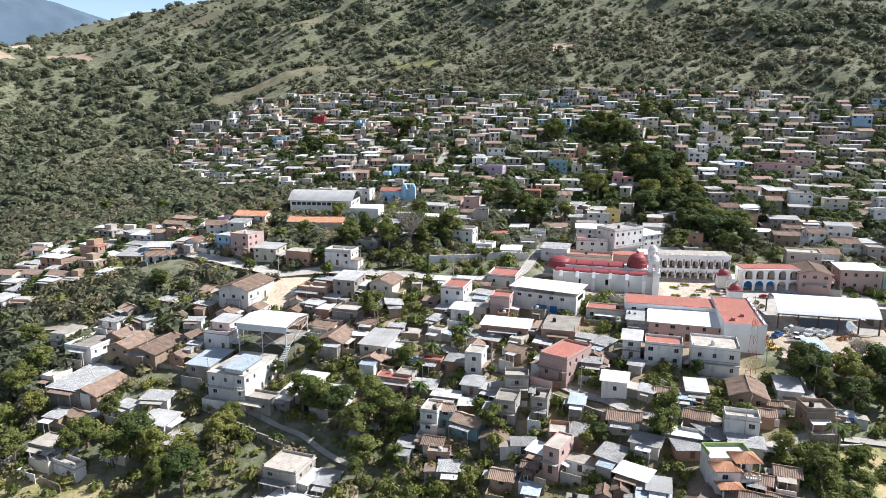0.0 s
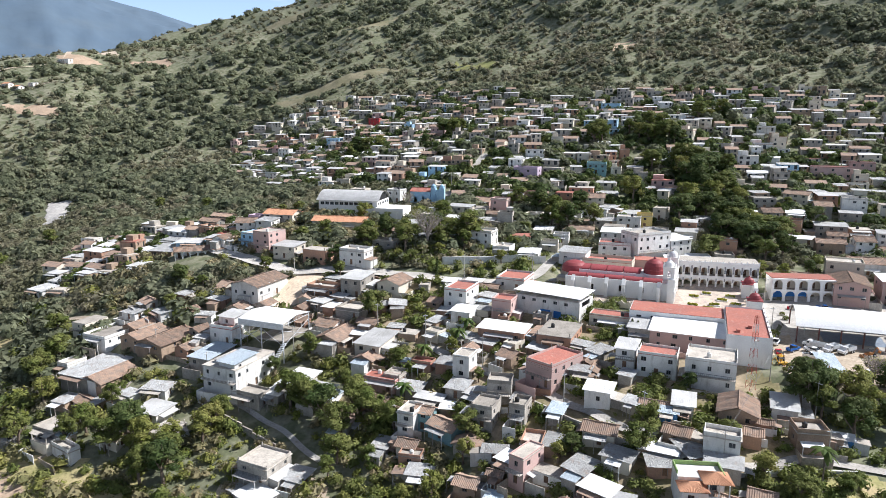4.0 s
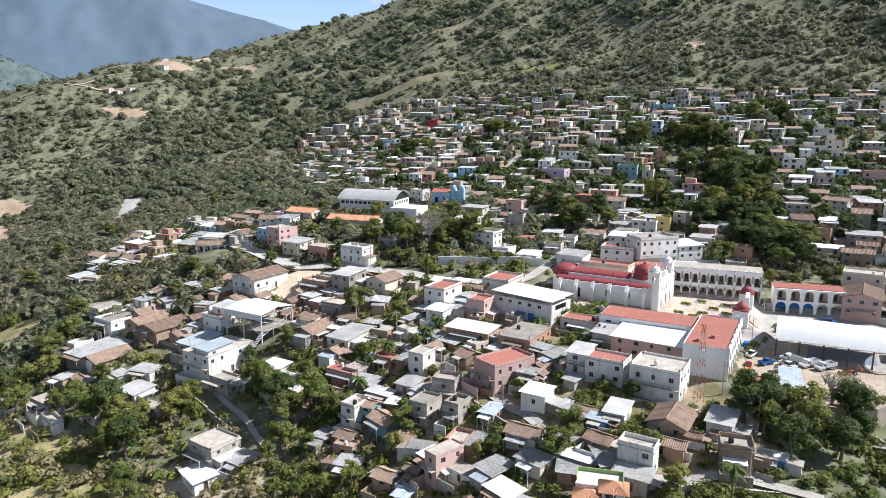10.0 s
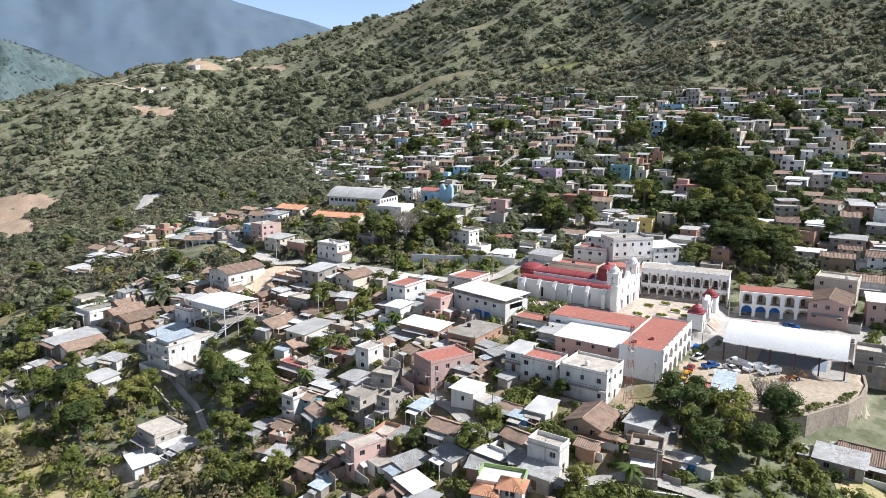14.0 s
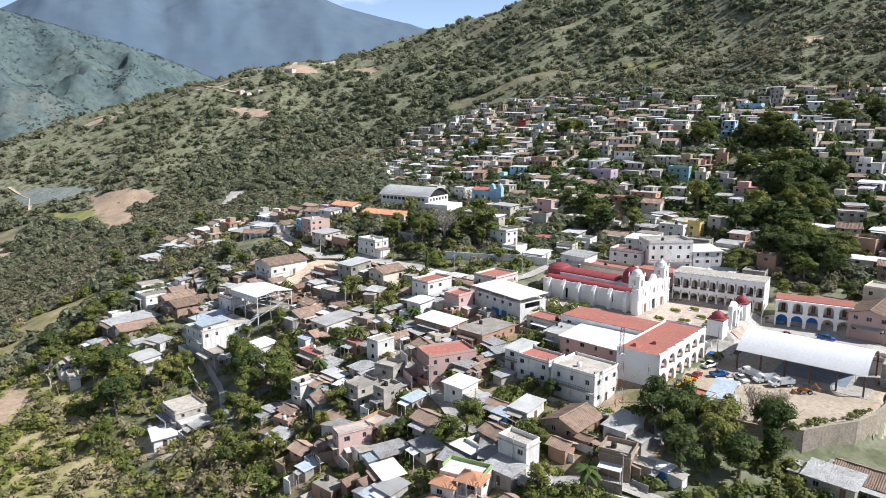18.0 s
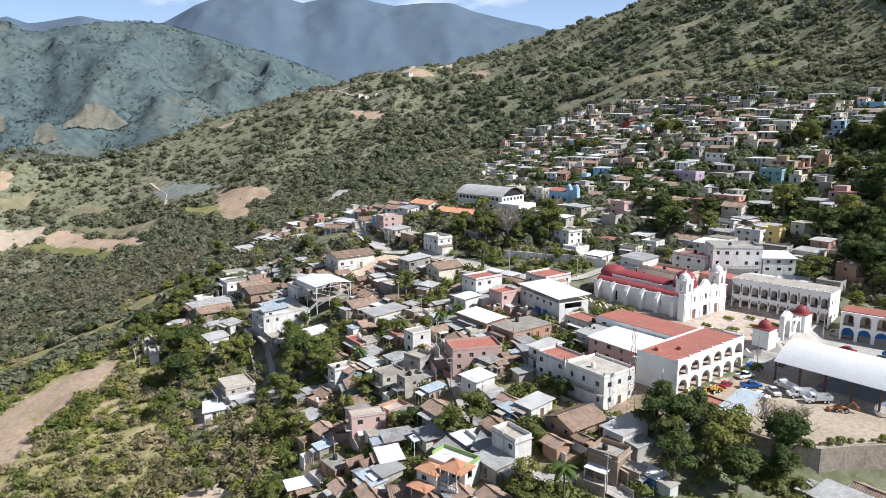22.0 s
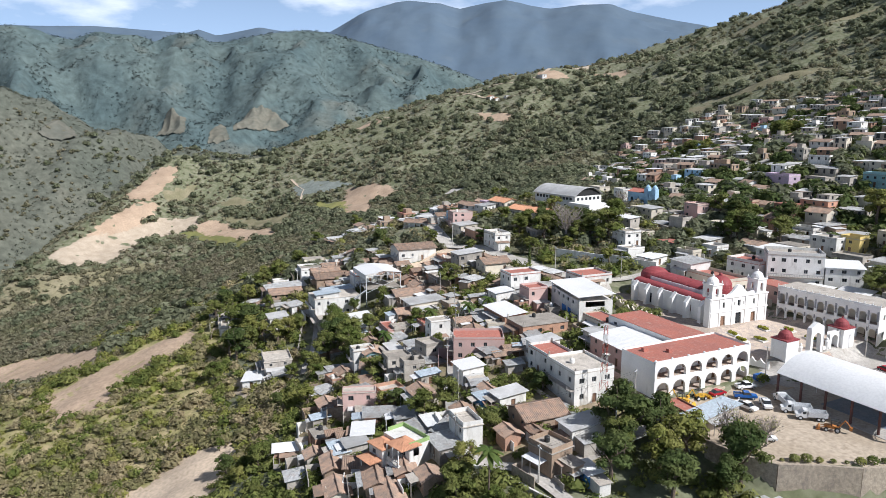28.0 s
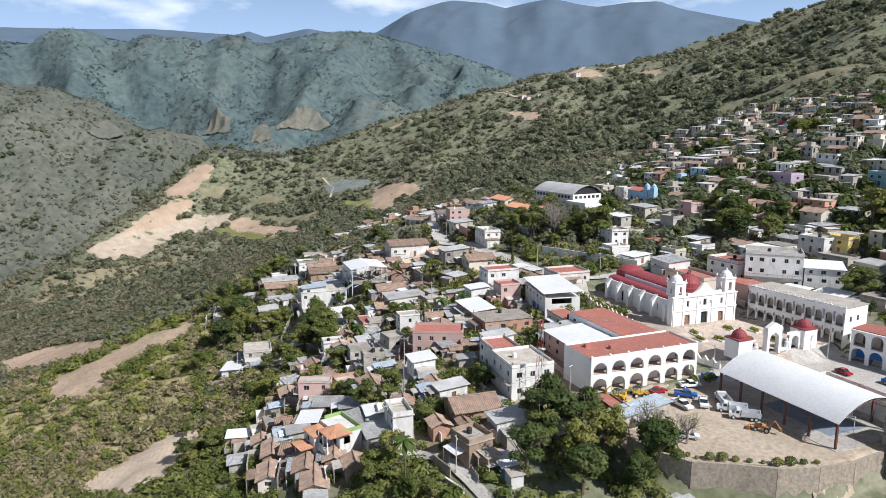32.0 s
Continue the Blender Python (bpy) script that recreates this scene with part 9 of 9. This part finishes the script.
for k in range(16):
    q = k / 15 * 5
    i = min(4, int(q))
    line = [(106, 170.2), (112, 169.8), (116.6, 171.3), (121.0, 176.0), (126.0, 180.6), (129.8, 186.4)]
    bush(line[i][0] + (line[i + 1][0] - line[i][0]) * (q - i), line[i][1] + (line[i + 1][1] - line[i][1]) * (q - i), -5.2, (0.5, 0.9, 0.65, 0.4, 1.0)[k * 3 % 5], "leaf" if k % 3 else "leaf_light")


def fountain():
    ob = thing("fountain", pose(122, 221, -4.5), "round fountain with a statue in a ring of lawn", "fountain")
    b = Box()
    b.lathe(0, 0, [(3.6, 0), (3.6, 0.25), (3.3, 0.3), (0, 0.3)], 28)
    part("lawn_ring", b.mesh("lawn_ring", "leaf_light"), ob)
    b = Box()
    b.lathe(0, 0, [(2.2, 0.2), (2.2, 0.7), (1.9, 0.75), (1.9, 0.45), (0.5, 0.45), (0.35, 1.4), (0.8, 1.6), (0.3, 1.65), (0.22, 2.4), (0.3, 2.9), (0.1, 3.3), (0, 3.35)], 24)
    part("basin", b.mesh("basin", "stonewall"), ob)


fountain()


def pole(x, y, h, arm=True):
    ob = thing("utility_pole", pose(x, y, ground_at(x, y), 0, 0, (x * 37) % 180), "grey concrete utility pole with a crossarm", "utility pole", "utility poles")
    b = Box()
    b.tube((0, 0, -0.6), (0, 0, h), 0.14, 7, r2=0.09)
    part("post", b.mesh("post", "road"), ob)
    if arm:
        b = Box()
        b.box(-0.8, -0.06, h - 0.6, 0.8, 0.06, h - 0.46)
        part("crossarm", b.mesh("crossarm", "steel"), ob)
    return (x, y, ground_at(x, y) + h - 0.45)


POLES = [pole(x, y, h) for x, y, h in ((87, 141, 8), (91, 158, 9), (85.5, 172, 9), (66, 139, 8), (52, 152, 9), (35, 163, 9), (14, 184, 9), (-4, 199, 9), (-20, 206, 9), (-44, 196, 9), (-66, 184, 9), (-88, 196, 9), (-60, 246, 9), (-30, 246, 9), (4, 240, 9), (28, 246, 9), (97, 206, 9), (106, 240, 9), (40, 270, 9), (0, 400, 9), (-12, 350, 9))]


def cable(p, q, sag=0.8):
    b = Box()
    pts = [Vector(p).lerp(Vector(q), k / 8) - Vector((0, 0, sag * 4 * (k / 8) * (1 - k / 8))) for k in range(9)]
    for a, c in zip(pts, pts[1:]):
        b.tube(a, c, 0.018, 3)
    tagged(new("cable", b.mesh("cable", "tank")), "thin black overhead cable between poles", "cable", "cables")


for p, q in zip(POLES[:13], POLES[1:13]):
    for dz in (0.0, -0.5):
        cable((p[0], p[1], p[2] + dz), (q[0], q[1], q[2] + dz))
